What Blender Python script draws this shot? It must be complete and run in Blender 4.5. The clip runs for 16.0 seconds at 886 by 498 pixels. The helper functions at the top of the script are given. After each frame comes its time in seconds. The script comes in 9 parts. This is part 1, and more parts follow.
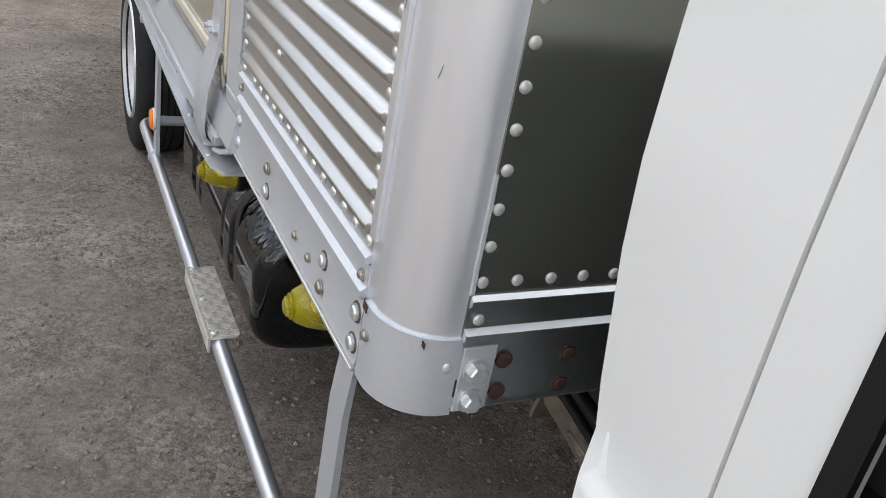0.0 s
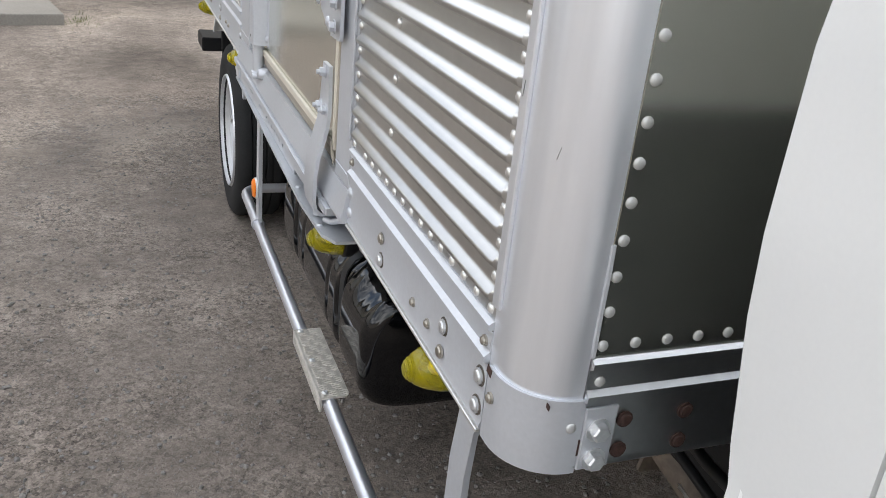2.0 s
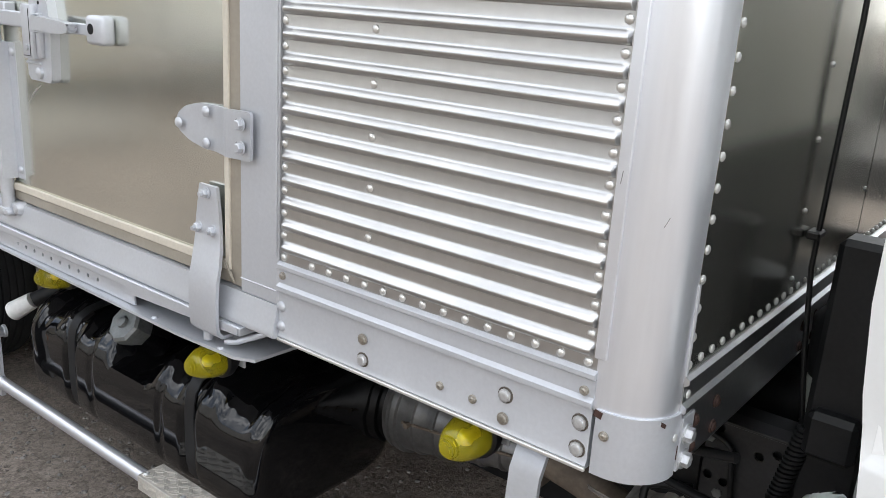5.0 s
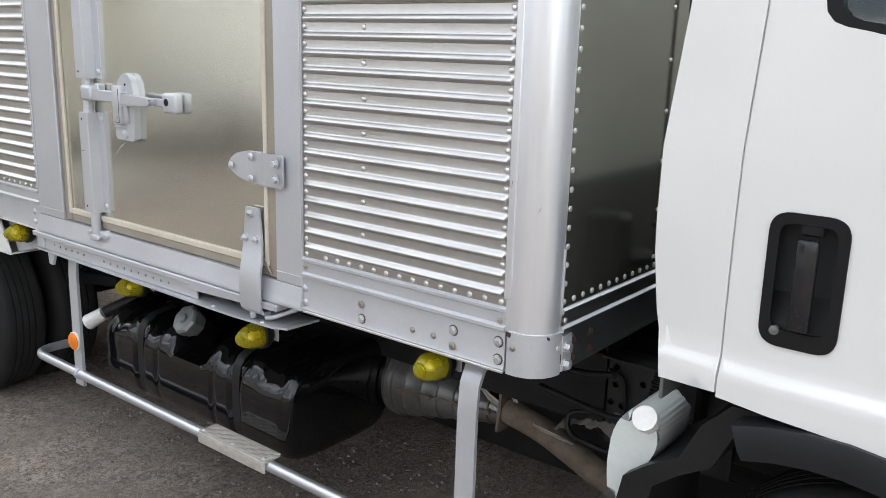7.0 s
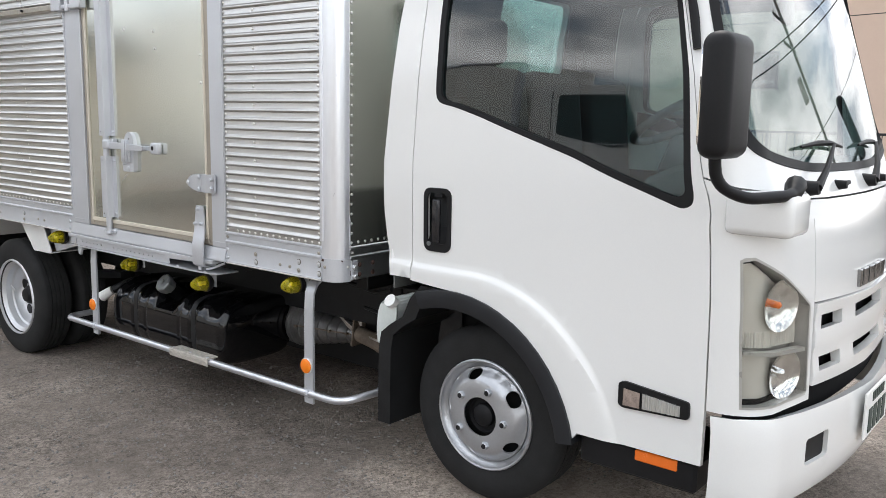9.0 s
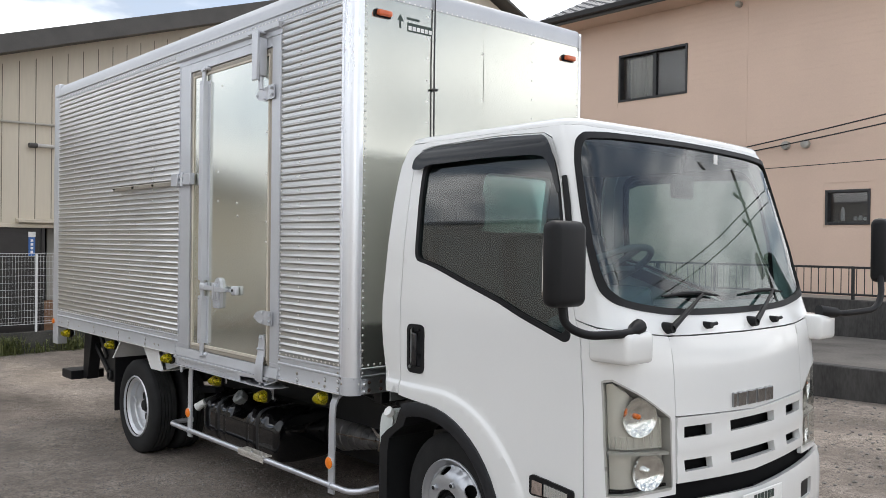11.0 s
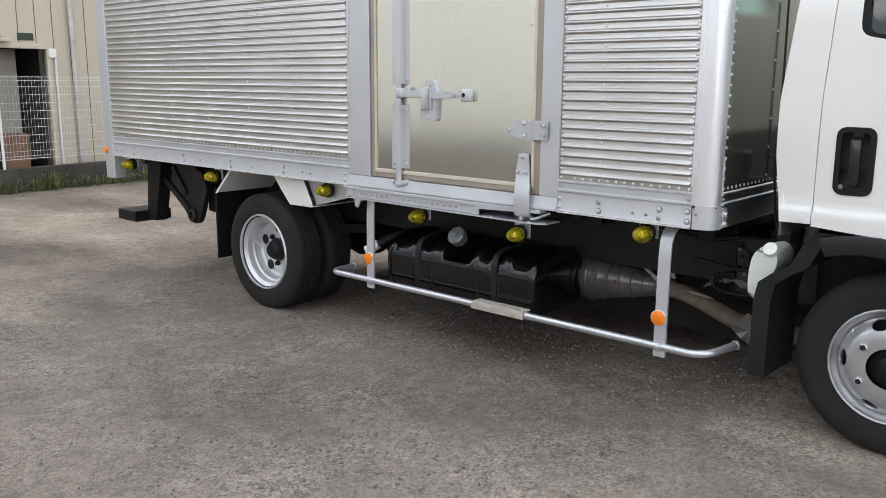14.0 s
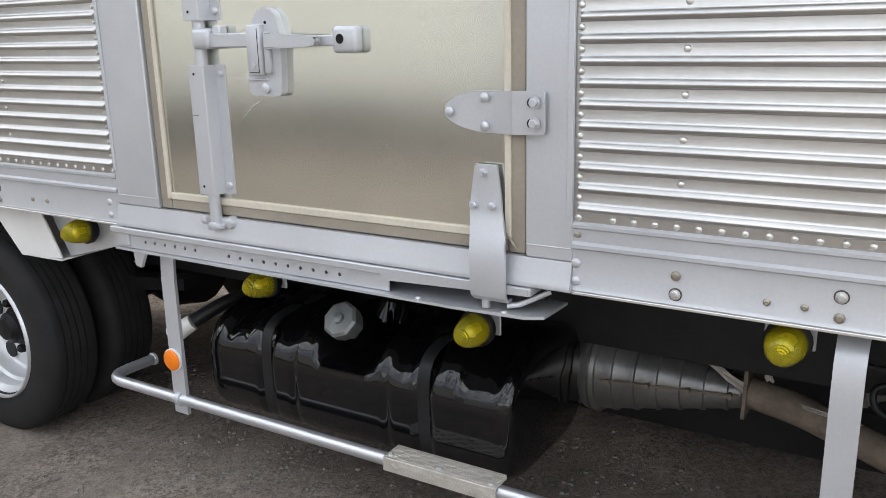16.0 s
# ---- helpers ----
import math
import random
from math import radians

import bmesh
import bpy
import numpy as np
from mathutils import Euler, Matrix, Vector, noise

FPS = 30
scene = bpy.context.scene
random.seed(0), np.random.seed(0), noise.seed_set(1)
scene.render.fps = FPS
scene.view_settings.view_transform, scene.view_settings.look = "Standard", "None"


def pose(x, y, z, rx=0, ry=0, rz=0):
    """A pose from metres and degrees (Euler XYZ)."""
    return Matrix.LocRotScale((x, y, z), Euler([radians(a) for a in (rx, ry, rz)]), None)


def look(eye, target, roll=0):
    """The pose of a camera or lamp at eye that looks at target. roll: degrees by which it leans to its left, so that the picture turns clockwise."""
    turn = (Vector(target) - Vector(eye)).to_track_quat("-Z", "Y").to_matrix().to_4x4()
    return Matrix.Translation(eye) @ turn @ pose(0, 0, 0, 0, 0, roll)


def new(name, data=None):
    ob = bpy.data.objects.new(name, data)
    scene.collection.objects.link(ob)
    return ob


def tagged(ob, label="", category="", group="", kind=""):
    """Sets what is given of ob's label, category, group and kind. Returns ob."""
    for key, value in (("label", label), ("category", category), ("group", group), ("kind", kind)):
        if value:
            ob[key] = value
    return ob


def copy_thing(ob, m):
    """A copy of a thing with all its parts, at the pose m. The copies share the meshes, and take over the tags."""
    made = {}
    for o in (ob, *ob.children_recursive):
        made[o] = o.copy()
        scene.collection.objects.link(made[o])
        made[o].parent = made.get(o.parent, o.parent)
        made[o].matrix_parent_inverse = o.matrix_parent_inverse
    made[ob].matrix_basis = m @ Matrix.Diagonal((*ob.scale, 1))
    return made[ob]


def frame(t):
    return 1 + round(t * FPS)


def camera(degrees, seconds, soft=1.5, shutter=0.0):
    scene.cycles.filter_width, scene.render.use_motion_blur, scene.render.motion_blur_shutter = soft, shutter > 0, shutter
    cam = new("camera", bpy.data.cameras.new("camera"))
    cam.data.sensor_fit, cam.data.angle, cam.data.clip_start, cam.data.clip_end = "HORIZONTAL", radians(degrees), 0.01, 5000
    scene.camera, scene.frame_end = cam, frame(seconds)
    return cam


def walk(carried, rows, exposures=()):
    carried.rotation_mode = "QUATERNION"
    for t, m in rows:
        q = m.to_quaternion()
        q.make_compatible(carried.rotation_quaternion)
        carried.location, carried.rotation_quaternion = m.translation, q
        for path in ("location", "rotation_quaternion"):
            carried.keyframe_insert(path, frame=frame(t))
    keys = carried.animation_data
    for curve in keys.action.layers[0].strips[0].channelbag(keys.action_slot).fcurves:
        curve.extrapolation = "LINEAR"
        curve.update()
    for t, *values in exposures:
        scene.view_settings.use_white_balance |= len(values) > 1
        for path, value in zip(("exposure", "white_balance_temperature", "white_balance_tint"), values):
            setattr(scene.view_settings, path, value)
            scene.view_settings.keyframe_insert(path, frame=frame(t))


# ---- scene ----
cam = camera(55.5, 16.0, soft=0.6)
PATH = [
    (0, (-0.306, -0.608, 1.343), (0.56, 0.963, 0.46), 10.9),
    (0.5, (-0.316, -0.614, 1.351), (0.453, 1.022, 0.495), 8.8),
    (1, (-0.346, -0.639, 1.366), (0.317, 1.046, 0.517), 6.6),
    (1.5, (-0.358, -0.648, 1.384), (0.279, 1.053, 0.547), 5.8),
    (2, (-0.367, -0.628, 1.381), (0.333, 1.063, 0.575), 6.1),
    (2.5, (-0.483, -0.538, 1.362), (0.439, 1.067, 0.607), 6.3),
    (3, (-0.619, -0.489, 1.356), (0.485, 1.011, 0.624), 5.2),
    (3.5, (-0.745, -0.468, 1.368), (0.512, 0.923, 0.67), 4.3),
    (4, (-0.844, -0.398, 1.358), (0.55, 0.863, 0.674), 3.4),
    (4.5, (-0.896, -0.352, 1.359), (0.588, 0.808, 0.685), 3.2),
    (5, (-0.919, -0.351, 1.398), (0.603, 0.813, 0.825), 3.7),
    (5.2, (-0.93, -0.371, 1.429), (0.57, 0.849, 0.916), 3.9),
    (7.3, (-1.515, -1.001, 1.482), (0.015, 0.205, 1.031), 1.3),
    (7.5, (-1.608, -1.14, 1.499), (-0.086, 0.084, 1.068), 1.3),
    (8, (-1.891, -1.521, 1.473), (-0.363, -0.283, 1.108), 1.3),
    (8.5, (-2.124, -1.889, 1.489), (-0.566, -0.682, 1.15), 1.1),
    (8.7, (-2.208, -2.078, 1.471), (-0.649, -0.87, 1.14), 1.1),
    (10.8, (-2.543, -3.525, 1.589), (-1.202, -2.041, 1.544), 0.6),
    (11, (-2.543, -3.542, 1.601), (-1.208, -2.054, 1.589), 0.7),
    (11.5, (-2.587, -3.447, 1.571), (-1.205, -2.001, 1.569), 1.9),
    (12, (-2.787, -3.185, 1.532), (-1.395, -1.751, 1.465), 2.6),
    (12.5, (-2.972, -2.828, 1.466), (-1.64, -1.34, 1.351), 2.8),
    (13, (-3.112, -2.318, 1.419), (-1.885, -0.746, 1.262), 1.3),
    (13.5, (-3.195, -1.837, 1.387), (-1.856, -0.375, 1.124), -0.2),
    (14, (-3.035, -1.324, 1.363), (-1.567, -0.024, 0.97), 0.4),
    (14.5, (-2.772, -0.876, 1.4), (-1.293, 0.403, 0.98), 0.2),
    (15, (-2.43, -0.504, 1.409), (-0.87, 0.677, 0.995), -1.1),
    (15.5, (-1.958, -0.193, 1.38), (-0.346, 0.907, 0.94), -1.3),
    (16, (-1.47, 0.088, 1.316), (0.175, 1.104, 0.805), -1.4),
]
EXPO = [(0, 1.10), (2.5, 1.14), (3.5, 1.24), (5, 1.24), (7.3, 1.10), (8.5, 1.09), (11, 0.66), (12, 0.44), (13, 0.64), (14.5, 1.10), (16, 1.12)]
walk(cam, [(t, look(eye, target, roll)) for t, eye, target, roll in PATH], EXPO)

# ---------------------------------------------------------------- world, sun
SUN_EL, SUN_AZ = 52.0, 62.0          # sun stands behind the lorry, azimuth from +y towards +x
world = bpy.data.worlds.new("World")
scene.world = world
world.use_nodes = True
wn, wl = world.node_tree.nodes, world.node_tree.links
wn.clear()
w_out = wn.new("ShaderNodeOutputWorld")
w_bg = wn.new("ShaderNodeBackground")
w_sky = wn.new("ShaderNodeTexSky")
w_sky.sky_type, w_sky.sun_disc = "NISHITA", False
w_sky.sun_elevation, w_sky.sun_rotation = radians(SUN_EL), radians(SUN_AZ)
w_co = wn.new("ShaderNodeTexCoord")
w_map = wn.new("ShaderNodeMapping")
w_map.inputs["Scale"].default_value = (1.6, 1.6, 4.2)
w_no = wn.new("ShaderNodeTexNoise")
w_no.inputs["Scale"].default_value, w_no.inputs["Detail"].default_value, w_no.inputs["Roughness"].default_value = 1.3, 7, 0.55
w_ramp = wn.new("ShaderNodeValToRGB")
w_ramp.color_ramp.elements[0].position, w_ramp.color_ramp.elements[1].position = 0.30, 0.52
w_no2 = wn.new("ShaderNodeTexNoise")
w_no2.inputs["Scale"].default_value, w_no2.inputs["Detail"].default_value = 2.6, 6
w_cl = wn.new("ShaderNodeValToRGB")
w_cl.color_ramp.elements[0].position, w_cl.color_ramp.elements[1].position = 0.40, 0.61
w_cl.color_ramp.elements[0].color, w_cl.color_ramp.elements[1].color = (0.42, 0.445, 0.485, 1), (1.50, 1.50, 1.51, 1)
w_mul = wn.new("ShaderNodeMix")
w_mul.data_type, w_mul.blend_type = "RGBA", "MULTIPLY"
w_mul.inputs[0].default_value = 1.0
w_mul.inputs[7].default_value = (0.10, 0.10, 0.10, 1)
w_mix = wn.new("ShaderNodeMix")
w_mix.data_type = "RGBA"
wl.new(w_co.outputs["Generated"], w_map.inputs[0])
wl.new(w_map.outputs[0], w_no.inputs["Vector"])
wl.new(w_map.outputs[0], w_no2.inputs["Vector"])
wl.new(w_no.outputs[0], w_ramp.inputs[0])
wl.new(w_no2.outputs[0], w_cl.inputs[0])
wl.new(w_sky.outputs[0], w_mul.inputs[6])
wl.new(w_ramp.outputs[0], w_mix.inputs[0])
wl.new(w_mul.outputs[2], w_mix.inputs[6])
wl.new(w_cl.outputs[0], w_mix.inputs[7])
w_sep = wn.new("ShaderNodeSeparateXYZ")
w_el = wn.new("ShaderNodeValToRGB")
w_el.color_ramp.elements[0].position, w_el.color_ramp.elements[1].position = 0.06, 0.48
w_el.color_ramp.elements[0].color, w_el.color_ramp.elements[1].color = (1.10, 1.095, 1.085, 1), (0.88, 0.90, 0.93, 1)
w_gr = wn.new("ShaderNodeMix")
w_gr.data_type, w_gr.blend_type = "RGBA", "MULTIPLY"
w_gr.inputs[0].default_value = 1.0
wl.new(w_co.outputs["Generated"], w_sep.inputs[0])
wl.new(w_sep.outputs["Z"], w_el.inputs[0])
wl.new(w_mix.outputs[2], w_gr.inputs[6])
wl.new(w_el.outputs[0], w_gr.inputs[7])
wl.new(w_gr.outputs[2], w_bg.inputs[0])
w_bg.inputs[1].default_value = 1.0
wl.new(w_bg.outputs[0], w_out.inputs[0])

sun = new("sun", bpy.data.lights.new("sun", "SUN"))
sun.data.energy, sun.data.angle, sun.data.color = 0.6, radians(18), (1.0, 0.95, 0.88)
_el, _az = radians(SUN_EL), radians(SUN_AZ)
sun.matrix_world = look((40 * math.sin(_az) * math.cos(_el), 40 * math.cos(_az) * math.cos(_el), 40 * math.sin(_el)), (0, 0, 0))


# ---------------------------------------------------------------- materials
def material(name, col, rough=0.5, metal=0.0, var=0.12, scale=6.0, fine=90.0, bump=0.0, rvar=0.1, coat=0.0, stretch=(1, 1, 1), alt=None, island=0.0, spec=0.5):
    """A principled surface with two scales of variation in colour and gloss, and a fine relief."""
    m = bpy.data.materials.new(name)
    m.use_nodes = True
    n, l = m.node_tree.nodes, m.node_tree.links
    b = n["Principled BSDF"]
    co = n.new("ShaderNodeTexCoord")
    mp = n.new("ShaderNodeMapping")
    mp.inputs["Scale"].default_value = stretch
    l.new(co.outputs["Object"], mp.inputs[0])
    big, small = n.new("ShaderNodeTexNoise"), n.new("ShaderNodeTexNoise")
    big.inputs["Scale"].default_value, big.inputs["Detail"].default_value = scale, 5
    small.inputs["Scale"].default_value, small.inputs["Detail"].default_value = fine, 3
    for t in (big, small):
        l.new(mp.outputs[0], t.inputs["Vector"])
    add = n.new("ShaderNodeMath")
    add.operation = "MULTIPLY_ADD"
    add.inputs[1].default_value, add.inputs[2].default_value = 0.35, 0.0
    l.new(small.outputs[0], add.inputs[0])
    tot = n.new("ShaderNodeMath")
    tot.operation = "MULTIPLY_ADD"
    tot.inputs[1].default_value = 0.65
    l.new(big.outputs[0], tot.inputs[0])
    l.new(add.outputs[0], tot.inputs[2])
    rng = n.new("ShaderNodeMapRange")
    rng.inputs["From Min"].default_value, rng.inputs["From Max"].default_value = 0.32, 0.68
    l.new(tot.outputs[0], rng.inputs[0])
    mix = n.new("ShaderNodeMix")
    mix.data_type = "RGBA"
    a = [max(0, c * (1 - var)) for c in col]
    z = list(alt) if alt else [min(1, c * (1 + var)) for c in col]
    mix.inputs[6].default_value, mix.inputs[7].default_value = (*a, 1), (*z, 1)
    l.new(rng.outputs[0], mix.inputs[0])
    colour = mix.outputs[2]
    if island:
        oi = n.new("ShaderNodeObjectInfo")
        hsv = n.new("ShaderNodeHueSaturation")
        mr = n.new("ShaderNodeMapRange")
        mr.inputs["To Min"].default_value, mr.inputs["To Max"].default_value = 1 - island, 1 + island
        l.new(oi.outputs["Random"], mr.inputs[0])
        l.new(mr.outputs[0], hsv.inputs["Value"])
        l.new(colour, hsv.inputs["Color"])
        colour = hsv.outputs[0]
    l.new(colour, b.inputs["Base Color"])
    rr = n.new("ShaderNodeMapRange")
    rr.inputs["To Min"].default_value, rr.inputs["To Max"].default_value = max(0.02, rough - rvar), min(1, rough + rvar)
    l.new(tot.outputs[0], rr.inputs[0])
    l.new(rr.outputs[0], b.inputs["Roughness"])
    b.inputs["Metallic"].default_value = metal
    b.inputs["Specular IOR Level"].default_value = spec
    if coat:
        b.inputs["Coat Weight"].default_value, b.inputs["Coat Roughness"].default_value = coat, 0.08
    if bump:
        bp = n.new("ShaderNodeBump")
        bp.inputs["Strength"].default_value, bp.inputs["Distance"].default_value = min(1, bump), 0.002
        l.new(tot.outputs[0], bp.inputs["Height"])
        l.new(bp.outputs[0], b.inputs["Normal"])
    return m


def glass(name, tint, gloss=0.05, rough=0.0):
    """A thin pane: clear, tinted, with a mirror gloss that grows at grazing angles."""
    m = bpy.data.materials.new(name)
    m.use_nodes = True
    n, l = m.node_tree.nodes, m.node_tree.links
    n.clear()
    out, mix, tr, gl, fr, pw, ma = (n.new("ShaderNode" + k) for k in ("OutputMaterial", "MixShader", "BsdfTransparent", "BsdfGlossy", "LayerWeight", "Math", "Math"))
    tr.inputs[0].default_value = (*tint, 1)
    gl.inputs["Roughness"].default_value = rough
    pw.operation, pw.inputs[1].default_value = "POWER", 4.0
    ma.operation, ma.inputs[1].default_value, ma.inputs[2].default_value = "MULTIPLY_ADD", 0.9, gloss
    l.new(fr.outputs["Facing"], pw.inputs[0])
    l.new(pw.outputs[0], ma.inputs[0])
    l.new(ma.outputs[0], mix.inputs[0])
    l.new(tr.outputs[0], mix.inputs[1])
    l.new(gl.outputs[0], mix.inputs[2])
    l.new(mix.outputs[0], out.inputs[0])
    return m


def ground_material():
    m = material("compacted_gravel", (0.281, 0.243, 0.211), 0.92, 0, 0.34, 0.9, 9, 0, 0.05, spec=0.25)
    n, l = m.node_tree.nodes, m.node_tree.links
    b = n["Principled BSDF"]
    base = b.inputs["Base Color"].links[0].from_socket
    co = n.new("ShaderNodeTexCoord")
    vo = n.new("ShaderNodeTexVoronoi")
    vo.inputs["Scale"].default_value = 75
    v2 = n.new("ShaderNodeTexVoronoi")
    v2.inputs["Scale"].default_value = 190
    no = n.new("ShaderNodeTexNoise")
    no.inputs["Scale"].default_value, no.inputs["Detail"].default_value, no.inputs["Roughness"].default_value = 14, 10, 0.75
    for t in (vo, v2, no):
        l.new(co.outputs["Object"], t.inputs["Vector"])
    g1 = n.new("ShaderNodeSeparateColor")
    l.new(vo.outputs["Color"], g1.inputs[0])
    g2 = n.new("ShaderNodeSeparateColor")
    l.new(v2.outputs["Color"], g2.inputs[0])
    s = n.new("ShaderNodeMath")
    s.operation = "ADD"
    l.new(g1.outputs[0], s.inputs[0])
    l.new(g2.outputs[1], s.inputs[1])
    s3 = n.new("ShaderNodeMath")
    s3.operation = "MULTIPLY_ADD"
    s3.inputs[1].default_value = 2.2
    l.new(no.outputs[0], s3.inputs[0])
    l.new(s.outputs[0], s3.inputs[2])
    mr = n.new("ShaderNodeMapRange")
    mr.inputs["From Min"].default_value, mr.inputs["From Max"].default_value = 1.0, 3.2
    mr.inputs["To Min"].default_value, mr.inputs["To Max"].default_value = 0.36, 1.70
    l.new(s3.outputs[0], mr.inputs[0])
    hs = n.new("ShaderNodeHueSaturation")
    # trodden smooth patches between the gritty ones
    gm = n.new("ShaderNodeTexNoise")
    gm.inputs["Scale"].default_value, gm.inputs["Detail"].default_value = 1.9, 5
    l.new(co.outputs["Object"], gm.inputs["Vector"])
    gr = n.new("ShaderNodeMapRange")
    gr.inputs["From Min"].default_value, gr.inputs["From Max"].default_value = 0.36, 0.62
    gr.inputs["To Min"].default_value, gr.inputs["To Max"].default_value = 0.40, 1.12
    l.new(gm.outputs[0], gr.inputs[0])
    lo = n.new("ShaderNodeMath")
    lo.operation, lo.inputs[1].default_value = "SUBTRACT", 1.0
    l.new(mr.outputs[0], lo.inputs[0])
    li = n.new("ShaderNodeMath")
    li.operation, li.inputs[2].default_value = "MULTIPLY_ADD", 1.0
    l.new(lo.outputs[0], li.inputs[0])
    l.new(gr.outputs[0], li.inputs[1])
    l.new(li.outputs[0], hs.inputs["Value"])
    # pale dusty streaks and dark damp tracks along the yard
    mp = n.new("ShaderNodeMapping")
    mp.inputs["Scale"].default_value, mp.inputs["Rotation"].default_value = (1.0, 0.42, 1.0), (0, 0, radians(-38))
    l.new(co.outputs["Object"], mp.inputs[0])
    ns = n.new("ShaderNodeTexNoise")
    ns.inputs["Scale"].default_value, ns.inputs["Detail"].default_value, ns.inputs["Roughness"].default_value = 0.75, 6, 0.6
    l.new(mp.outputs[0], ns.inputs["Vector"])
    rp = n.new("ShaderNodeValToRGB")
    e = rp.color_ramp.elements
    e[0].position, e[0].color = 0.34, (0.58, 0.565, 0.55, 1)
    e[1].position, e[1].color = 0.68, (1.36, 1.32, 1.25, 1)
    k = rp.color_ramp.elements.new(0.52)
    k.color = (0.97, 0.96, 0.95, 1)
    l.new(ns.outputs[0], rp.inputs[0])
    mu = n.new("ShaderNodeMix")
    mu.data_type, mu.blend_type = "RGBA", "MULTIPLY"
    mu.inputs[0].default_value = 1.0
    l.new(base, mu.inputs[6])
    l.new(rp.outputs[0], mu.inputs[7])
    l.new(mu.outputs[2], hs.inputs["Color"])
    l.new(hs.outputs[0], b.inputs["Base Color"])
    bp = n.new("ShaderNodeBump")
    bp.inputs["Strength"].default_value, bp.inputs["Distance"].default_value = 0.9, 0.006
    l.new(s3.outputs[0], bp.inputs["Height"])
    l.new(bp.outputs[0], b.inputs["Normal"])
    return m


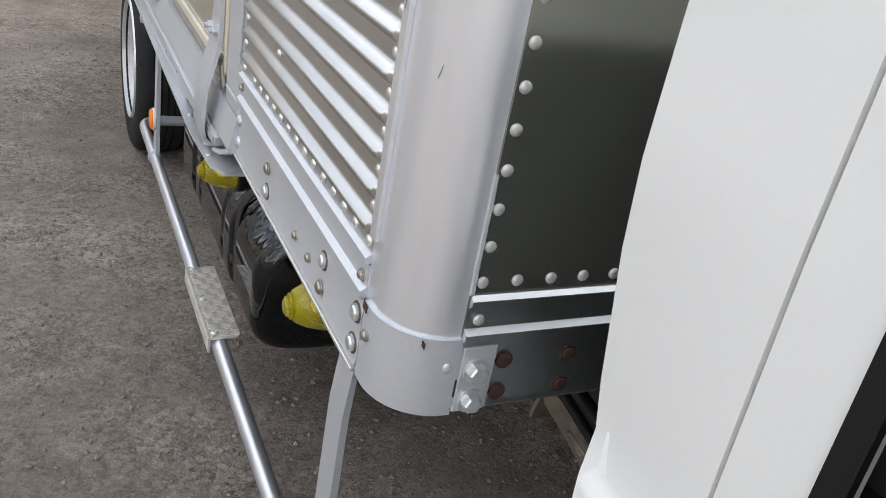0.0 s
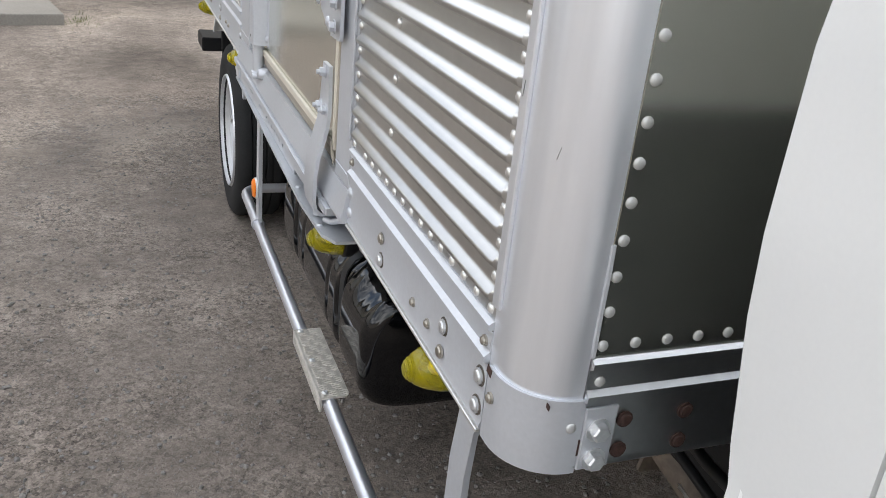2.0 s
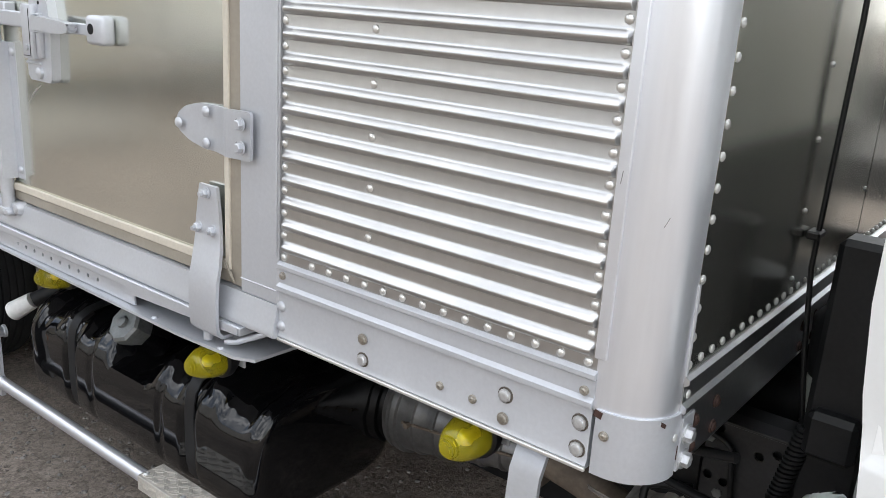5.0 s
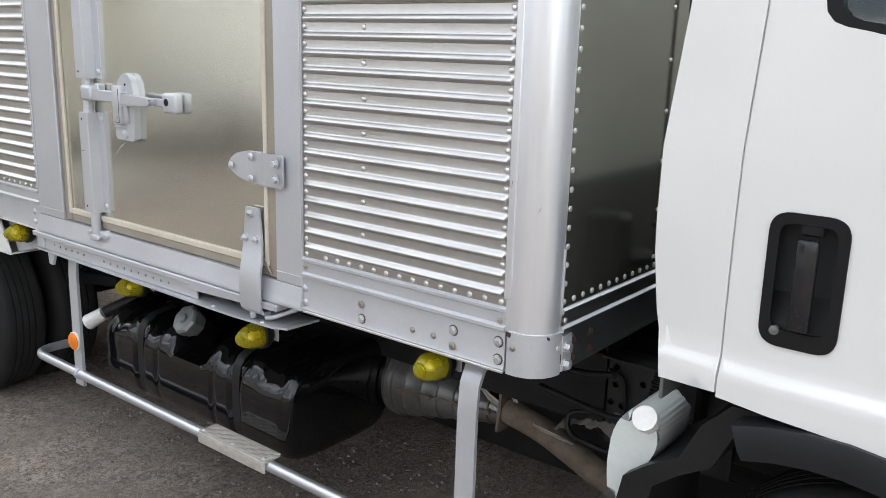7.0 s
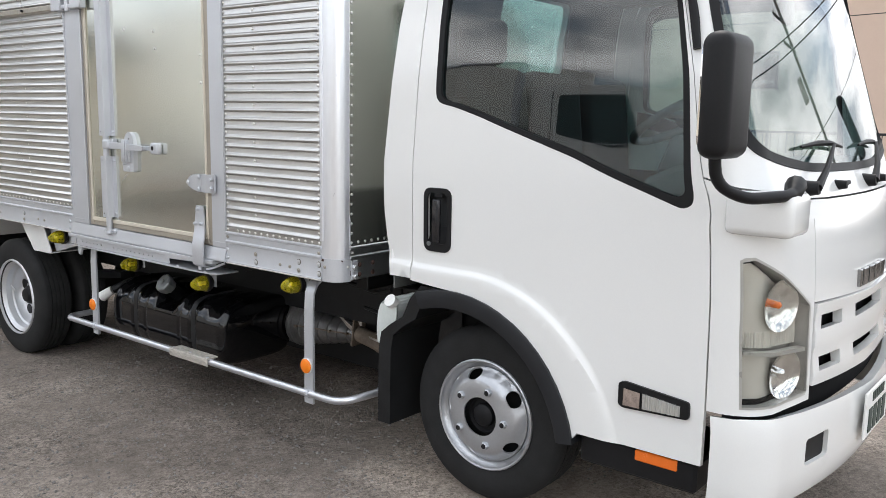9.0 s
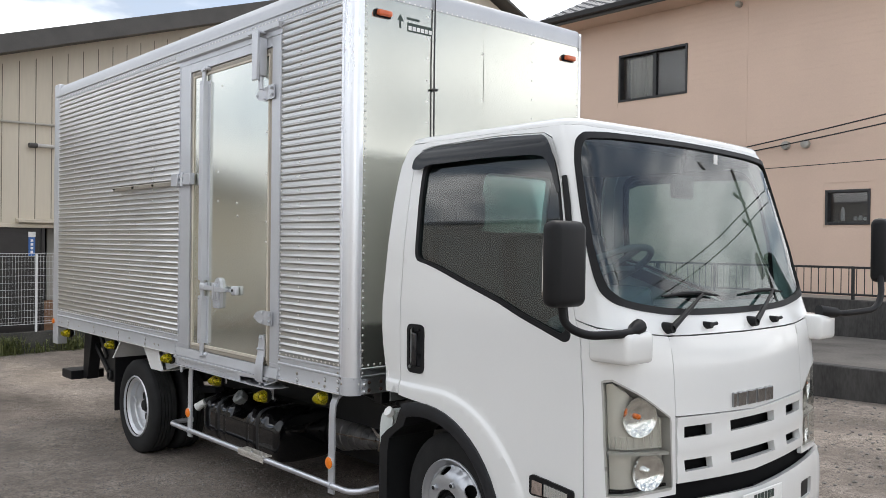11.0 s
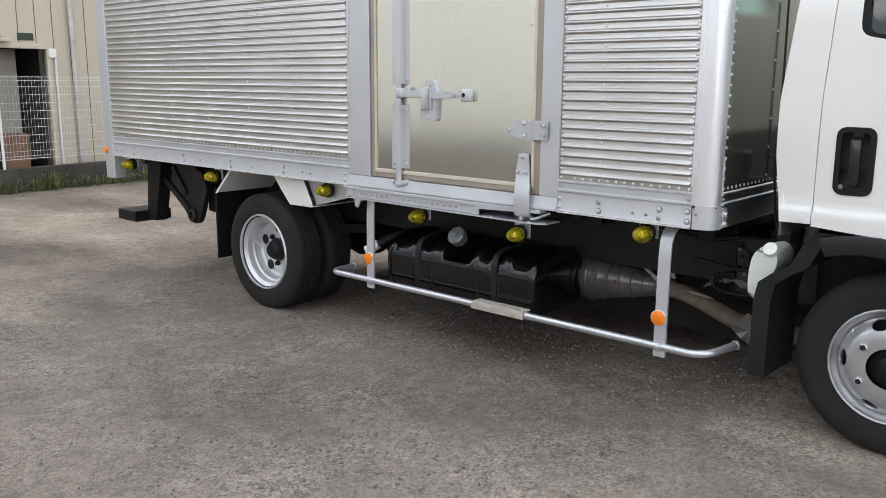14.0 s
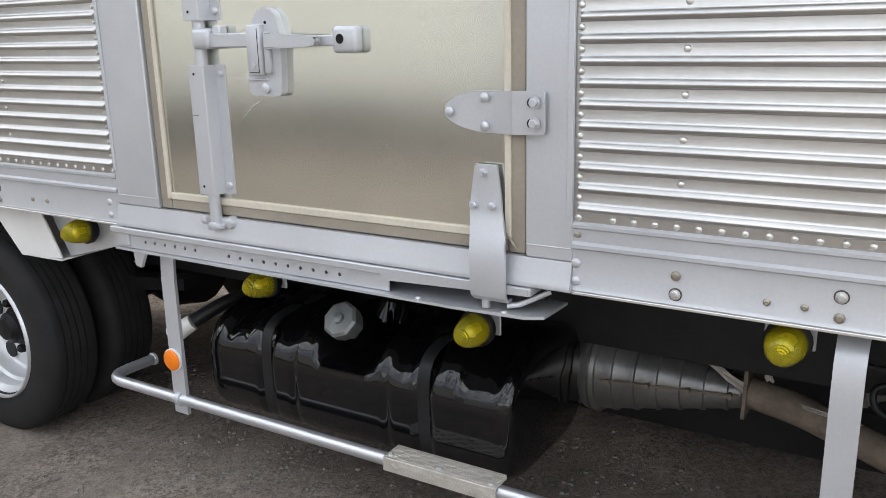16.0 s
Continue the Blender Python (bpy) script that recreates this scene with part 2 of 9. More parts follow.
M = {
    "ground": ground_material(),
    "alu": material("corrugated_aluminium", (0.575, 0.572, 0.562), 0.29, 1.0, 0.07, 3, 60, 0.0, 0.05),
    "alu_door": material("brushed_aluminium_sheet", (0.775, 0.785, 0.725), 0.17, 1.0, 0.04, 2.2, 70, 0.0, 0.04, stretch=(1, 1, 0.22)),
    "alu_front": material("smooth_aluminium_sheet", (0.58, 0.585, 0.53), 0.17, 0.95, 0.06, 2.0, 40, 0.0, 0.03),
    "railalu": material("satin_aluminium_rail", (0.68, 0.69, 0.70), 0.33, 1.0, 0.08, 5, 80, 0.0, 0.04),
    "alu_post": material("satin_aluminium_post", (0.84, 0.86, 0.90), 0.29, 0.72, 0.05, 5, 90, 0.03, 0.08, stretch=(1, 1, 0.1)),
    "toprail": material("weathered_aluminium_rail", (0.50, 0.505, 0.52), 0.40, 0.75, 0.07, 4, 90, 0.03, 0.08, stretch=(1, 0.2, 1)),
    "silver": material("silver_paint", (0.57, 0.585, 0.615), 0.38, 0.45, 0.07, 4, 160, 0.04, 0.08),
    "rivet": material("aluminium_rivet", (0.80, 0.79, 0.76), 0.36, 0.85, 0.05, 30, 300),
    "rivetdull": material("dull_aluminium_rivet", (0.62, 0.62, 0.60), 0.5, 0.5, 0.10, 40, 300),
    "boltsteel": material("tarnished_steel_bolt", (0.42, 0.39, 0.34), 0.35, 0.9, 0.25, 80, 300),
    "ring": material("dark_washer_ring", (0.10, 0.085, 0.07), 0.6, 0.3, 0.4, 60, 300),
    "bulb": material("yellowed_reflector", (0.86, 0.76, 0.30), 0.30, 0.4, 0.1, 60, 300),
    "capgrey": material("dull_grey_cap", (0.20, 0.21, 0.21), 0.4, 0.5, 0.25, 30, 150, 0.1),
    "bolt": material("galvanised_bolt", (0.70, 0.71, 0.72), 0.35, 0.8, 0.12, 60, 300),
    "rust": material("rusty_bolt", (0.055, 0.028, 0.022), 0.75, 0.2, 0.4, 90, 300, 0.2),
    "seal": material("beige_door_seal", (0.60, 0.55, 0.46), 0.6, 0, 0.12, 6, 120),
    "white": material("white_cab_paint", (0.765, 0.768, 0.755), 0.22, 0, 0.02, 2, 200, 0, 0.04, coat=0.6),
    "whiteplastic": material("white_fender_paint", (0.78, 0.78, 0.77), 0.35, 0, 0.05, 8, 100),
    "black": material("matt_black_plastic", (0.010, 0.010, 0.011), 0.5, 0, 0.2, 10, 150, 0.05, 0.1, spec=0.22),
    # near-black: the shade inside the front's gaps is put into this colour
    "recess": material("recess_shade_black", (0.006, 0.006, 0.0065), 0.85, 0, 0.2, 10, 100, spec=0.1),
    "rubber": material("window_rubber", (0.010, 0.010, 0.011), 0.55, 0, 0.15, 10, 150, spec=0.22),
    "archgrey": material("satin_grey_arch_plastic", (0.018, 0.0195, 0.0225), 0.42, 0, 0.15, 10, 150, 0.03, 0.05, spec=0.34),
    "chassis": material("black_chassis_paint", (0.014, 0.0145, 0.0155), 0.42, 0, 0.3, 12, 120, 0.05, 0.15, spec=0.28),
    "tank": material("gloss_black_tank_paint", (0.0035, 0.0036, 0.0042), 0.06, 0, 0.2, 8, 100, 0.0, 0.03, spec=0.5),
    "tyre": material("tyre_rubber", (0.019, 0.0192, 0.0196), 0.8, 0, 0.3, 14, 160, 0.15, 0.1, spec=0.25),
    "rimsteel": material("silver_rim_paint", (0.62, 0.63, 0.65), 0.36, 0.55, 0.08, 10, 120, 0.03),
    "steel": material("silver_wheel_paint", (0.50, 0.515, 0.54), 0.34, 0.7, 0.08, 10, 120, 0.03),
    "rail": material("satin_steel_tube", (0.66, 0.67, 0.71), 0.33, 0.8, 0.05, 10, 120, 0.0, 0.03),
    "tread": material("chequer_plate", (0.62, 0.59, 0.54), 0.45, 0.5, 0.2, 30, 200, 0.1),
    "exhaust": material("sooty_steel_pipe", (0.21, 0.207, 0.205), 0.34, 0.65, 0.25, 12, 90, 0.08, 0.12),
    "rustpipe": material("rusted_pipe", (0.19, 0.152, 0.118), 0.75, 0.2, 0.35, 18, 90, 0.2),
    "yellow": None, "orange": None,
    "amber": material("amber_lens", (0.80, 0.17, 0.02), 0.25, 0, 0.05, 30, 200),
    "redamber": material("marker_lamp_lens", (0.62, 0.13, 0.05), 0.2, 0, 0.1, 40, 200),
    "chrome": material("chrome", (0.80, 0.80, 0.80), 0.10, 1.0, 0.03, 10, 100),
    "lampgrey": material("lamp_bezel_grey", (0.42, 0.415, 0.39), 0.3, 0.3, 0.08, 10, 100),
    "lens": None,
    "glass": glass("cab_glass", (0.46, 0.62, 0.62), 0.10),
    "hglass": glass("house_glass", (0.66, 0.68, 0.69), 0.05),
    "interior": material("grey_cab_interior", (0.022, 0.024, 0.026), 0.7, 0, 0.1, 10, 120),
    "seat": material("seat_fabric", (0.014, 0.015, 0.017), 0.9, 0, 0.2, 20, 300, 0.1),
    "dash": material("dashboard_plastic", (0.12, 0.127, 0.13), 0.6, 0, 0.08, 10, 200),
    "plate": material("white_number_plate", (0.80, 0.80, 0.78), 0.4),
    "ink": material("dark_print", (0.03, 0.05, 0.04), 0.5),
    "bottle": material("milky_plastic_bottle", (0.62, 0.66, 0.64), 0.4, 0, 0.06, 12, 90),
    "cladding": material("cream_metal_cladding", (0.575, 0.515, 0.415), 0.55, 0, 0.07, 1.2, 20, 0.05, stretch=(1, 1, 0.15)),
    "groove": material("shaded_cladding_joint", (0.13, 0.118, 0.09), 0.7, 0, 0.2, 3, 40),
    "palepipe": material("pale_plastic_pipe", (0.55, 0.53, 0.50), 0.5, 0, 0.2, 6, 60),
    "kerbcon": material("stained_kerb_concrete", (0.055, 0.053, 0.047), 0.92, 0, 0.5, 2.2, 40, 0.3),
    "claddark": material("eave_dark_metal", (0.075, 0.07, 0.065), 0.6, 0, 0.2, 3, 40),
    "concrete": material("weathered_concrete", (0.20, 0.19, 0.175), 0.9, 0, 0.30, 2.5, 60, 0.3),
    "apron": material("dirty_concrete_apron", (0.135, 0.125, 0.112), 0.92, 0, 0.45, 1.6, 40, 0.3),
    "slab": material("pale_concrete_slab", (0.245, 0.228, 0.202), 0.9, 0, 0.25, 1.5, 60, 0.3),
    "darkcon": material("stained_dark_concrete", (0.052, 0.050, 0.048), 0.92, 0, 0.60, 3.5, 40, 0.3, stretch=(1, 1, 0.3)),
    "fence": material("white_fence_wire", (0.78, 0.79, 0.79), 0.45),
    "doorblack": material("dark_bronze_door", (0.030, 0.027, 0.026), 0.35, 0.2, 0.2, 4, 60),
    "siding": material("salmon_siding", (0.66, 0.50, 0.40), 0.75, 0, 0.05, 0.8, 40, 0.1),
    "tile": material("grey_roof_tile", (0.135, 0.14, 0.15), 0.5, 0, 0.25, 4, 50, 0.2, island=0.25),
    "sash": material("black_window_sash", (0.02, 0.02, 0.022), 0.4),
    "curtain": material("cream_curtain", (0.55, 0.50, 0.40), 0.9, 0, 0.1, 3, 60),
    "darkroom": material("dark_room", (0.09, 0.092, 0.095), 0.9),
    "blue": material("blue_sign", (0.05, 0.15, 0.42), 0.5),
    "pvc": material("pale_pipe", (0.42, 0.40, 0.35), 0.5, 0, 0.1, 6, 60),
    "leaf": material("weed_leaf", (0.085, 0.125, 0.035), 0.7, 0, 0.45, 9, 60, alt=(0.20, 0.21, 0.075)),
    "pebble": material("loose_stone", (0.19, 0.175, 0.16), 0.85, 0, 0.55, 38, 200, 0.2, alt=(0.33, 0.31, 0.29)),
    "cardboard": material("brown_box", (0.25, 0.14, 0.08), 0.8, 0, 0.2, 6, 60),
    "cable": material("black_cable", (0.012, 0.012, 0.013), 0.4),
}


def coloured_plastic(name, col, trans=0.6, rough=0.12):
    m = bpy.data.materials.new(name)
    m.use_nodes = True
    b = m.node_tree.nodes["Principled BSDF"]
    b.inputs["Base Color"].default_value = (*col, 1)
    b.inputs["Roughness"].default_value = rough
    b.inputs["Transmission Weight"].default_value = trans
    b.inputs["IOR"].default_value = 1.45
    return m


M["yellow"] = coloured_plastic("yellow_lens", (0.96, 0.82, 0.03), 0.74, 0.08)
M["orange"] = material("orange_reflector", (0.90, 0.22, 0.01), 0.3, 0, 0.04, 60, 300)
M["clear"] = bpy.data.materials.new("clear_glass_back")
M["clear"].use_nodes = True
_n = M["clear"].node_tree.nodes
_n.clear()
_a, _b = _n.new("ShaderNodeOutputMaterial"), _n.new("ShaderNodeBsdfTransparent")
_b.inputs[0].default_value = (0.97, 0.98, 0.975, 1)
M["clear"].node_tree.links.new(_b.outputs[0], _a.inputs[0])
M["lens"] = glass("lamp_lens", (0.94, 0.94, 0.93), 0.04)


# ---------------------------------------------------------------- mesh helpers
def clear_back(ob):
    """Leaves the gloss to a pane's outer face: its back and edges are plain clear glass."""
    ob.data.materials.append(M["clear"])
    n = sum(1 for f in ob.data.polygons if len(f.vertices) == 3)
    for f in ob.data.polygons:
        if f.index >= n or f.index % 2:
            f.material_index = 1


def part(name, bm, mat, parent=None, label="", smooth=None, m=None, share=None):
    """Links a bmesh (or a shared mesh) as one object, under parent if given."""
    if share is None:
        bmesh.ops.recalc_face_normals(bm, faces=bm.faces[:])
        me = bpy.data.meshes.new(name)
        bm.to_mesh(me)
        bm.free()
        me.materials.append(M[mat])
        if smooth is not None:
            me.shade_smooth()
            me.set_sharp_from_angle(angle=radians(smooth))
    else:
        me = share
    ob = new(name, me)
    if parent is not None:
        ob.parent = parent
    if m is not None:
        ob.matrix_basis = m
    if label:
        ob["label"] = label
    return ob


def thing(name, label, category, m=None, group="", kind=""):
    ob = new(name)
    if m is not None:
        ob.matrix_basis = m
    return tagged(ob, label, category, group, kind)


def bx(bm, x0, x1, y0, y1, z0, z1, bev=0.0, seg=1, rot=None):
    """A box, its edges rounded by bev."""
    r = bmesh.ops.create_cube(bm, size=1)
    vs = r["verts"]
    for v in vs:
        v.co = Vector(((x0 + x1) / 2 + v.co.x * (x1 - x0), (y0 + y1) / 2 + v.co.y * (y1 - y0), (z0 + z1) / 2 + v.co.z * (z1 - z0)))
    if bev:
        es = list({e for v in vs for e in v.link_edges})
        r2 = bmesh.ops.bevel(bm, geom=es, offset=bev, segments=seg, affect="EDGES", profile=0.5)
        vs = r2["verts"]
    if rot is not None:
        bmesh.ops.transform(bm, matrix=rot, verts=list(vs))
    return bm


def tube(bm, pts, r, seg=10, caps=True):
    """A round bar along a line of points; r is one radius or one for each point."""
    pts = [Vector(p) for p in pts]
    rs = r if isinstance(r, (list, tuple)) else [r] * len(pts)
    rings, side = [], None
    for i, p in enumerate(pts):
        d = (pts[min(i + 1, len(pts) - 1)] - pts[max(i - 1, 0)]).normalized()
        if side is None:
            side = d.orthogonal().normalized()
        side = (side - d * side.dot(d)).normalized()
        up = d.cross(side)
        rings.append([bm.verts.new(p + (side * math.cos(2 * math.pi * k / seg) + up * math.sin(2 * math.pi * k / seg)) * rs[i]) for k in range(seg)])
    for a, b in zip(rings, rings[1:]):
        for k in range(seg):
            bm.faces.new((a[k], a[(k + 1) % seg], b[(k + 1) % seg], b[k]))
    if caps:
        bm.faces.new(rings[0][::-1])
        bm.faces.new(rings[-1])
    return bm


def rounded(pts, r=0.05, n=5):
    """A line of points with its inner corners rounded."""
    pts = [Vector(p) for p in pts]
    out = [pts[0]]
    for a, b, c in zip(pts, pts[1:], pts[2:]):
        u, v = (a - b), (c - b)
        k = min(r, u.length * 0.48, v.length * 0.48)
        p, q = b + u.normalized() * k, b + v.normalized() * k
        for i in range(n + 1):
            t = i / n
            out.append(p * (1 - t) ** 2 + b * 2 * t * (1 - t) + q * t * t)
    out.append(pts[-1])
    return out


def revolve(bm, prof, seg=32, axis="x", origin=(0, 0, 0), close=False, caps=True):
    """Turns a profile of (along the axis, radius) about the axis."""
    o, rings = Vector(origin), []
    for a, r in prof:
        ring = []
        for k in range(seg):
            c, s = math.cos(2 * math.pi * k / seg) * r, math.sin(2 * math.pi * k / seg) * r
            ring.append(bm.verts.new(o + (Vector((a, c, s)) if axis == "x" else Vector((c, a, s)) if axis == "y" else Vector((c, s, a)))))
        rings.append(ring)
    pairs = list(zip(rings, rings[1:])) + ([(rings[-1], rings[0])] if close else [])
    for a, b in pairs:
        for k in range(seg):
            bm.faces.new((a[k], a[(k + 1) % seg], b[(k + 1) % seg], b[k]))
    if not close and caps:
        bm.faces.new(rings[0])
        bm.faces.new(rings[-1])
    return bm


def prism(bm, poly, axis, lo, hi, bev=0.0):
    """A flat outline pushed out along an axis; the outline is given in the two other axes, in order."""
    def at(u, v, w):
        return (w, u, v) if axis == "x" else (u, w, v) if axis == "y" else (u, v, w)
    a = [bm.verts.new(at(u, v, lo)) for u, v in poly]
    b = [bm.verts.new(at(u, v, hi)) for u, v in poly]
    n = len(poly)
    bm.faces.new(a)
    bm.faces.new(b[::-1])
    for i in range(n):
        bm.faces.new((a[i], a[(i + 1) % n], b[(i + 1) % n], b[i]))
    if bev:
        es = list({e for v in a + b for e in v.link_edges})
        bmesh.ops.bevel(bm, geom=es, offset=bev, segments=1, affect="EDGES")
    return bm


def inside(pts, poly):
    """Which of the points (n x 2) lie within the outline."""
    p, q = np.asarray(poly, float), np.roll(np.asarray(poly, float), -1, 0)
    x, y = pts[:, 0][:, None], pts[:, 1][:, None]
    cross = ((p[:, 1] > y) != (q[:, 1] > y)) & (x < (q[:, 0] - p[:, 0]) * (y - p[:, 1]) / np.where(q[:, 1] == p[:, 1], 1e-9, q[:, 1] - p[:, 1]) + p[:, 0])
    return cross.sum(1) % 2 == 1


def dense(poly, step):
    out = []
    for a, b in zip(poly, poly[1:] + poly[:1]):
        n = max(1, int(math.hypot(b[0] - a[0], b[1] - a[1]) / step))
        out += [(a[0] + (b[0] - a[0]) * i / n, a[1] + (b[1] - a[1]) * i / n) for i in range(n)]
    return out


def round_poly(poly, r, n=4):
    """Rounds the corners of a closed outline."""
    out, k = [], len(poly)
    for i in range(k):
        a, b, c = Vector(poly[i - 1]), Vector(poly[i]), Vector(poly[(i + 1) % k])
        u, v = a - b, c - b
        d = min(r, u.length * 0.45, v.length * 0.45)
        p, q = b + u.normalized() * d, b + v.normalized() * d
        for j in range(n + 1):
            t = j / n
            w = p * (1 - t) ** 2 + b * 2 * t * (1 - t) + q * t * t
            out.append((w.x, w.y))
    return out


from mathutils.geometry import delaunay_2d_cdt


def sheet(outer, holes, surf, thick=0.003, step=0.05, bm=None, lines=()):
    """A panel with holes, laid onto a curved surface surf(u, v) and given a thickness towards its back."""
    bm = bm or bmesh.new()
    loops = [dense(list(lp), step) for lp in [outer, *holes]]
    pts, edges = [], []
    for lp in loops:
        s = len(pts)
        pts += lp
        edges += [(s + i, s + (i + 1) % len(lp)) for i in range(len(lp))]
    for ln in lines:
        ok = inside(np.array(ln), loops[0])
        for h in loops[1:]:
            ok &= ~inside(np.array(ln), h)
        last = None
        for p, keep in zip(ln, ok):
            if keep:
                pts.append(p)
                if last is not None:
                    edges.append((last, len(pts) - 1))
            last = len(pts) - 1 if keep else None
    arr = np.array(pts)
    lo, hi = arr.min(0), arr.max(0)
    gx, gy = np.meshgrid(np.arange(lo[0] + step / 2, hi[0], step), np.arange(lo[1] + step / 2, hi[1], step))
    g = np.c_[gx.ravel(), gy.ravel()]
    if len(g):
        ok = inside(g, loops[0])
        for h in loops[1:]:
            ok &= ~inside(g, h)
        g = g[ok]
        if len(g):
            d = np.sqrt(((g[:, None, :] - arr[None, :, :]) ** 2).sum(2)).min(1)
            g = g[d > step * 0.45]
    vin = [Vector(p) for p in pts] + [Vector(p) for p in g]
    vo, _, fo, *_ = delaunay_2d_cdt(vin, edges, [], 0, 1e-6)
    fv = np.array([(v.x, v.y) for v in vo])
    tri = np.array([f for f in fo])
    cen = fv[tri].mean(1)
    ok = inside(cen, loops[0])
    for h in loops[1:]:
        ok &= ~inside(cen, h)
    tri = tri[ok]
    top, back = {}, {}
    e = 1e-3
    for i in set(tri.ravel().tolist()):
        u, v = fv[i]
        p = Vector(surf(u, v))
        nrm = (Vector(surf(u + e, v)) - Vector(surf(u - e, v))).cross(Vector(surf(u, v + e)) - Vector(surf(u, v - e)))
        nrm = nrm.normalized() if nrm.length > 1e-12 else Vector((0, 0, 1))
        top[i], back[i] = bm.verts.new(p), bm.verts.new(p - nrm * thick)
    seen = {}
    for t in tri:
        a, b, c = (int(k) for k in t)
        bm.faces.new((top[a], top[b], top[c]))
        bm.faces.new((back[c], back[b], back[a]))
        for x, y in ((a, b), (b, c), (c, a)):
            seen[(x, y)] = seen.get((x, y), 0) + 1
    for (x, y) in seen:
        if (y, x) not in seen:
            bm.faces.new((top[y], top[x], back[x], back[y]))
    return bm


def dome(r, h, seg=8, axis="x", sign=-1):
    """A low round rivet or bolt head, its foot at the origin."""
    bm = bmesh.new()
    prof = [(0, r), (sign * h * 0.45, r * 0.95), (sign * h * 0.85, r * 0.6), (sign * h, r * 0.12)]
    return revolve(bm, prof, seg, axis)


def mesh_of(bm, name, mat, smooth=None):
    bmesh.ops.recalc_face_normals(bm, faces=bm.faces[:])
    me = bpy.data.meshes.new(name)
    bm.to_mesh(me)
    bm.free()
    me.materials.append(M[mat])
    if smooth is not None:
        me.shade_smooth()
        me.set_sharp_from_angle(angle=radians(smooth))
    return me


def at(x, y, z):
    return Matrix.Translation((x, y, z))


# ---------------------------------------------------------------- ground
def ground_height(x, y):
    """The yard falls gently towards the fence behind the lorry."""
    return -0.0223 * (min(max(y, -12.0), 16.0) - 0.815)


def build_ground():
    bm = bmesh.new()
    near = [i * 0.5 - 20 for i in range(81)]
    xs = [-900, -400, -150, -60, -32] + near + [32, 60, 150, 400, 900]
    ys = xs
    grid = [[bm.verts.new((x, y, ground_height(x, y) + 0.012 * noise.noise((x * 0.35, y * 0.35, 0)) * (1 if -6 < y < 14 and (x < -0.6 or y > 6) else 0))) for y in ys] for x in xs]
    for i in range(len(xs) - 1):
        for j in range(len(ys) - 1):
            bm.faces.new((grid[i][j], grid[i + 1][j], grid[i + 1][j + 1], grid[i][j + 1]))
    g = part("ground", bm, "ground", smooth=60)
    tagged(g, "grey-brown compacted gravel yard with pale worn patches", "ground", kind="structure")


build_ground()

# ---------------------------------------------------------------- cream metal building and fence behind
WALL_K = 0.121
WALL_T = math.atan(WALL_K)
BACK = at(0.244, 11.96, -0.267) @ pose(0, 0, 0, 0, 0, math.degrees(WALL_T)) @ Matrix.Scale(0.972, 4)   # local x along the wall, -y out of it
BZ = -ground_height(0, 12)


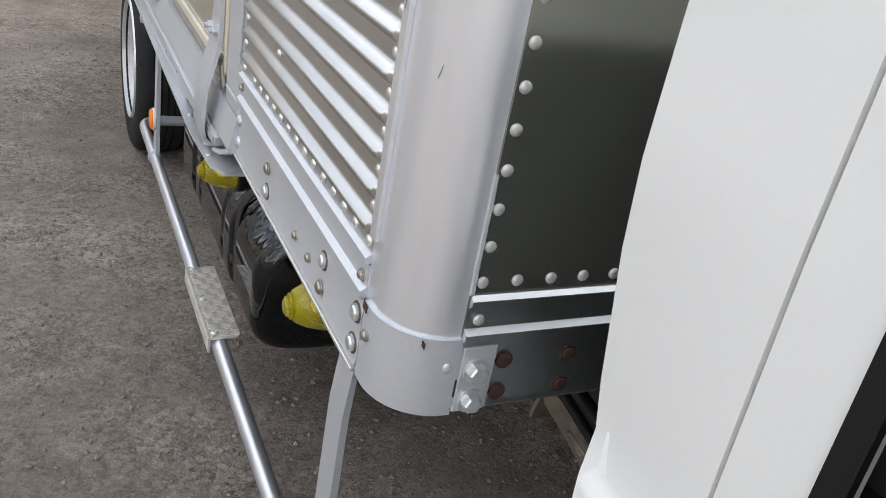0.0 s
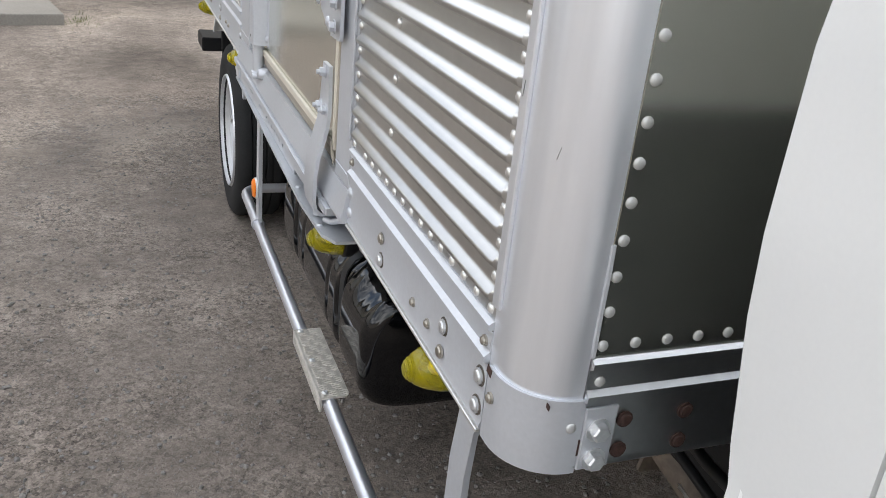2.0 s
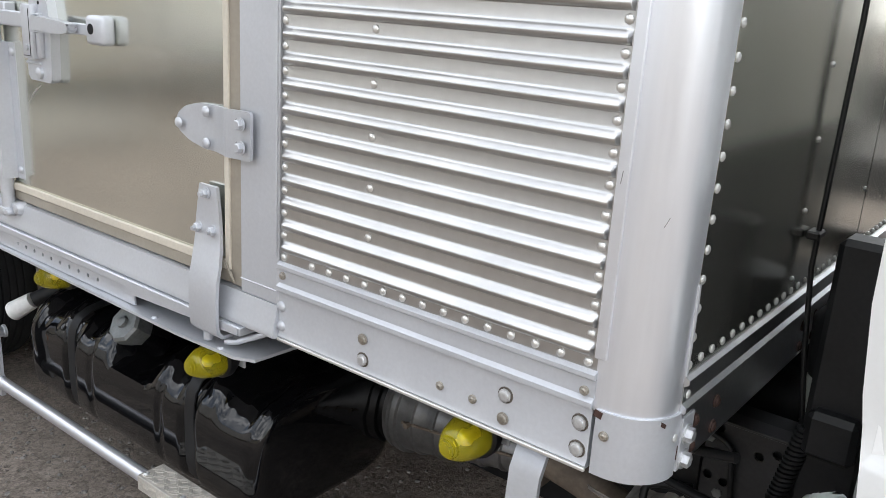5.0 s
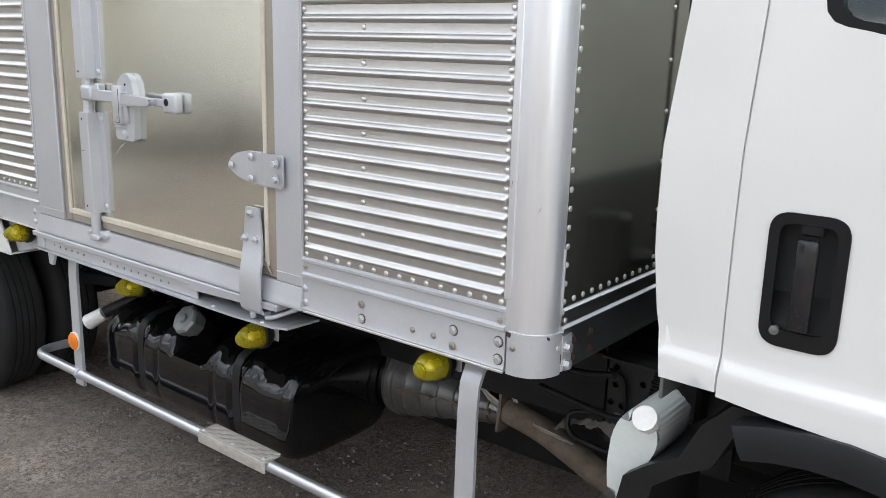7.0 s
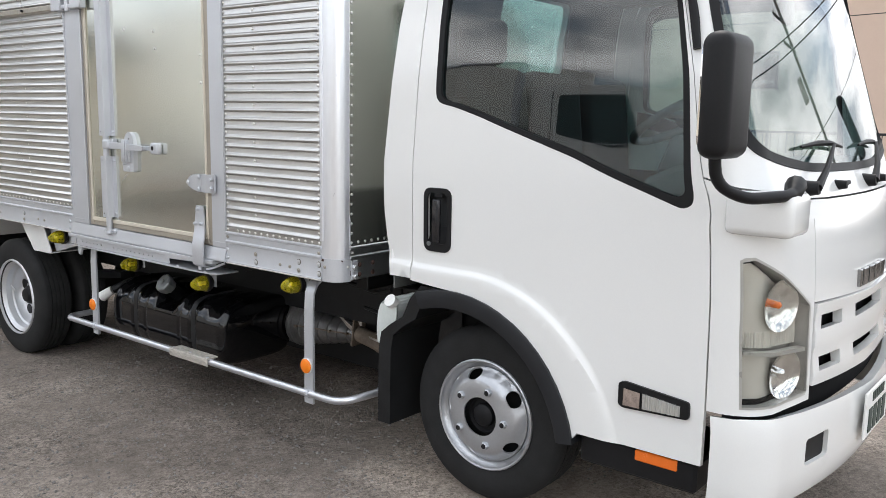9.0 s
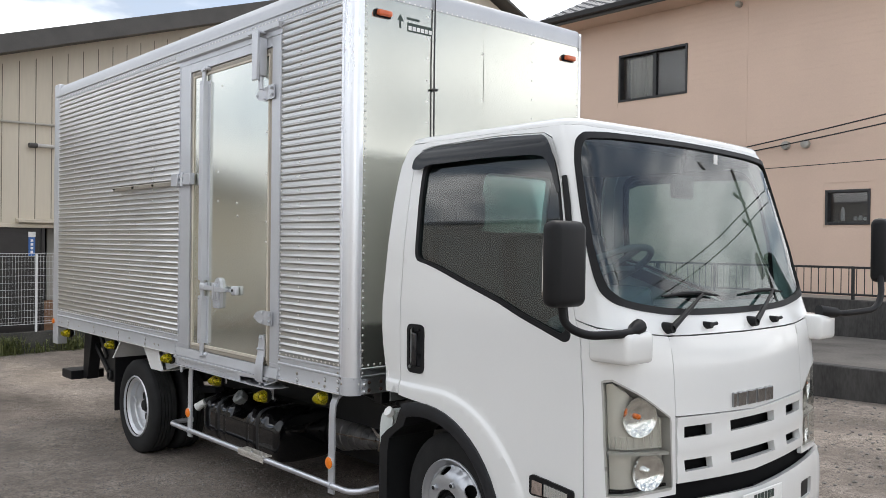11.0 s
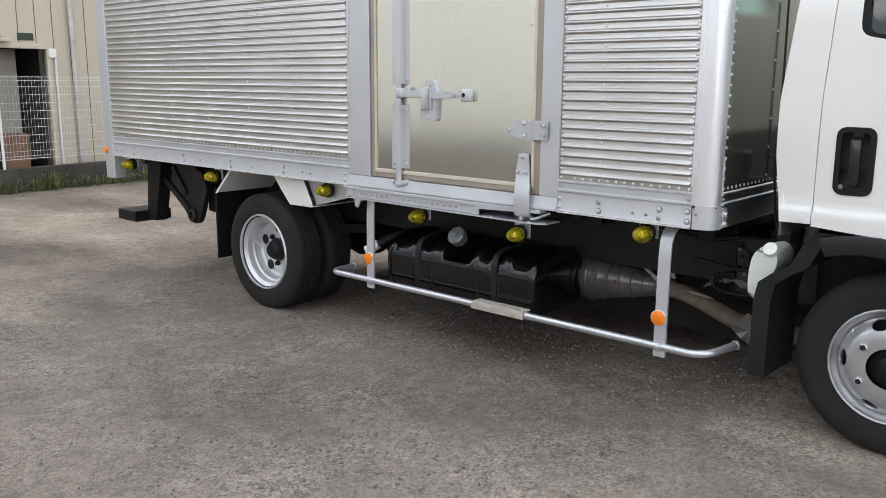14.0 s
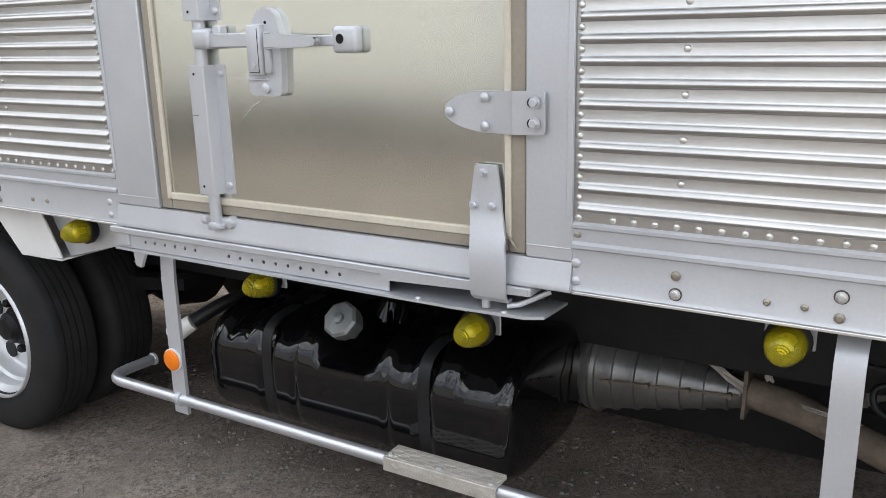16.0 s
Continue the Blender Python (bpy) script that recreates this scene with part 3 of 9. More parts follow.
def build_back_building():
    L0, L1 = -6.5, 22.0
    dx0, dx1, dz = 0.95, 2.78, 1.87 + BZ          # door opening
    b = thing("metal_building", "cream ribbed-metal building with a dark low-pitched roof", "building", BACK)
    roof_z = lambda x: 5.0 + BZ + 0.325 * (x - 1.15) if x < 14 else 9.2 + BZ - 0.325 * (x - 14)

    def roofline(x):
        return roof_z(x)
    bm = bmesh.new()
    for x0, x1, z0 in ((L0, dx0, 0), (dx0, dx1, dz), (dx1, L1, 0)):
        n = max(1, int((x1 - x0) / 1.0))
        for i in range(n):
            a, c = x0 + (x1 - x0) * i / n, x0 + (x1 - x0) * (i + 1) / n
            prism(bm, [(a, z0), (c, z0), (c, max(2.5, roofline(c))), (a, max(2.5, roofline(a)))], "y", 0.0, 0.12)
    bmesh.ops.remove_doubles(bm, verts=bm.verts[:], dist=1e-4)
    part("wall", bm, "cladding", b)
    # vertical folded joints of the cladding, their shade put into a dark colour
    x = 0.347 - 0.2877 * 23
    while x < 9:
        if not (dx0 - 0.06 < x < dx1 + 0.06):
            z0 = 0.0
        else:
            z0 = dz + 0.1
        bm = bmesh.new()
        top = max(2.5, roofline(x)) - 0.3
        if top > z0:
            prism(bm, [(x - 0.0055, -0.001), (x - 0.004, -0.007), (x + 0.004, -0.007), (x + 0.0055, -0.001)], "z", z0, top)
            part("cladding_joint", bm, "groove", b)
        x += 0.2877
    bm = bmesh.new()
    for (a, c) in ((L0, 14.0),):
        za, zc = max(2.5, roofline(a)), roofline(c)
        prism(bm, [(a, za - 0.16), (c, zc - 0.16), (c, zc + 0.16), (a, za + 0.16)], "y", -0.55, 0.2)
    part("roof_edge", bm, "claddark", b)
    bm = bmesh.new()
    za, zc = max(2.5, roofline(L0)), roofline(14.0)
    prism(bm, [(L0, za + 0.1), (14, zc + 0.1), (14, zc + 0.17), (L0, za + 0.17)], "y", 0.2, 14)
    prism(bm, [(14, zc + 0.1), (22, zc - 2.5), (22, zc - 2.43), (14, zc + 0.17)], "y", -0.4, 14)
    part("roof", bm, "claddark", b)
    # doorway: dark sliding door half open
    door = bmesh.new()
    bx(door, dx0 - 0.07, dx0, -0.05, 0.1, 0, dz + 0.07, 0.006)
    bx(door, dx1, dx1 + 0.07, -0.05, 0.1, 0, dz + 0.07, 0.006)
    bx(door, dx0 - 0.07, dx1 + 0.07, -0.06, 0.1, dz + 0.0, dz + 0.07, 0.006)
    part("door_frame", door, "cladding", b, "cream metal door frame")
    bm = bmesh.new()
    bx(bm, dx0, dx0 + 1.0, 0.03, 0.08, 0.1, dz, 0.004)
    bx(bm, dx0 + 0.08, dx0 + 0.92, 0.018, 0.03, 0.9, dz - 0.1, 0.003)
    part("sliding_door", bm, "doorblack", b, "dark bronze sliding door, half open")
    for xx in (dx0, dx0 + 0.95, dx1 - 0.12):
        bm = bmesh.new()
        bx(bm, xx + 0.01, xx + 0.07, 0.0, 0.03, 0.1, dz, 0.003)
        part("door_stile", bm, "doorblack", b)
    bm = bmesh.new()
    bx(bm, 1.685, 1.80, 0.008, 0.016, dz - 0.50, dz - 0.16)
    sg = part("notice", bm, "blue", b, "blue notice with white lettering")
    bm = bmesh.new()
    bx(bm, 1.68, 1.805, 0.004, 0.014, dz - 0.165, dz - 0.07)
    part("notice_print", bm, "plate", sg, "white heading")
    for j in range(4):
        bm = bmesh.new()
        bx(bm, 1.72, 1.765, 0.003, 0.007, dz - 0.25 - j * 0.068, dz - 0.205 - j * 0.068)
        part("print_bar", bm, "plate", sg)
    # dark room behind the opening
    bm = bmesh.new()
    bx(bm, dx0 - 0.3, dx1 + 0.3, 2.6, 2.66, 0, 3)
    bx(bm, dx0 - 0.36, dx0 - 0.3, 0.12, 2.66, 0, 3)
    bx(bm, dx1 + 0.3, dx1 + 0.36, 0.12, 2.66, 0, 3)
    bx(bm, dx0 - 0.36, dx1 + 0.36, 0.12, 2.66, 2.7, 2.76)
    bx(bm, dx0 - 0.36, dx1 + 0.36, 0.0, 2.66, 0.02, 0.10)
    part("room", bm, "darkroom", b, "dark interior")
    bm = bmesh.new()
    bx(bm, dx1 - 0.55, dx1 - 0.22, 0.5, 0.56, 0.1, dz, 0.0)
    part("inner_panel", bm, "pvc", b, "pale inner panel")
    bm = bmesh.new()
    bx(bm, dx1 - 0.72, dx1 - 0.25, 0.25, 0.5, 0.1, 0.78, 0.01)
    tagged(part("cardboard_box", bm, "cardboard", m=BACK.copy()), "brown cardboard box standing in the doorway", "box")
    # small hood over the door, name plate, meter box, pipes
    bm = bmesh.new()
    prism(bm, [(-0.16, dz + 0.095), (-0.16, dz + 0.135), (0, dz + 0.165), (0, dz + 0.095)], "x", dx0 + 0.50, dx0 + 1.22)
    part("door_hood", bm, "cladding", b)
    bm = bmesh.new()
    bx(bm, 2.34, 2.6, -0.015, 0, dz + 0.13, dz + 0.24, 0.002)
    part("name_plate", bm, "ink", b, "small dark plate")
    bm = bmesh.new()
    bx(bm, 2.80, 2.935, -0.08, 0, dz - 0.14, dz + 0.015, 0.02, 2)
    part("meter_box", bm, "plate", b, "white switch box")
    bm = bmesh.new()
    tube(bm, [(2.93, -0.03, dz - 0.14), (2.93, -0.03, 0.15)], 0.018, 6)
    part("conduit", bm, "fence", b)
    bm = bmesh.new()
    tube(bm, rounded([(1.66, -0.08, 3.34 + BZ), (3.2, -0.08, 3.37 + BZ), (3.25, -0.08, 0.2)], 0.1, 4), 0.036, 8)
    dp = part("drain_pipe", bm, "palepipe", b, "pale drain pipe with dark elbows", 50)
    for pt, d in (((1.64, -0.08, 3.34 + BZ), (0.14, 0, 0.003)), ((3.14, -0.08, 3.368 + BZ), (0.12, 0, 0.0)), ((3.252, -0.08, 3.36 + BZ), (0, 0, -0.16))):
        part("pipe_elbow", tube(bmesh.new(), [pt, Vector(pt) + Vector(d)], 0.044, 8), "claddark", dp, "", 50)
    bm = bmesh.new()
    tube(bm, [(-10, -0.05, 3.52 + BZ), (-0.8, -0.05, 3.68 + BZ), (3.2, -0.05, 3.76 + BZ), (12, -0.05, 3.86 + BZ)], 0.02, 6)
    part("long_cable_pipe", bm, "pvc", b)
    bm = bmesh.new()
    tube(bm, [(-0.04, -0.04, 2.62 + BZ), (-0.04, -0.04, 0.0)], 0.022, 6)
    part("cable_riser", bm, "cable", b)
    bm = bmesh.new()
    bx(bm, -0.13, 0.05, -0.1, 0.0, 2.6 + BZ, 2.78 + BZ, 0.01)
    part("junction_box", bm, "pvc", b)
    bm = bmesh.new()
    bx(bm, -0.12, 0.02, -0.22, 0.0, 3.62 + BZ, 3.70 + BZ, 0.01)
    bx(bm, -0.07, -0.03, -0.14, -0.1, 3.56 + BZ, 3.86 + BZ, 0.005)
    part("wire_bracket", bm, "pvc", b)


build_back_building()

FEN = at(0.220, 10.79, -0.241) @ pose(0, 0, 0, 0, 0, math.degrees(WALL_T)) @ Matrix.Scale(0.972, 4)
FZ = -ground_height(0, 11)


def build_fence():
    bm = bmesh.new()
    bx(bm, -14, 16, -0.06, 0.09, -0.2, 0.13 + FZ, 0.008)
    tagged(part("fence_kerb", bm, "kerbcon", m=FEN.copy()), "low stained concrete kerb under the fence", "kerb", kind="structure")
    f = thing("mesh_fence", "white welded-wire mesh fence on a low concrete kerb", "fence", FEN)
    z0, z1 = 0.25 + FZ, 1.43 + FZ
    post = None
    for i in range(-4, 7):
        x = 1.475 + 2.15 * i
        if post is None:
            bm = bmesh.new()
            tube(bm, [(0, 0, 0.1 + FZ), (0, 0, 1.42 + FZ)], 0.021, 8)
            post = mesh_of(bm, "post", "fence", 40)
        part("post", None, "", f, share=post, m=at(x, -0.03, 0))
    # wires: vertical every 5 cm, horizontal every 12 cm, a bent-over top
    wire = []
    x = -7.0
    while x < 10.0:
        wire.append(x)
        x += 0.05
    verts, faces = [], []

    def rod(p, q, r):
        s = len(verts)
        p, q = Vector(p), Vector(q)
        d = (q - p).normalized()
        u = d.orthogonal().normalized()
        v = d.cross(u)
        for c in (p, q):
            for k in range(3):
                a = 2 * math.pi * k / 3
                verts.append(tuple(c + (u * math.cos(a) + v * math.sin(a)) * r))
        for k in range(3):
            faces.append((s + k, s + (k + 1) % 3, s + 3 + (k + 1) % 3, s + 3 + k))
    for x in wire:
        rod((x, 0, z0), (x, 0, z1 - 0.05), 0.0019)
        rod((x, 0, z1 - 0.05), (x, -0.03, z1), 0.0019)
    me = bpy.data.meshes.new("wire_mesh")
    me.from_pydata(verts, [], faces)
    me.materials.append(M["fence"])
    ob = new("wire_mesh", me)
    ob.parent = f
    tagged(ob, kind="stuff")
    for i, z in enumerate([z0 + 0.01, z0 + 0.05] + [z0 + 0.12 + 0.115 * k for k in range(9)] + [z1 - 0.05, z1]):
        bm = bmesh.new()
        tube(bm, [(-7, -0.003 - (0.03 if z == z1 else 0), z), (10, -0.003 - (0.03 if z == z1 else 0), z)], 0.0032 if i not in (0, 12) else 0.005, 4)
        part("horizontal_wire", bm, "fence", f)


build_fence()


def build_weeds():
    rnd = random.Random(4)
    verts, faces = [], []
    spots = [(-1.1, 0.3), (-0.55, 0.22), (0.1, 0.2), (0.85, 0.42), (1.05, 0.38), (1.5, 0.25), (2.05, 0.36), (2.7, 0.22), (3.2, 0.24), (-2.2, 0.25), (-3.0, 0.3), (3.9, 0.3), (-4.2, 0.25), (5, 0.3)]
    for sx, h in spots:
        for _ in range(int(70 * h / 0.3)):
            px, py = sx + rnd.gauss(0, 0.13), -0.12 - abs(rnd.gauss(0, 0.07))
            a, lean, hh = rnd.uniform(0, 6.28), rnd.uniform(0.1, 0.55), h * rnd.uniform(0.35, 1.0)
            w = rnd.uniform(0.006, 0.02)
            s = len(verts)
            d = Vector((math.cos(a), math.sin(a) * 0.6, 0))
            o = Vector((-d.y, d.x, 0)) * w
            b = Vector((px, py, 0))
            m_ = b + d * hh * lean * 0.4 + Vector((0, 0, hh * 0.6))
            t = b + d * hh * lean + Vector((0, 0, hh))
            for p in (b - o * 0.4, b + o * 0.4, m_ + o, m_ - o, t):
                verts.append(tuple(p))
            faces.extend([(s, s + 1, s + 2, s + 3), (s + 3, s + 2, s + 4)])
    # broad-leaved clumps
    for sx, h in spots + [(0.5, 0.2), (1.9, 0.3), (2.4, 0.28), (-0.2, 0.25), (0.95, 0.34), (-1.6, 0.28), (3.5, 0.22)]:
        stems = [(sx + rnd.gauss(0, 0.16), -0.13 - abs(rnd.gauss(0, 0.08)), h * rnd.uniform(0.4, 1.0), rnd.uniform(-0.3, 0.3)) for _ in range(14)]
        for px, py, hh, ln in stems:
            for j in range(9):
                f = rnd.uniform(0.15, 1.0)
                c = Vector((px + ln * hh * f, py - 0.1 * hh * f, hh * f))
                a, tilt, r = rnd.uniform(0, 6.28), rnd.uniform(-0.5, 0.7), rnd.uniform(0.012, 0.030)
                d = Vector((math.cos(a), math.sin(a), tilt)).normalized()
                o = d.cross(Vector((0, 0, 1))).normalized() * r * 0.45
                s = len(verts)
                for p in (c, c + d * r + o, c + d * r * 2.1, c + d * r - o):
                    verts.append(tuple(p))
                faces.append((s, s + 1, s + 2, s + 3))
    me = bpy.data.meshes.new("weeds")
    me.from_pydata(verts, [], faces)
    me.materials.append(M["leaf"])
    ob = new("weeds", me)
    ob.matrix_basis = FEN.copy()
    tagged(ob, "straggling green weeds along the foot of the kerb", "weeds", kind="stuff")


build_weeds()


def build_slab():
    bm = bmesh.new()
    bx(bm, -3.4, 0, 0, 2.4, 0, 0.12, 0.012, 2)
    z = ground_height(-1, 7.7)
    tagged(part("concrete_slab", bm, "slab", m=at(-0.78, 7.66, z - 0.02) @ pose(0, 0, 0, 0, 0, 12)), "pale worn concrete slab lying on the gravel", "slab", kind="structure")
    rnd = random.Random(9)
    verts, faces = [], []
    for _ in range(90):
        px, py = -0.66 + rnd.gauss(0, 0.07), 7.9 + rnd.gauss(0, 0.22)
        a, hh, w = rnd.uniform(0, 6.28), rnd.uniform(0.02, 0.07), 0.004
        d = Vector((math.cos(a), math.sin(a), 0))
        o = Vector((-d.y, d.x, 0)) * w
        b = Vector((px, py, ground_height(px, py) - 0.01))
        t = b + d * hh * 0.7 + Vector((0, 0, hh))
        s = len(verts)
        verts.extend([tuple(b - o), tuple(b + o), tuple(t)])
        faces.append((s, s + 1, s + 2))
    me = bpy.data.meshes.new("grass_tuft")
    me.from_pydata(verts, [], faces)
    me.materials.append(M["leaf"])
    tagged(new("grass_tuft", me), "dry grass tuft beside the concrete slab", "grass", kind="stuff")


build_slab()


# ---------------------------------------------------------------- salmon house across the yard
HOUSE = at(11.72, -0.08, -0.02) @ Matrix.Scale(0.957, 4)


def build_house():
    h = thing("house", "two-storey house with salmon siding and grey tiled roof", "house", HOUSE)
    y0, y1, top = 0.4, 12.5, 6.55
    wins = [(5.74, 7.37, 4.80, 5.76), (2.19, 2.91, 2.13, 2.70)]
    # wall in strips round the window openings
    bm = bmesh.new()

    def wall(a, b, c, d):
        bx(bm, 0, 0.16, a, b, c, d)
    wall(y0, 2.19, 0, top)
    wall(2.19, 2.91, 0, 2.13), wall(2.19, 2.91, 2.70, top)
    wall(2.91, 5.74, 0, top)
    wall(5.74, 7.37, 0, 4.80), wall(5.74, 7.37, 5.76, top)
    wall(7.37, y1, 0, top)
    part("wall", bm, "siding", h)
    # lapped siding courses
    course = 0.114
    n = int(top / course)
    for i in range(n):
        z = i * course
        segs = [(y0, 4.43), (4.45, y1)]
        out = []
        for a, b in segs:
            cuts = [(a, b)]
            for wa, wb, wc, wd in wins:
                if z + course > wc - 0.05 and z < wd + 0.05:
                    nc = []
                    for p, q in cuts:
                        if q <= wa - 0.05 or p >= wb + 0.05:
                            nc.append((p, q))
                        else:
                            if p < wa - 0.05:
                                nc.append((p, wa - 0.05))
                            if q > wb + 0.05:
                                nc.append((wb + 0.05, q))
                    cuts = nc
            out += cuts
        bm = bmesh.new()
        for a, b in out:
            if b - a > 0.01:
                prism(bm, [(-0.009, z), (-0.001, z), (-0.001, z + course), (-0.0055, z + course)], "y", a, b)
        part("siding_course", bm, "siding", h)
    for wa, wb, wc, wd in wins:
        w = part("window", bx(bmesh.new(), 0.10, 0.115, wa, wb, wc, wd), "hglass", h, "dark sliding window with black sash")
        w.visible_shadow = False
        bm = bmesh.new()
        f = 0.026
        bx(bm, -0.022, 0.12, wa - 0.02, wa + f, wc - 0.02, wd + 0.02, 0.004)
        bx(bm, -0.022, 0.12, wb - f, wb + 0.02, wc - 0.02, wd + 0.02, 0.004)
        bx(bm, -0.020, 0.12, wa + f, wb - f, wc - 0.02, wc + f, 0.004)
        bx(bm, -0.020, 0.12, wa + f, wb - f, wd - f, wd + 0.02, 0.004)
        part("window_frame", bm, "sash", w)
        if wb - wa > 1:
            m_ = (wa + wb) / 2 - 0.02
            part("meeting_stile", bx(bmesh.new(), 0.05, 0.13, m_ - 0.04, m_ + 0.04, wc + 0.03, wd - 0.03, 0.003), "sash", w)
            bm = bmesh.new()
            k = 26
            ya, yb = m_ + 0.08, wb - 0.12
            pts = [(0.25 + 0.02 * math.sin(i * 1.9), ya + (yb - ya) * i / k * (1.0)) for i in range(k + 1)]
            vs = [(bm.verts.new((x, y, wc + 0.05)), bm.verts.new((x, y + 0.05 * math.sin(y * 3), wd - 0.04))) for x, y in pts]
            for p, q in zip(vs, vs[1:]):
                bm.faces.new((p[0], q[0], q[1], p[1]))
            tagged(part("curtain", bm, "curtain", m=HOUSE.copy()), "cream curtain hanging behind the upper window", "curtain")
        else:
            for j, (yy, hh) in enumerate(((wb - 0.2, 0.24), (wa + 0.3, 0.07), (wa + 0.22, 0.09), (wa + 0.14, 0.06))):
                bm = bmesh.new()
                revolve(bm, [(0, 0.035), (hh * 0.7, 0.035), (hh * 0.85, 0.02), (hh, 0.018)], 10, "z", (0.2, yy, wc + 0.06))
                tagged(part("bottle", bm, "plate", m=HOUSE.copy()), "small white bottle on the window sill inside", "bottle")
        bm = bmesh.new()
        bx(bm, 0.9, 0.95, wa - 0.6, wb + 0.6, wc - 0.6, wd + 0.6)
        bx(bm, 0.16, 0.9, wa - 0.3, wb + 0.3, wc + 0.02, wc + 0.055)
        part("dark_room", bm, "darkroom", h)
    # joint of the siding, vents
    bm = bmesh.new()
    bx(bm, -0.012, 0, 4.425, 4.455, 0, top)
    part("siding_joint", bm, "siding", h)
    for y in (3.64, 3.28):
        bm = bmesh.new()
        revolve(bm, [(0, 0.075), (-0.05, 0.08), (-0.10, 0.07), (-0.12, 0.02)], 14, "x", (0, y, 3.56))
        part("round_vent", bm, "lampgrey", h, "round grey vent hood", 40)
    bm = bmesh.new()
    revolve(bm, [(0, 0.06), (-0.1, 0.06), (-0.13, 0.02)], 10, "x", (0, 4.6, 6.32))
    part("soffit_lamp", bm, "lampgrey", h)
    # outlet pipes
    for y in (1.0, 1.12):
        bm = bmesh.new()
        tube(bm, rounded([(0, y, 1.7), (-0.07, y, 1.7), (-0.07, y, 1.35)], 0.03, 3), 0.014, 6)
        part("tap_pipe", bm, "pvc", h)
    # eaves, gutter, roof
    bm = bmesh.new()
    bx(bm, -0.62, 0.2, y0, 8.9, top - 0.02, top + 0.06)
    part("soffit", bm, "siding", h)
    bm = bmesh.new()
    bx(bm, -0.66, -0.62, y0, 8.95, top - 0.02, top + 0.16, 0.004)
    part("fascia", bm, "claddark", h)
    bm = bmesh.new()
    prism(bm, [(-0.76, top + 0.05), (-0.66, top + 0.03), (-0.66, top + 0.15), (-0.78, top + 0.15)], "y", y0, 9.0, 0.006)
    part("gutter", bm, "sash", h)
    part("roof", prism(bmesh.new(), [(-0.7, top + 0.12), (4.5, top + 2.6), (4.5, top + 2.5), (-0.6, top + 0.06)], "y", y0, 9.0), "tile", h)
    # roof tiles
    slope = math.atan2(2.48, 5.2)
    tile = bmesh.new()
    n = 6
    rows_ = []
    for s, up in ((0.0, 0.045), (0.30, 0.02)):
        rows_.append([tile.verts.new((s * math.cos(slope) - up * math.sin(slope), 0.28 * i / n - 0.14, s * math.sin(slope) + up * math.cos(slope) + 0.022 * math.sin(2 * math.pi * i / n))) for i in range(n + 1)])
    low = [tile.verts.new((v.co.x + 0.004, v.co.y, v.co.z - 0.03)) for v in rows_[0]]
    for i in range(n):
        tile.faces.new((rows_[0][i], rows_[0][i + 1], rows_[1][i + 1], rows_[1][i]))
        tile.faces.new((low[i], low[i + 1], rows_[0][i + 1], rows_[0][i]))
    tm = mesh_of(tile, "roof_tile", "tile", 50)
    roof = [o for o in h.children if o.name.startswith("roof")][0]
    for r in range(9):
        for c in range(30):
            y = 8.85 - c * 0.27
            s = -0.02 + r * 0.27
            part("roof_tile", None, "", roof, share=tm, m=at(-0.72 + s * math.cos(slope), y, top + 0.13 + s * math.sin(slope)))


build_house()


def build_yard_wall():
    """Stepped concrete retaining wall with a black railing before the house."""
    bm = bmesh.new()
    bx(bm, 6.54, 6.69, -12, 14, -0.4, 0.358, 0.01)
    tagged(part("retaining_wall", bm, "darkcon"), "low stained dark concrete retaining wall", "wall", kind="structure")
    bm = bmesh.new()
    bx(bm, 6.69, 9.92, -12, 14, -0.4, 0.333)
    tagged(part("concrete_apron", bm, "apron"), "worn grey concrete apron behind the low wall", "pavement", kind="structure")
    bm = bmesh.new()
    bx(bm, 9.92, 10.07, -12, 14, -0.4, 0.865, 0.01)
    tagged(part("block_wall", bm, "darkcon"), "dark stained concrete block wall under the railing", "wall", kind="structure")
    bm = bmesh.new()
    bx(bm, 10.07, 11.72, -12, 14, -0.4, 0.82)
    tagged(part("raised_ground", bm, "slab"), "raised concrete ground in front of the house", "pavement", kind="structure")
    r = thing("railing", "black metal railing with thin upright bars", "railing")
    for z, hgt in ((1.315, 0.033), (0.925, 0.03)):
        part("rail", bx(bmesh.new(), 9.97, 10.01, -12, 8, z, z + hgt, 0.004), "sash", r)
    bar = mesh_of(tube(bmesh.new(), [(0, 0, 0.93), (0, 0, 1.325)], 0.007, 5), "bar", "sash")
    post = mesh_of(bx(bmesh.new(), -0.02, 0.02, -0.02, 0.02, 0.84, 1.35, 0.003), "post", "sash")
    y = -4.0
    i = 0
    while y < 6.0:
        part("bar", None, "", r, share=bar, m=at(9.99, y, 0))
        if i % 10 == 0:
            part("post", None, "", r, share=post, m=at(9.99, y + 0.05, 0))
        y += 0.11
        i += 1


build_yard_wall()


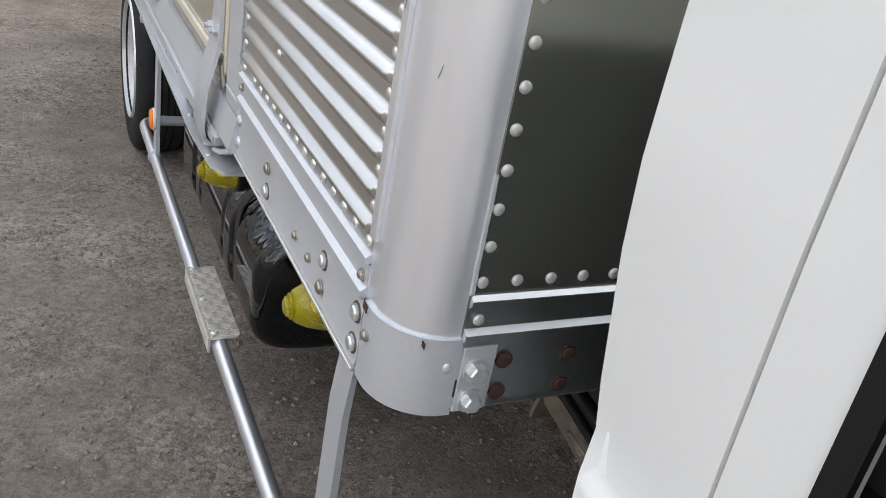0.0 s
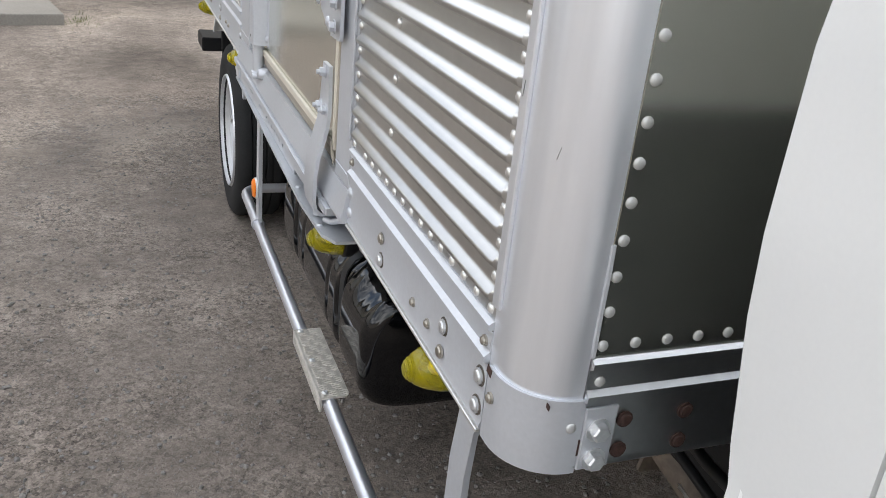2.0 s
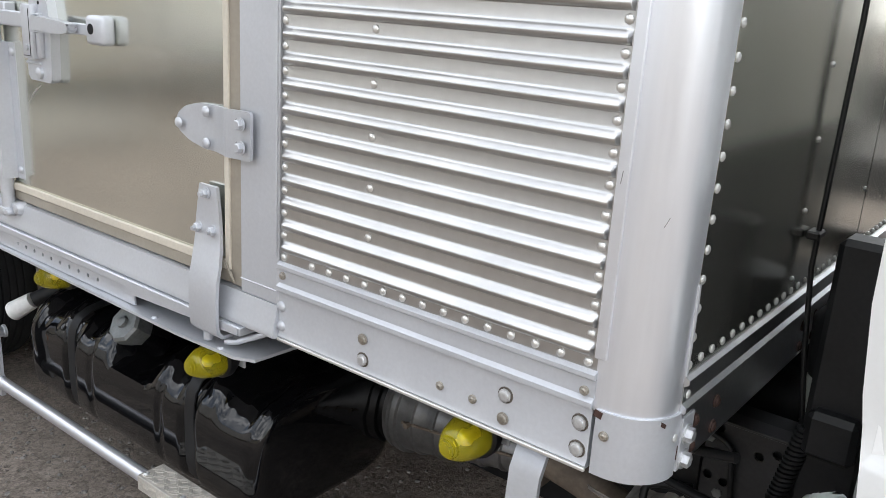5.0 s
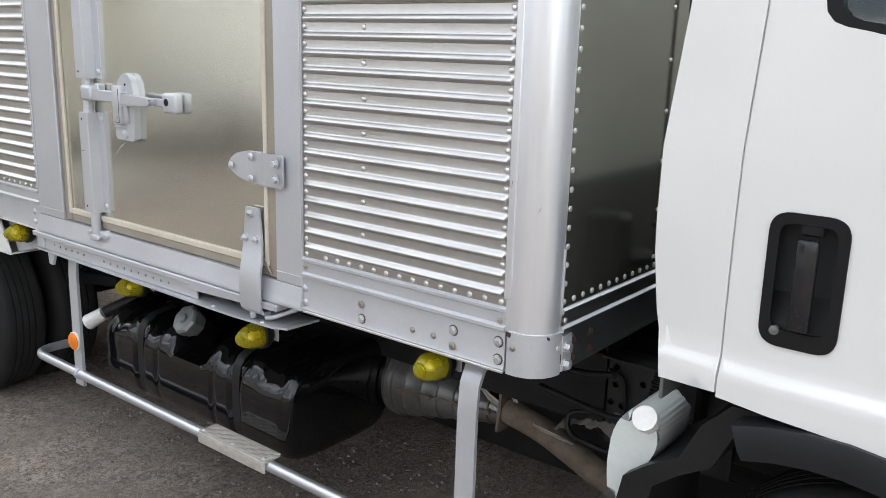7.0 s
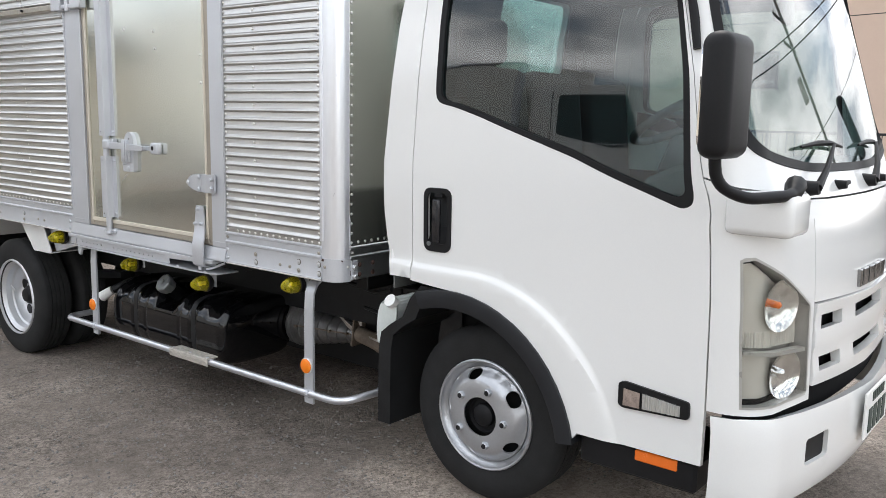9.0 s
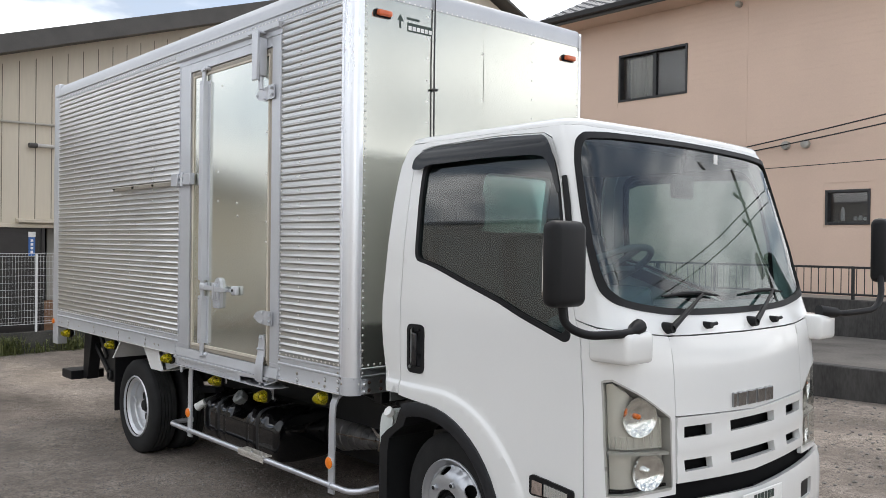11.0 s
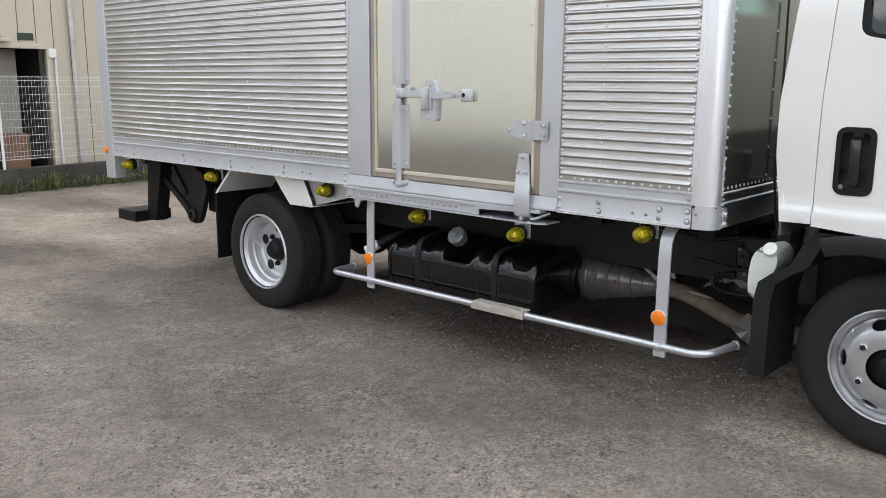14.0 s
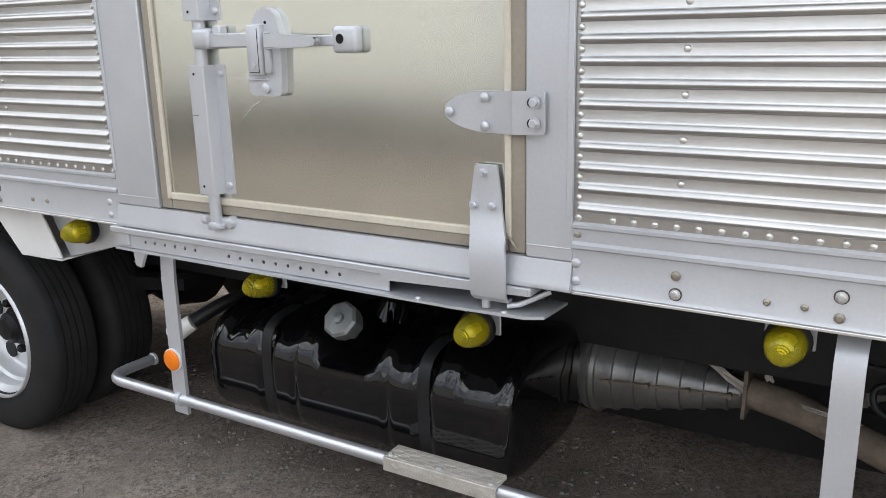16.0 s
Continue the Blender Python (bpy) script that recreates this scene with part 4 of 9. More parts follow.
def build_cables():
    """A concrete utility pole beside the yard and the cables from it to the house."""
    p = thing("utility_pole", "tall round concrete utility pole with a crossarm", "pole")
    PX, PY = 10.15, -12.7
    part("pole", tube(bmesh.new(), [(PX, PY, -0.3), (PX, PY, 11.5)], [0.15, 0.10], 14), "concrete", p, "", 60)
    for z in (10.6, 9.8):
        part("crossarm", bx(bmesh.new(), PX - 1.0, PX + 1.0, PY - 0.19, PY - 0.11, z, z + 0.08, 0.004), "sash", p)
        for x in (-0.85, -0.4, 0.4, 0.85):
            part("insulator", revolve(bmesh.new(), [(z + 0.08, 0.03), (z + 0.12, 0.05), (z + 0.16, 0.03), (z + 0.2, 0.035), (z + 0.22, 0.01)], 8, "z", (PX + x, PY - 0.15, 0)), "plate", p, "", 40)
    part("transformer", revolve(bmesh.new(), [(8.4, 0.05), (8.42, 0.22), (9.05, 0.22), (9.1, 0.1)], 16, "z", (PX, PY - 0.42, 0)), "lampgrey", p, "grey drum transformer", 40)
    copy_thing(p, at(9.6, 5.6, -2.7))
    for a, b, sag, r in (((11.69, 4.66, 3.35), (10.64, -5.25, 5.24), 0.21, 0.0125), ((11.69, 4.61, 3.27), (10.64, -5.25, 5.05), 0.23, 0.0125), ((11.69, 4.32, 3.0), (10.64, -5.25, 3.43), 0.115, 0.007)):
        a, b = Vector(a), Vector(b)
        b, sag = a + (b - a) * 1.7, sag * 1.7
        pts = [a.lerp(b, i / 24) - Vector((0, 0, 4 * sag * (i / 24) * (1 - i / 24))) for i in range(25)]
        bm = bmesh.new()
        tube(bm, pts, r, 5)
        tagged(part("overhead_cable", bm, "cable"), "black overhead cable running to the house wall", "cable", "overhead cables")


build_cables()


def build_opposite_wall():
    """Plain cream metal hall, unseen, that closes the yard behind the camera's side."""
    # added to darken what ribs and doors mirror near the horizon
    b = thing("opposite_hall", "unseen long low cream ribbed-metal hall, added to darken reflections", "building")
    part("wall", bx(bmesh.new(), -24.2, -24.0, -30, 64, -1.4, 3.6), "cladding", b)
    part("roof_edge", bx(bmesh.new(), -24.3, -23.6, -30, 64, 3.6, 3.85), "claddark", b)
    rib = mesh_of(bx(bmesh.new(), -24.0, -23.97, -0.02, 0.02, -1.4, 3.6), "cladding_rib", "cladding")
    for i in range(130):
        part("cladding_rib", None, "", b, share=rib, m=at(0, -29.6 + i * 0.72, 0))


build_opposite_wall()


def build_parked_lorry():
    """A second box lorry across the yard; it shows in the glass and the aluminium."""
    x, y0, y1, w = -7.2, 4.5, 13.0, 1.95
    k = thing("parked_lorry", "parked white lorry with a pale ribbed cargo body", "lorry", at(0, 0, ground_height(x, 5)))
    part("cargo_body", bx(bmesh.new(), x - w, x - 0.02, y0, y1, 0.62, 3.44, 0.01), "parkedpale", k, "pale ribbed cargo body")
    bm = bmesh.new()
    vs = []
    for i in range(77):
        for dz, d in ((0.0, 0.0), (0.011, 0.0), (0.017, 0.010), (0.020, 0.010), (0.029, 0.0)):
            z = 0.66 + 0.036 * i + dz
            vs.append((bm.verts.new((x + d, y0 + 0.08, z)), bm.verts.new((x + d, y1 - 0.08, z))))
    for a, b in zip(vs, vs[1:]):
        bm.faces.new((a[0], a[1], b[1], b[0]))
    part("ribbed_side", bm, "parkedpale", k, "pale ribbed side sheet")
    for y in (y0 - 0.03, y1 - 0.08):
        part("corner_post", bx(bmesh.new(), x - 0.08, x + 0.02, y, y + 0.11, 0.60, 3.46, 0.03, 3), "silver", k)
    part("top_rail", bx(bmesh.new(), x - 0.06, x + 0.02, y0, y1, 3.44, 3.52, 0.02, 2), "silver", k)
    part("bottom_rail", bx(bmesh.new(), x - 0.06, x + 0.02, y0, y1, 0.52, 0.62, 0.01), "silver", k)
    bm = bmesh.new()
    prism(bm, round_poly([(4.32, 0.60), (4.30, 2.60), (4.05, 2.72), (2.95, 2.72), (2.72, 2.62), (2.42, 1.70), (2.36, 1.50), (2.34, 0.60)], 0.08), "x", x - w + 0.08, x - 0.06, 0.05)
    cab = part("cab", bm, "white", k, "white forward-control cab", 40)
    part("side_window", prism(bmesh.new(), round_poly([(3.86, 1.78), (3.84, 2.42), (2.86, 2.42), (2.60, 1.66), (3.0, 1.62)], 0.05), "x", x - 0.062, x - 0.050), "sash", cab, "dark side window")
    part("door_gap", bx(bmesh.new(), x - 0.062, x - 0.052, 3.95, 3.96, 0.80, 2.50), "rubber", cab)
    for y in (3.30, 10.6):
        bm = bmesh.new()
        revolve(bm, [(x - 0.30, 0.26), (x - 0.29, 0.43), (x - 0.12, 0.43), (x - 0.09, 0.40), (x - 0.085, 0.27), (x - 0.10, 0.24)], 28, "x", (0, y, 0.43), True)
        wh = part("wheel", bm, "tyre", k, "", 40)
        part("rim", revolve(bmesh.new(), [(x - 0.12, 0.255), (x - 0.16, 0.20), (x - 0.13, 0.12), (x - 0.12, 0.02)], 20, "x", (0, y, 0.43)), "steel", wh, "", 40)
    part("chassis", bx(bmesh.new(), x - 1.4, x - 0.5, 2.5, 12.6, 0.45, 0.60, 0.01), "chassis", k)


def build_side_fence():
    """Low white wire fence before the parked lorry's cab."""
    f = thing("wire_fence", "low white welded-wire fence panel", "fence", at(-6.35, 0, ground_height(-6, 2)))
    for y in (-0.9, 1.3, 3.5):
        part("post", tube(bmesh.new(), [(0, y, -0.1), (0, y, 1.62)], 0.025, 8), "fence", f, "", 40)
    wire = mesh_of(tube(bmesh.new(), [(0, 0, 0.05), (0, 0, 1.60)], 0.004, 4), "wire", "fence")
    for i in range(58):
        part("wire", None, "", f, share=wire, m=at(0.01, -0.86 + i * 0.0755, 0))
    for z in (0.12, 0.6, 1.1, 1.58):
        part("cross_wire", tube(bmesh.new(), [(0.004, -0.9, z), (0.004, 3.5, z)], 0.0045, 5), "fence", f)


M["parkedpale"] = material("pale_painted_ribbed_sheet", (0.80, 0.79, 0.745), 0.4, 0, 0.06, 3, 40)
build_parked_lorry()
build_side_fence()


# ---------------------------------------------------------------- the lorry
lorry = thing("box_lorry", "white cab-over box lorry with corrugated aluminium cargo body", "lorry")
BW, BL = 1.88, 4.72                  # cargo body: width, length
PITCH, Z0 = 0.039, 0.958              # rib pitch, first rivet row
NRIB = 49
RIV = mesh_of(dome(0.0068, 0.0042, 8), "rivet", "rivet", 50)
RIVF = mesh_of(dome(0.0064, 0.0032, 10, "y"), "rivet", "rivetdull", 50)


def bolt_mesh(mat, r=0.012, axis="x"):
    bm = bmesh.new()
    k = -1
    revolve(bm, [(0, r * 1.25), (k * 0.0025, r * 1.25), (k * 0.003, r * 0.98), (k * 0.0050, r * 0.88), (k * 0.0062, r * 0.5), (k * 0.0056, r * 0.15)], 10, axis)
    return mesh_of(bm, "bolt", mat, 40)


def hex_mesh(mat, r=0.011, h=0.009, axis="x"):
    bm = bmesh.new()
    revolve(bm, [(0, r * 1.35), (-0.002, r * 1.35)], 12, axis)
    revolve(bm, [(-0.002, r), (-h * 0.85, r), (-h, r * 0.8)], 6, axis)
    return mesh_of(bm, "bolt", mat)


BOLT, BOLTS, HEXY = bolt_mesh("bolt", 0.0082), bolt_mesh("boltsteel", 0.0056), hex_mesh("bolt", 0.0108, 0.011, "y")
BOLTD = bolt_mesh("boltsteel", 0.0076)
PAINTED = mesh_of(dome(0.0098, 0.0055, 12), "bolt", "silver", 50)
RING = mesh_of(revolve(bmesh.new(), [(0.0, 0.0128), (-0.0012, 0.0122), (-0.0013, 0.008)], 14, "x"), "washer", "ring")
RUSTY = bolt_mesh("rust", 0.0080, "y")
HEXB = hex_mesh("silver", 0.0088, 0.010)


def corrugated(y0, y1):
    """A ribbed wall sheet in the plane x = 0, ribs standing proud, pinched at their ends."""
    bm = bmesh.new()
    prof = [(Z0 - 0.016, 0.0), (Z0 + 0.002, 0.0)]
    for k in range(NRIB):
        z = Z0 + k * PITCH
        prof += [(z + 0.0092, 0.0), (z + 0.0100, 0.42), (z + 0.0118, 0.72), (z + 0.0142, 0.91), (z + 0.0166, 0.99), (z + 0.0180, 1.0), (z + 0.0193, 0.97), (z + 0.0205, 0.90), (z + 0.0258, 0.30), (z + 0.0274, 0.15), (z + 0.0290, 0.05), (z + 0.0310, 0.0)]
    prof.append((Z0 + NRIB * PITCH + 0.008, 0.0))
    cols = [(y0, 0.0), (y0 + 0.007, 0.0), (y0 + 0.010, 0.75), (y0 + 0.015, 1.0)]
    n = max(2, int((y1 - y0) / 0.4))
    cols += [(y0 + 0.015 + (y1 - y0 - 0.030) * i / n, 1.0) for i in range(1, n)]
    cols += [(y1 - 0.015, 1.0), (y1 - 0.010, 0.75), (y1 - 0.007, 0.0), (y1, 0.0)]
    g = [[bm.verts.new((-0.0102 * a * b + 0.0008 * noise.noise((y * 2.3, z * 3.1, 0.5)), y, z)) for z, a in prof] for y, b in cols]
    for i in range(len(cols) - 1):
        for j in range(len(prof) - 1):
            bm.faces.new((g[i][j], g[i][j + 1], g[i + 1][j + 1], g[i + 1][j]))
    bx(bm, 0.012, 0.03, y0, y1, Z0 - 0.016, Z0 + NRIB * PITCH + 0.008)
    return bm


RAILP = [(0.03, 0.808), (-0.001, 0.808), (-0.005, 0.813), (-0.002, 0.82), (-0.002, 0.895), (-0.009, 0.899), (-0.009, 0.906), (-0.002, 0.911), (-0.002, 0.935), (-0.008, 0.939), (-0.008, 0.945), (-0.002, 0.949), (0.03, 0.949)]


def along_y(bm, prof, y0, y1):
    a = [bm.verts.new((x, y0, z)) for x, z in prof]
    b = [bm.verts.new((x, y1, z)) for x, z in prof]
    n = len(prof)
    for i in range(n):
        bm.faces.new((a[i], a[(i + 1) % n], b[(i + 1) % n], b[i]))
    bm.faces.new(a), bm.faces.new(b[::-1])
    return bm


def along_x(bm, prof, x0, x1):
    a = [bm.verts.new((x0, y, z)) for y, z in prof]
    b = [bm.verts.new((x1, y, z)) for y, z in prof]
    n = len(prof)
    for i in range(n):
        bm.faces.new((a[i], a[(i + 1) % n], b[(i + 1) % n], b[i]))
    bm.faces.new(a), bm.faces.new(b[::-1])
    return bm


def build_cargo_side():
    fp = part("side_panel", corrugated(0.090, 0.700), "alu", lorry, "corrugated aluminium side panel with rows of rivets", 34)
    for k in range(NRIB):
        z = Z0 + k * PITCH
        part("rivet", None, "", fp, share=RIV, m=at(0, 0.1035, z))
        part("rivet", None, "", fp, share=RIV, m=at(0, 0.690, z))
        if k % 2 == 0 and k > 0:
            part("rivet", None, "", fp, share=RIV, m=at(0, 0.498, z))
    for i in range(13):
        part("rivet", None, "", fp, share=RIV, m=at(0, 0.145 + 0.0397 * i, Z0))
    rp = part("side_panel", corrugated(2.035, 4.595), "alu", lorry, "long corrugated aluminium side panel", 34)
    verts, faces = [], []
    spots = [(2.05, Z0 + k * PITCH) for k in range(NRIB)] + [(4.58, Z0 + k * PITCH) for k in range(NRIB)]
    spots += [(2.09 + 0.04 * i, Z0) for i in range(62)]
    spots += [(y, Z0 + k * PITCH) for y in (2.50, 2.92, 3.34, 3.76, 4.18) for k in range(2, NRIB, 2)]
    for y, z in spots:
        s = len(verts)
        for k in range(6):
            a = k * math.pi / 3
            verts.append((0.001, y + 0.0066 * math.cos(a), z + 0.0066 * math.sin(a)))
        for k in range(6):
            a = k * math.pi / 3
            verts.append((-0.0035, y + 0.004 * math.cos(a), z + 0.004 * math.sin(a)))
        faces += [(s + k, s + (k + 1) % 6, s + 6 + (k + 1) % 6, s + 6 + k) for k in range(6)] + [tuple(s + 6 + k for k in range(6))]
    me = bpy.data.meshes.new("rivets")
    me.from_pydata(verts, [], faces)
    me.materials.append(M["rivet"])
    rv = new("rivets", me)
    rv.parent = rp
    tagged(rv, kind="stuff")
    # bottom rails
    for y0, y1, nm in ((0.088, 0.700, 1), (2.035, 4.595, 2)):
        r = part("bottom_rail", along_y(bmesh.new(), RAILP, y0, y1), "silver", lorry, "silver-painted bottom rail", 25)
        for zj in (0.8965, 0.9370):
            part("joint_line", bx(bmesh.new(), -0.0034, -0.001, y0, y1, zj, zj + 0.0014), "ring", r)
        part("rail_edge", bx(bmesh.new(), -0.0075, -0.002, y0, y1, 0.8045, 0.810, 0.001), "rivet", r)
        if nm == 1:
            bolts = [(0.104, 0.871), (0.104, 0.832), (0.223, 0.868), (0.223, 0.832), (0.498, 0.868), (0.498, 0.832), (0.693, 0.868), (0.693, 0.832)]
            small = [(0.278, 0.842), (0.339, 0.842), (0.103, 0.918), (0.690, 0.925)]
        else:
            bolts = [(y, z) for y in (2.075, 2.60, 3.13, 3.66, 4.30) for z in (0.868, 0.832)]
            small = [(2.36, 0.846), (2.43, 0.847), (2.9, 0.846), (3.39, 0.846), (3.46, 0.846), (4.02, 0.846), (4.47, 0.846), (4.54, 0.846)]
        for i, (y, z) in enumerate(bolts):
            if y in (0.693, 2.075):
                part("bolt", None, "", r, share=PAINTED, m=at(-0.002, y, z))
                continue
            steel = (y == 0.498 and z > 0.85) or (y == 0.223 and z < 0.85) or (nm == 2 and i % 3 == 0)
            part("bolt", None, "", r, share=BOLTD if steel else BOLT, m=at(-0.0032, y, z))
            if not steel:
                part("washer", None, "", r, share=RING, m=at(-0.002, y, z))
        for y, z in small:
            part("bolt", None, "", r, share=BOLTS, m=at(-0.002, y, z))
    # top rail with a rounded shoulder and a riveted flange
    tp = [(0.06, 2.872), (-0.004, 2.872), (-0.004, 2.905), (-0.014, 2.910), (-0.014, 2.922), (-0.004, 2.927), (-0.004, 2.965), (0.004, 2.992), (0.022, 3.012), (0.05, 3.02), (0.10, 3.02), (0.10, 3.0), (0.06, 3.0)]
    tr = part("top_rail", along_y(bmesh.new(), tp, 0.06, BL - 0.06), "toprail", lorry, "satin aluminium top rail", 30)
    bm = bmesh.new()
    for i in range(114):
        y = 0.12 + 0.04 * i
        revolve(bm, [(-0.003, 0.006), (-0.0065, 0.005), (-0.0075, 0.001)], 6, "x", (0, y, 2.888))
    tagged(part("rail_rivets", bm, "rivet", tr), kind="stuff")
    # far side, plainly sheeted, and roof, floor, rear frame
    part("far_side_panel", bx(bmesh.new(), BW - 0.03, BW, 0.085, 4.6, 0.81, 3.0, 0.004), "alu", lorry)
    part("far_top_rail", bx(bmesh.new(), BW - 0.08, BW + 0.004, 0.06, BL - 0.06, 2.875, 3.02, 0.02, 3), "toprail", lorry)
    part("roof_panel", bx(bmesh.new(), 0.09, BW - 0.07, 0.05, BL - 0.05, 2.99, 3.012), "alu", lorry)
    part("floor_deck", bx(bmesh.new(), 0.03, BW - 0.03, 0.04, BL - 0.05, 0.86, 0.90), "chassis", lorry)
    part("inner_lining", bx(bmesh.new(), 0.045, 0.06, 0.04, BL - 0.05, 0.9, 2.9), "interior", lorry)
    for x0, x1 in ((-0.006, 0.085), (BW - 0.085, BW + 0.006)):
        part("rear_post", bx(bmesh.new(), x0, x1, 4.595, BL, 0.635, 3.03, 0.006), "silver", lorry, "silver rear corner post")
    part("rear_header", bx(bmesh.new(), 0.085, BW - 0.085, 4.62, BL, 2.86, 3.03, 0.006), "silver", lorry)
    part("rear_sill", bx(bmesh.new(), 0.085, BW - 0.085, 4.62, BL, 0.78, 0.92, 0.006), "silver", lorry)
    for x0, x1 in ((0.09, 0.935), (0.945, BW - 0.09)):
        part("rear_door", bx(bmesh.new(), x0, x1, 4.66, 4.71, 0.925, 2.855, 0.006), "alu_door", lorry, "plain aluminium rear door")
    bm = bmesh.new()
    revolve(bm, [(-0.006, 0.024), (-0.014, 0.024), (-0.020, 0.018), (-0.021, 0.004)], 16, "x", (0, 4.690, 0.842))
    part("side_reflector", bm, "orange", lorry, "round orange reflector", 40)


build_cargo_side()


def build_front_wall():
    # rounded corner posts
    for side in (0, 1):
        def px(x):
            return x if side == 0 else BW - x
        bm = bmesh.new()
        n, r = 12, 0.066
        outer = [(r - r * math.cos(a * math.pi / 2 / n), r - r * math.sin(a * math.pi / 2 / n)) for a in range(n + 1)]
        outer = [(-0.0005, 0.090)] + outer + [(0.0675, -0.0005)]
        poly = outer + [(0.0675, 0.012), (0.05, 0.05), (0.012, 0.090)]
        poly = [(px(x), y) for x, y in poly]
        prism(bm, poly, "z", 0.895, 2.995)
        ps = part("corner_post", bm, "alu_post", lorry, "rounded satin aluminium corner post with small scratches", 40)
        part("seam_strip", bx(bmesh.new(), px(-0.0055) if side == 0 else px(-0.0005), px(0.0) if side == 0 else px(-0.0055), 0.0775, 0.0935, 0.968, 2.90, 0.0012), "alu_post", ps)
        bm = bmesh.new()
        r2 = 0.070
        poly = [(-0.004, 0.082)] + [(0.066 - r2 * math.cos(a * math.pi / 2 / n), 0.066 - r2 * math.sin(a * math.pi / 2 / n)) for a in range(n + 1)] + [(0.071, -0.004), (0.071, 0.02), (0.02, 0.082)]
        prism(bm, [(px(x), y) for x, y in poly], "z", 0.806, 0.899)
        cp = part("post_cap", bm, "silver", lorry, "silver-painted cap, chipped at its edge, under the post", 40)
        if side == 0:
            for yy, zz, ln, tilt in ((0.030, 1.155, 0.022, 24), (0.086, 1.205, 0.016, 6), (0.020, 1.62, 0.03, -15)):
                xx = 0.066 - math.sqrt(max(0.0, 0.066 ** 2 - max(0.0, 0.066 - yy) ** 2)) - 0.0006 if yy < 0.066 else -0.006
                part("scratch", bx(bmesh.new(), -0.0002, 0.0002, -0.0003, 0.0003, -ln / 2, ln / 2, 0, 1, at(xx, yy, zz) @ pose(0, 0, 0, tilt, 0, 0)), "capgrey", ps, "fine scratch")
            part("bolt", None, "", cp, share=BOLTS, m=at(-0.004, 0.067, 0.866))
            part("bolt", None, "", cp, share=HEXY, m=at(0.089, -0.007, 0.862))
            part("bolt", None, "", cp, share=HEXY, m=at(0.090, -0.007, 0.824))
            part("bolt", None, "", cp, share=RIVF, m=at(0.058, -0.003, 0.866))
            for yy, zz, hh in ((0.079, 0.893, 0.010), (0.006, 0.893, 0.006)):
                xx = 0.066 - math.sqrt(0.070 ** 2 - (0.066 - yy) ** 2) if yy < 0.066 else -0.004
                part("paint_chip", bx(bmesh.new(), -0.0006, 0.0004, -0.006, 0.006, -hh / 2, hh / 2, 0, 1, at(xx, yy, zz) @ pose(0, 0, 0, 12, 0, 0)), "rust", cp, "chipped paint")
            part("paint_chip", bx(bmesh.new(), 0.0695, 0.0745, -0.0048, -0.0038, 0.829, 0.850, 0, 1), "rust", cp, "chipped paint")
            part("sealant_bead", tube(bmesh.new(), [(0.0695, -0.001, 0.950), (0.0685, -0.0015, 1.00), (0.0692, -0.001, 1.05), (0.0688, -0.0005, 1.075)], 0.0028, 6), "silver", ps, "", 50)
            part("bolt_plate", bx(bmesh.new(), 0.0715, 0.110, -0.007, -0.0025, 0.811, 0.890, 0.001), "silver", cp)
    # front sheets
    f = part("front_panel", bx(bmesh.new(), 0.068, 0.938, 0.0, 0.02, 0.944, 2.93, 0.0015), "alu_front", lorry, "smooth riveted aluminium front sheet")
    part("front_panel", bx(bmesh.new(), 0.942, BW - 0.068, 0.0, 0.02, 0.944, 2.93, 0.0015), "alu_front", lorry, "smooth riveted aluminium front sheet")
    for k in range(NRIB):
        part("rivet", None, "", f, share=RIVF, m=at(0.0790, 0, 0.962 + k * 0.039))
    for i in range(1, 22):
        part("rivet", None, "", f, share=RIVF, m=at(0.0790 + 0.0390 * i, 0, 0.962))
    bm = bmesh.new()
    for k in range(NRIB):
        for x in (0.925, BW - 0.079) if k % 7 == 3 else (BW - 0.079,):
            revolve(bm, [(0, 0.0055), (-0.003, 0.004), (-0.0036, 0.001)], 6, "y", (x, 0, 0.964 + 0.039 * k))
    for i in range(22, 44):
        revolve(bm, [(0, 0.007), (-0.004, 0.005), (-0.005, 0.001)], 6, "y", (0.079 + 0.0390 * i, 0, 0.962))
    for i in range(1, 44):
        revolve(bm, [(0, 0.006), (-0.004, 0.005), (-0.005, 0.001)], 6, "y", (0.0925 + 0.0392 * i, 0, 2.905))
    for x in (0.50, 1.36):
        for k in range(0, NRIB, 3):
            revolve(bm, [(0, 0.006), (-0.003, 0.004), (-0.004, 0.001)], 6, "y", (x, 0, 0.984 + 0.039 * k))
    tagged(part("rivets", bm, "rivet", f), kind="stuff")
    fr = part("front_rail", along_x(bmesh.new(), [(y, z) for y, z in RAILP], 0.0685, BW - 0.0685), "railalu", lorry, "silver front rail with rust-stained bolts", 25)
    for x in (0.122, 0.200, 0.62, 0.70, 1.20, 1.28):
        for z in (0.869, 0.829):
            part("rusty_bolt", None, "", fr, share=RUSTY, m=at(x, -0.003, z))
    part("bolt", None, "", fr, share=RIVF, m=at(0.082, -0.003, 0.921))
    # top rail over the front
    tp = [(0.06, 2.90), (-0.003, 2.90), (-0.003, 2.965), (0.004, 2.992), (0.022, 3.012), (0.05, 3.02), (0.10, 3.02), (0.10, 3.0), (0.06, 3.0)]
    part("front_top_rail", along_x(bmesh.new(), tp, 0.07, BW - 0.07), "toprail", lorry, "", 30)
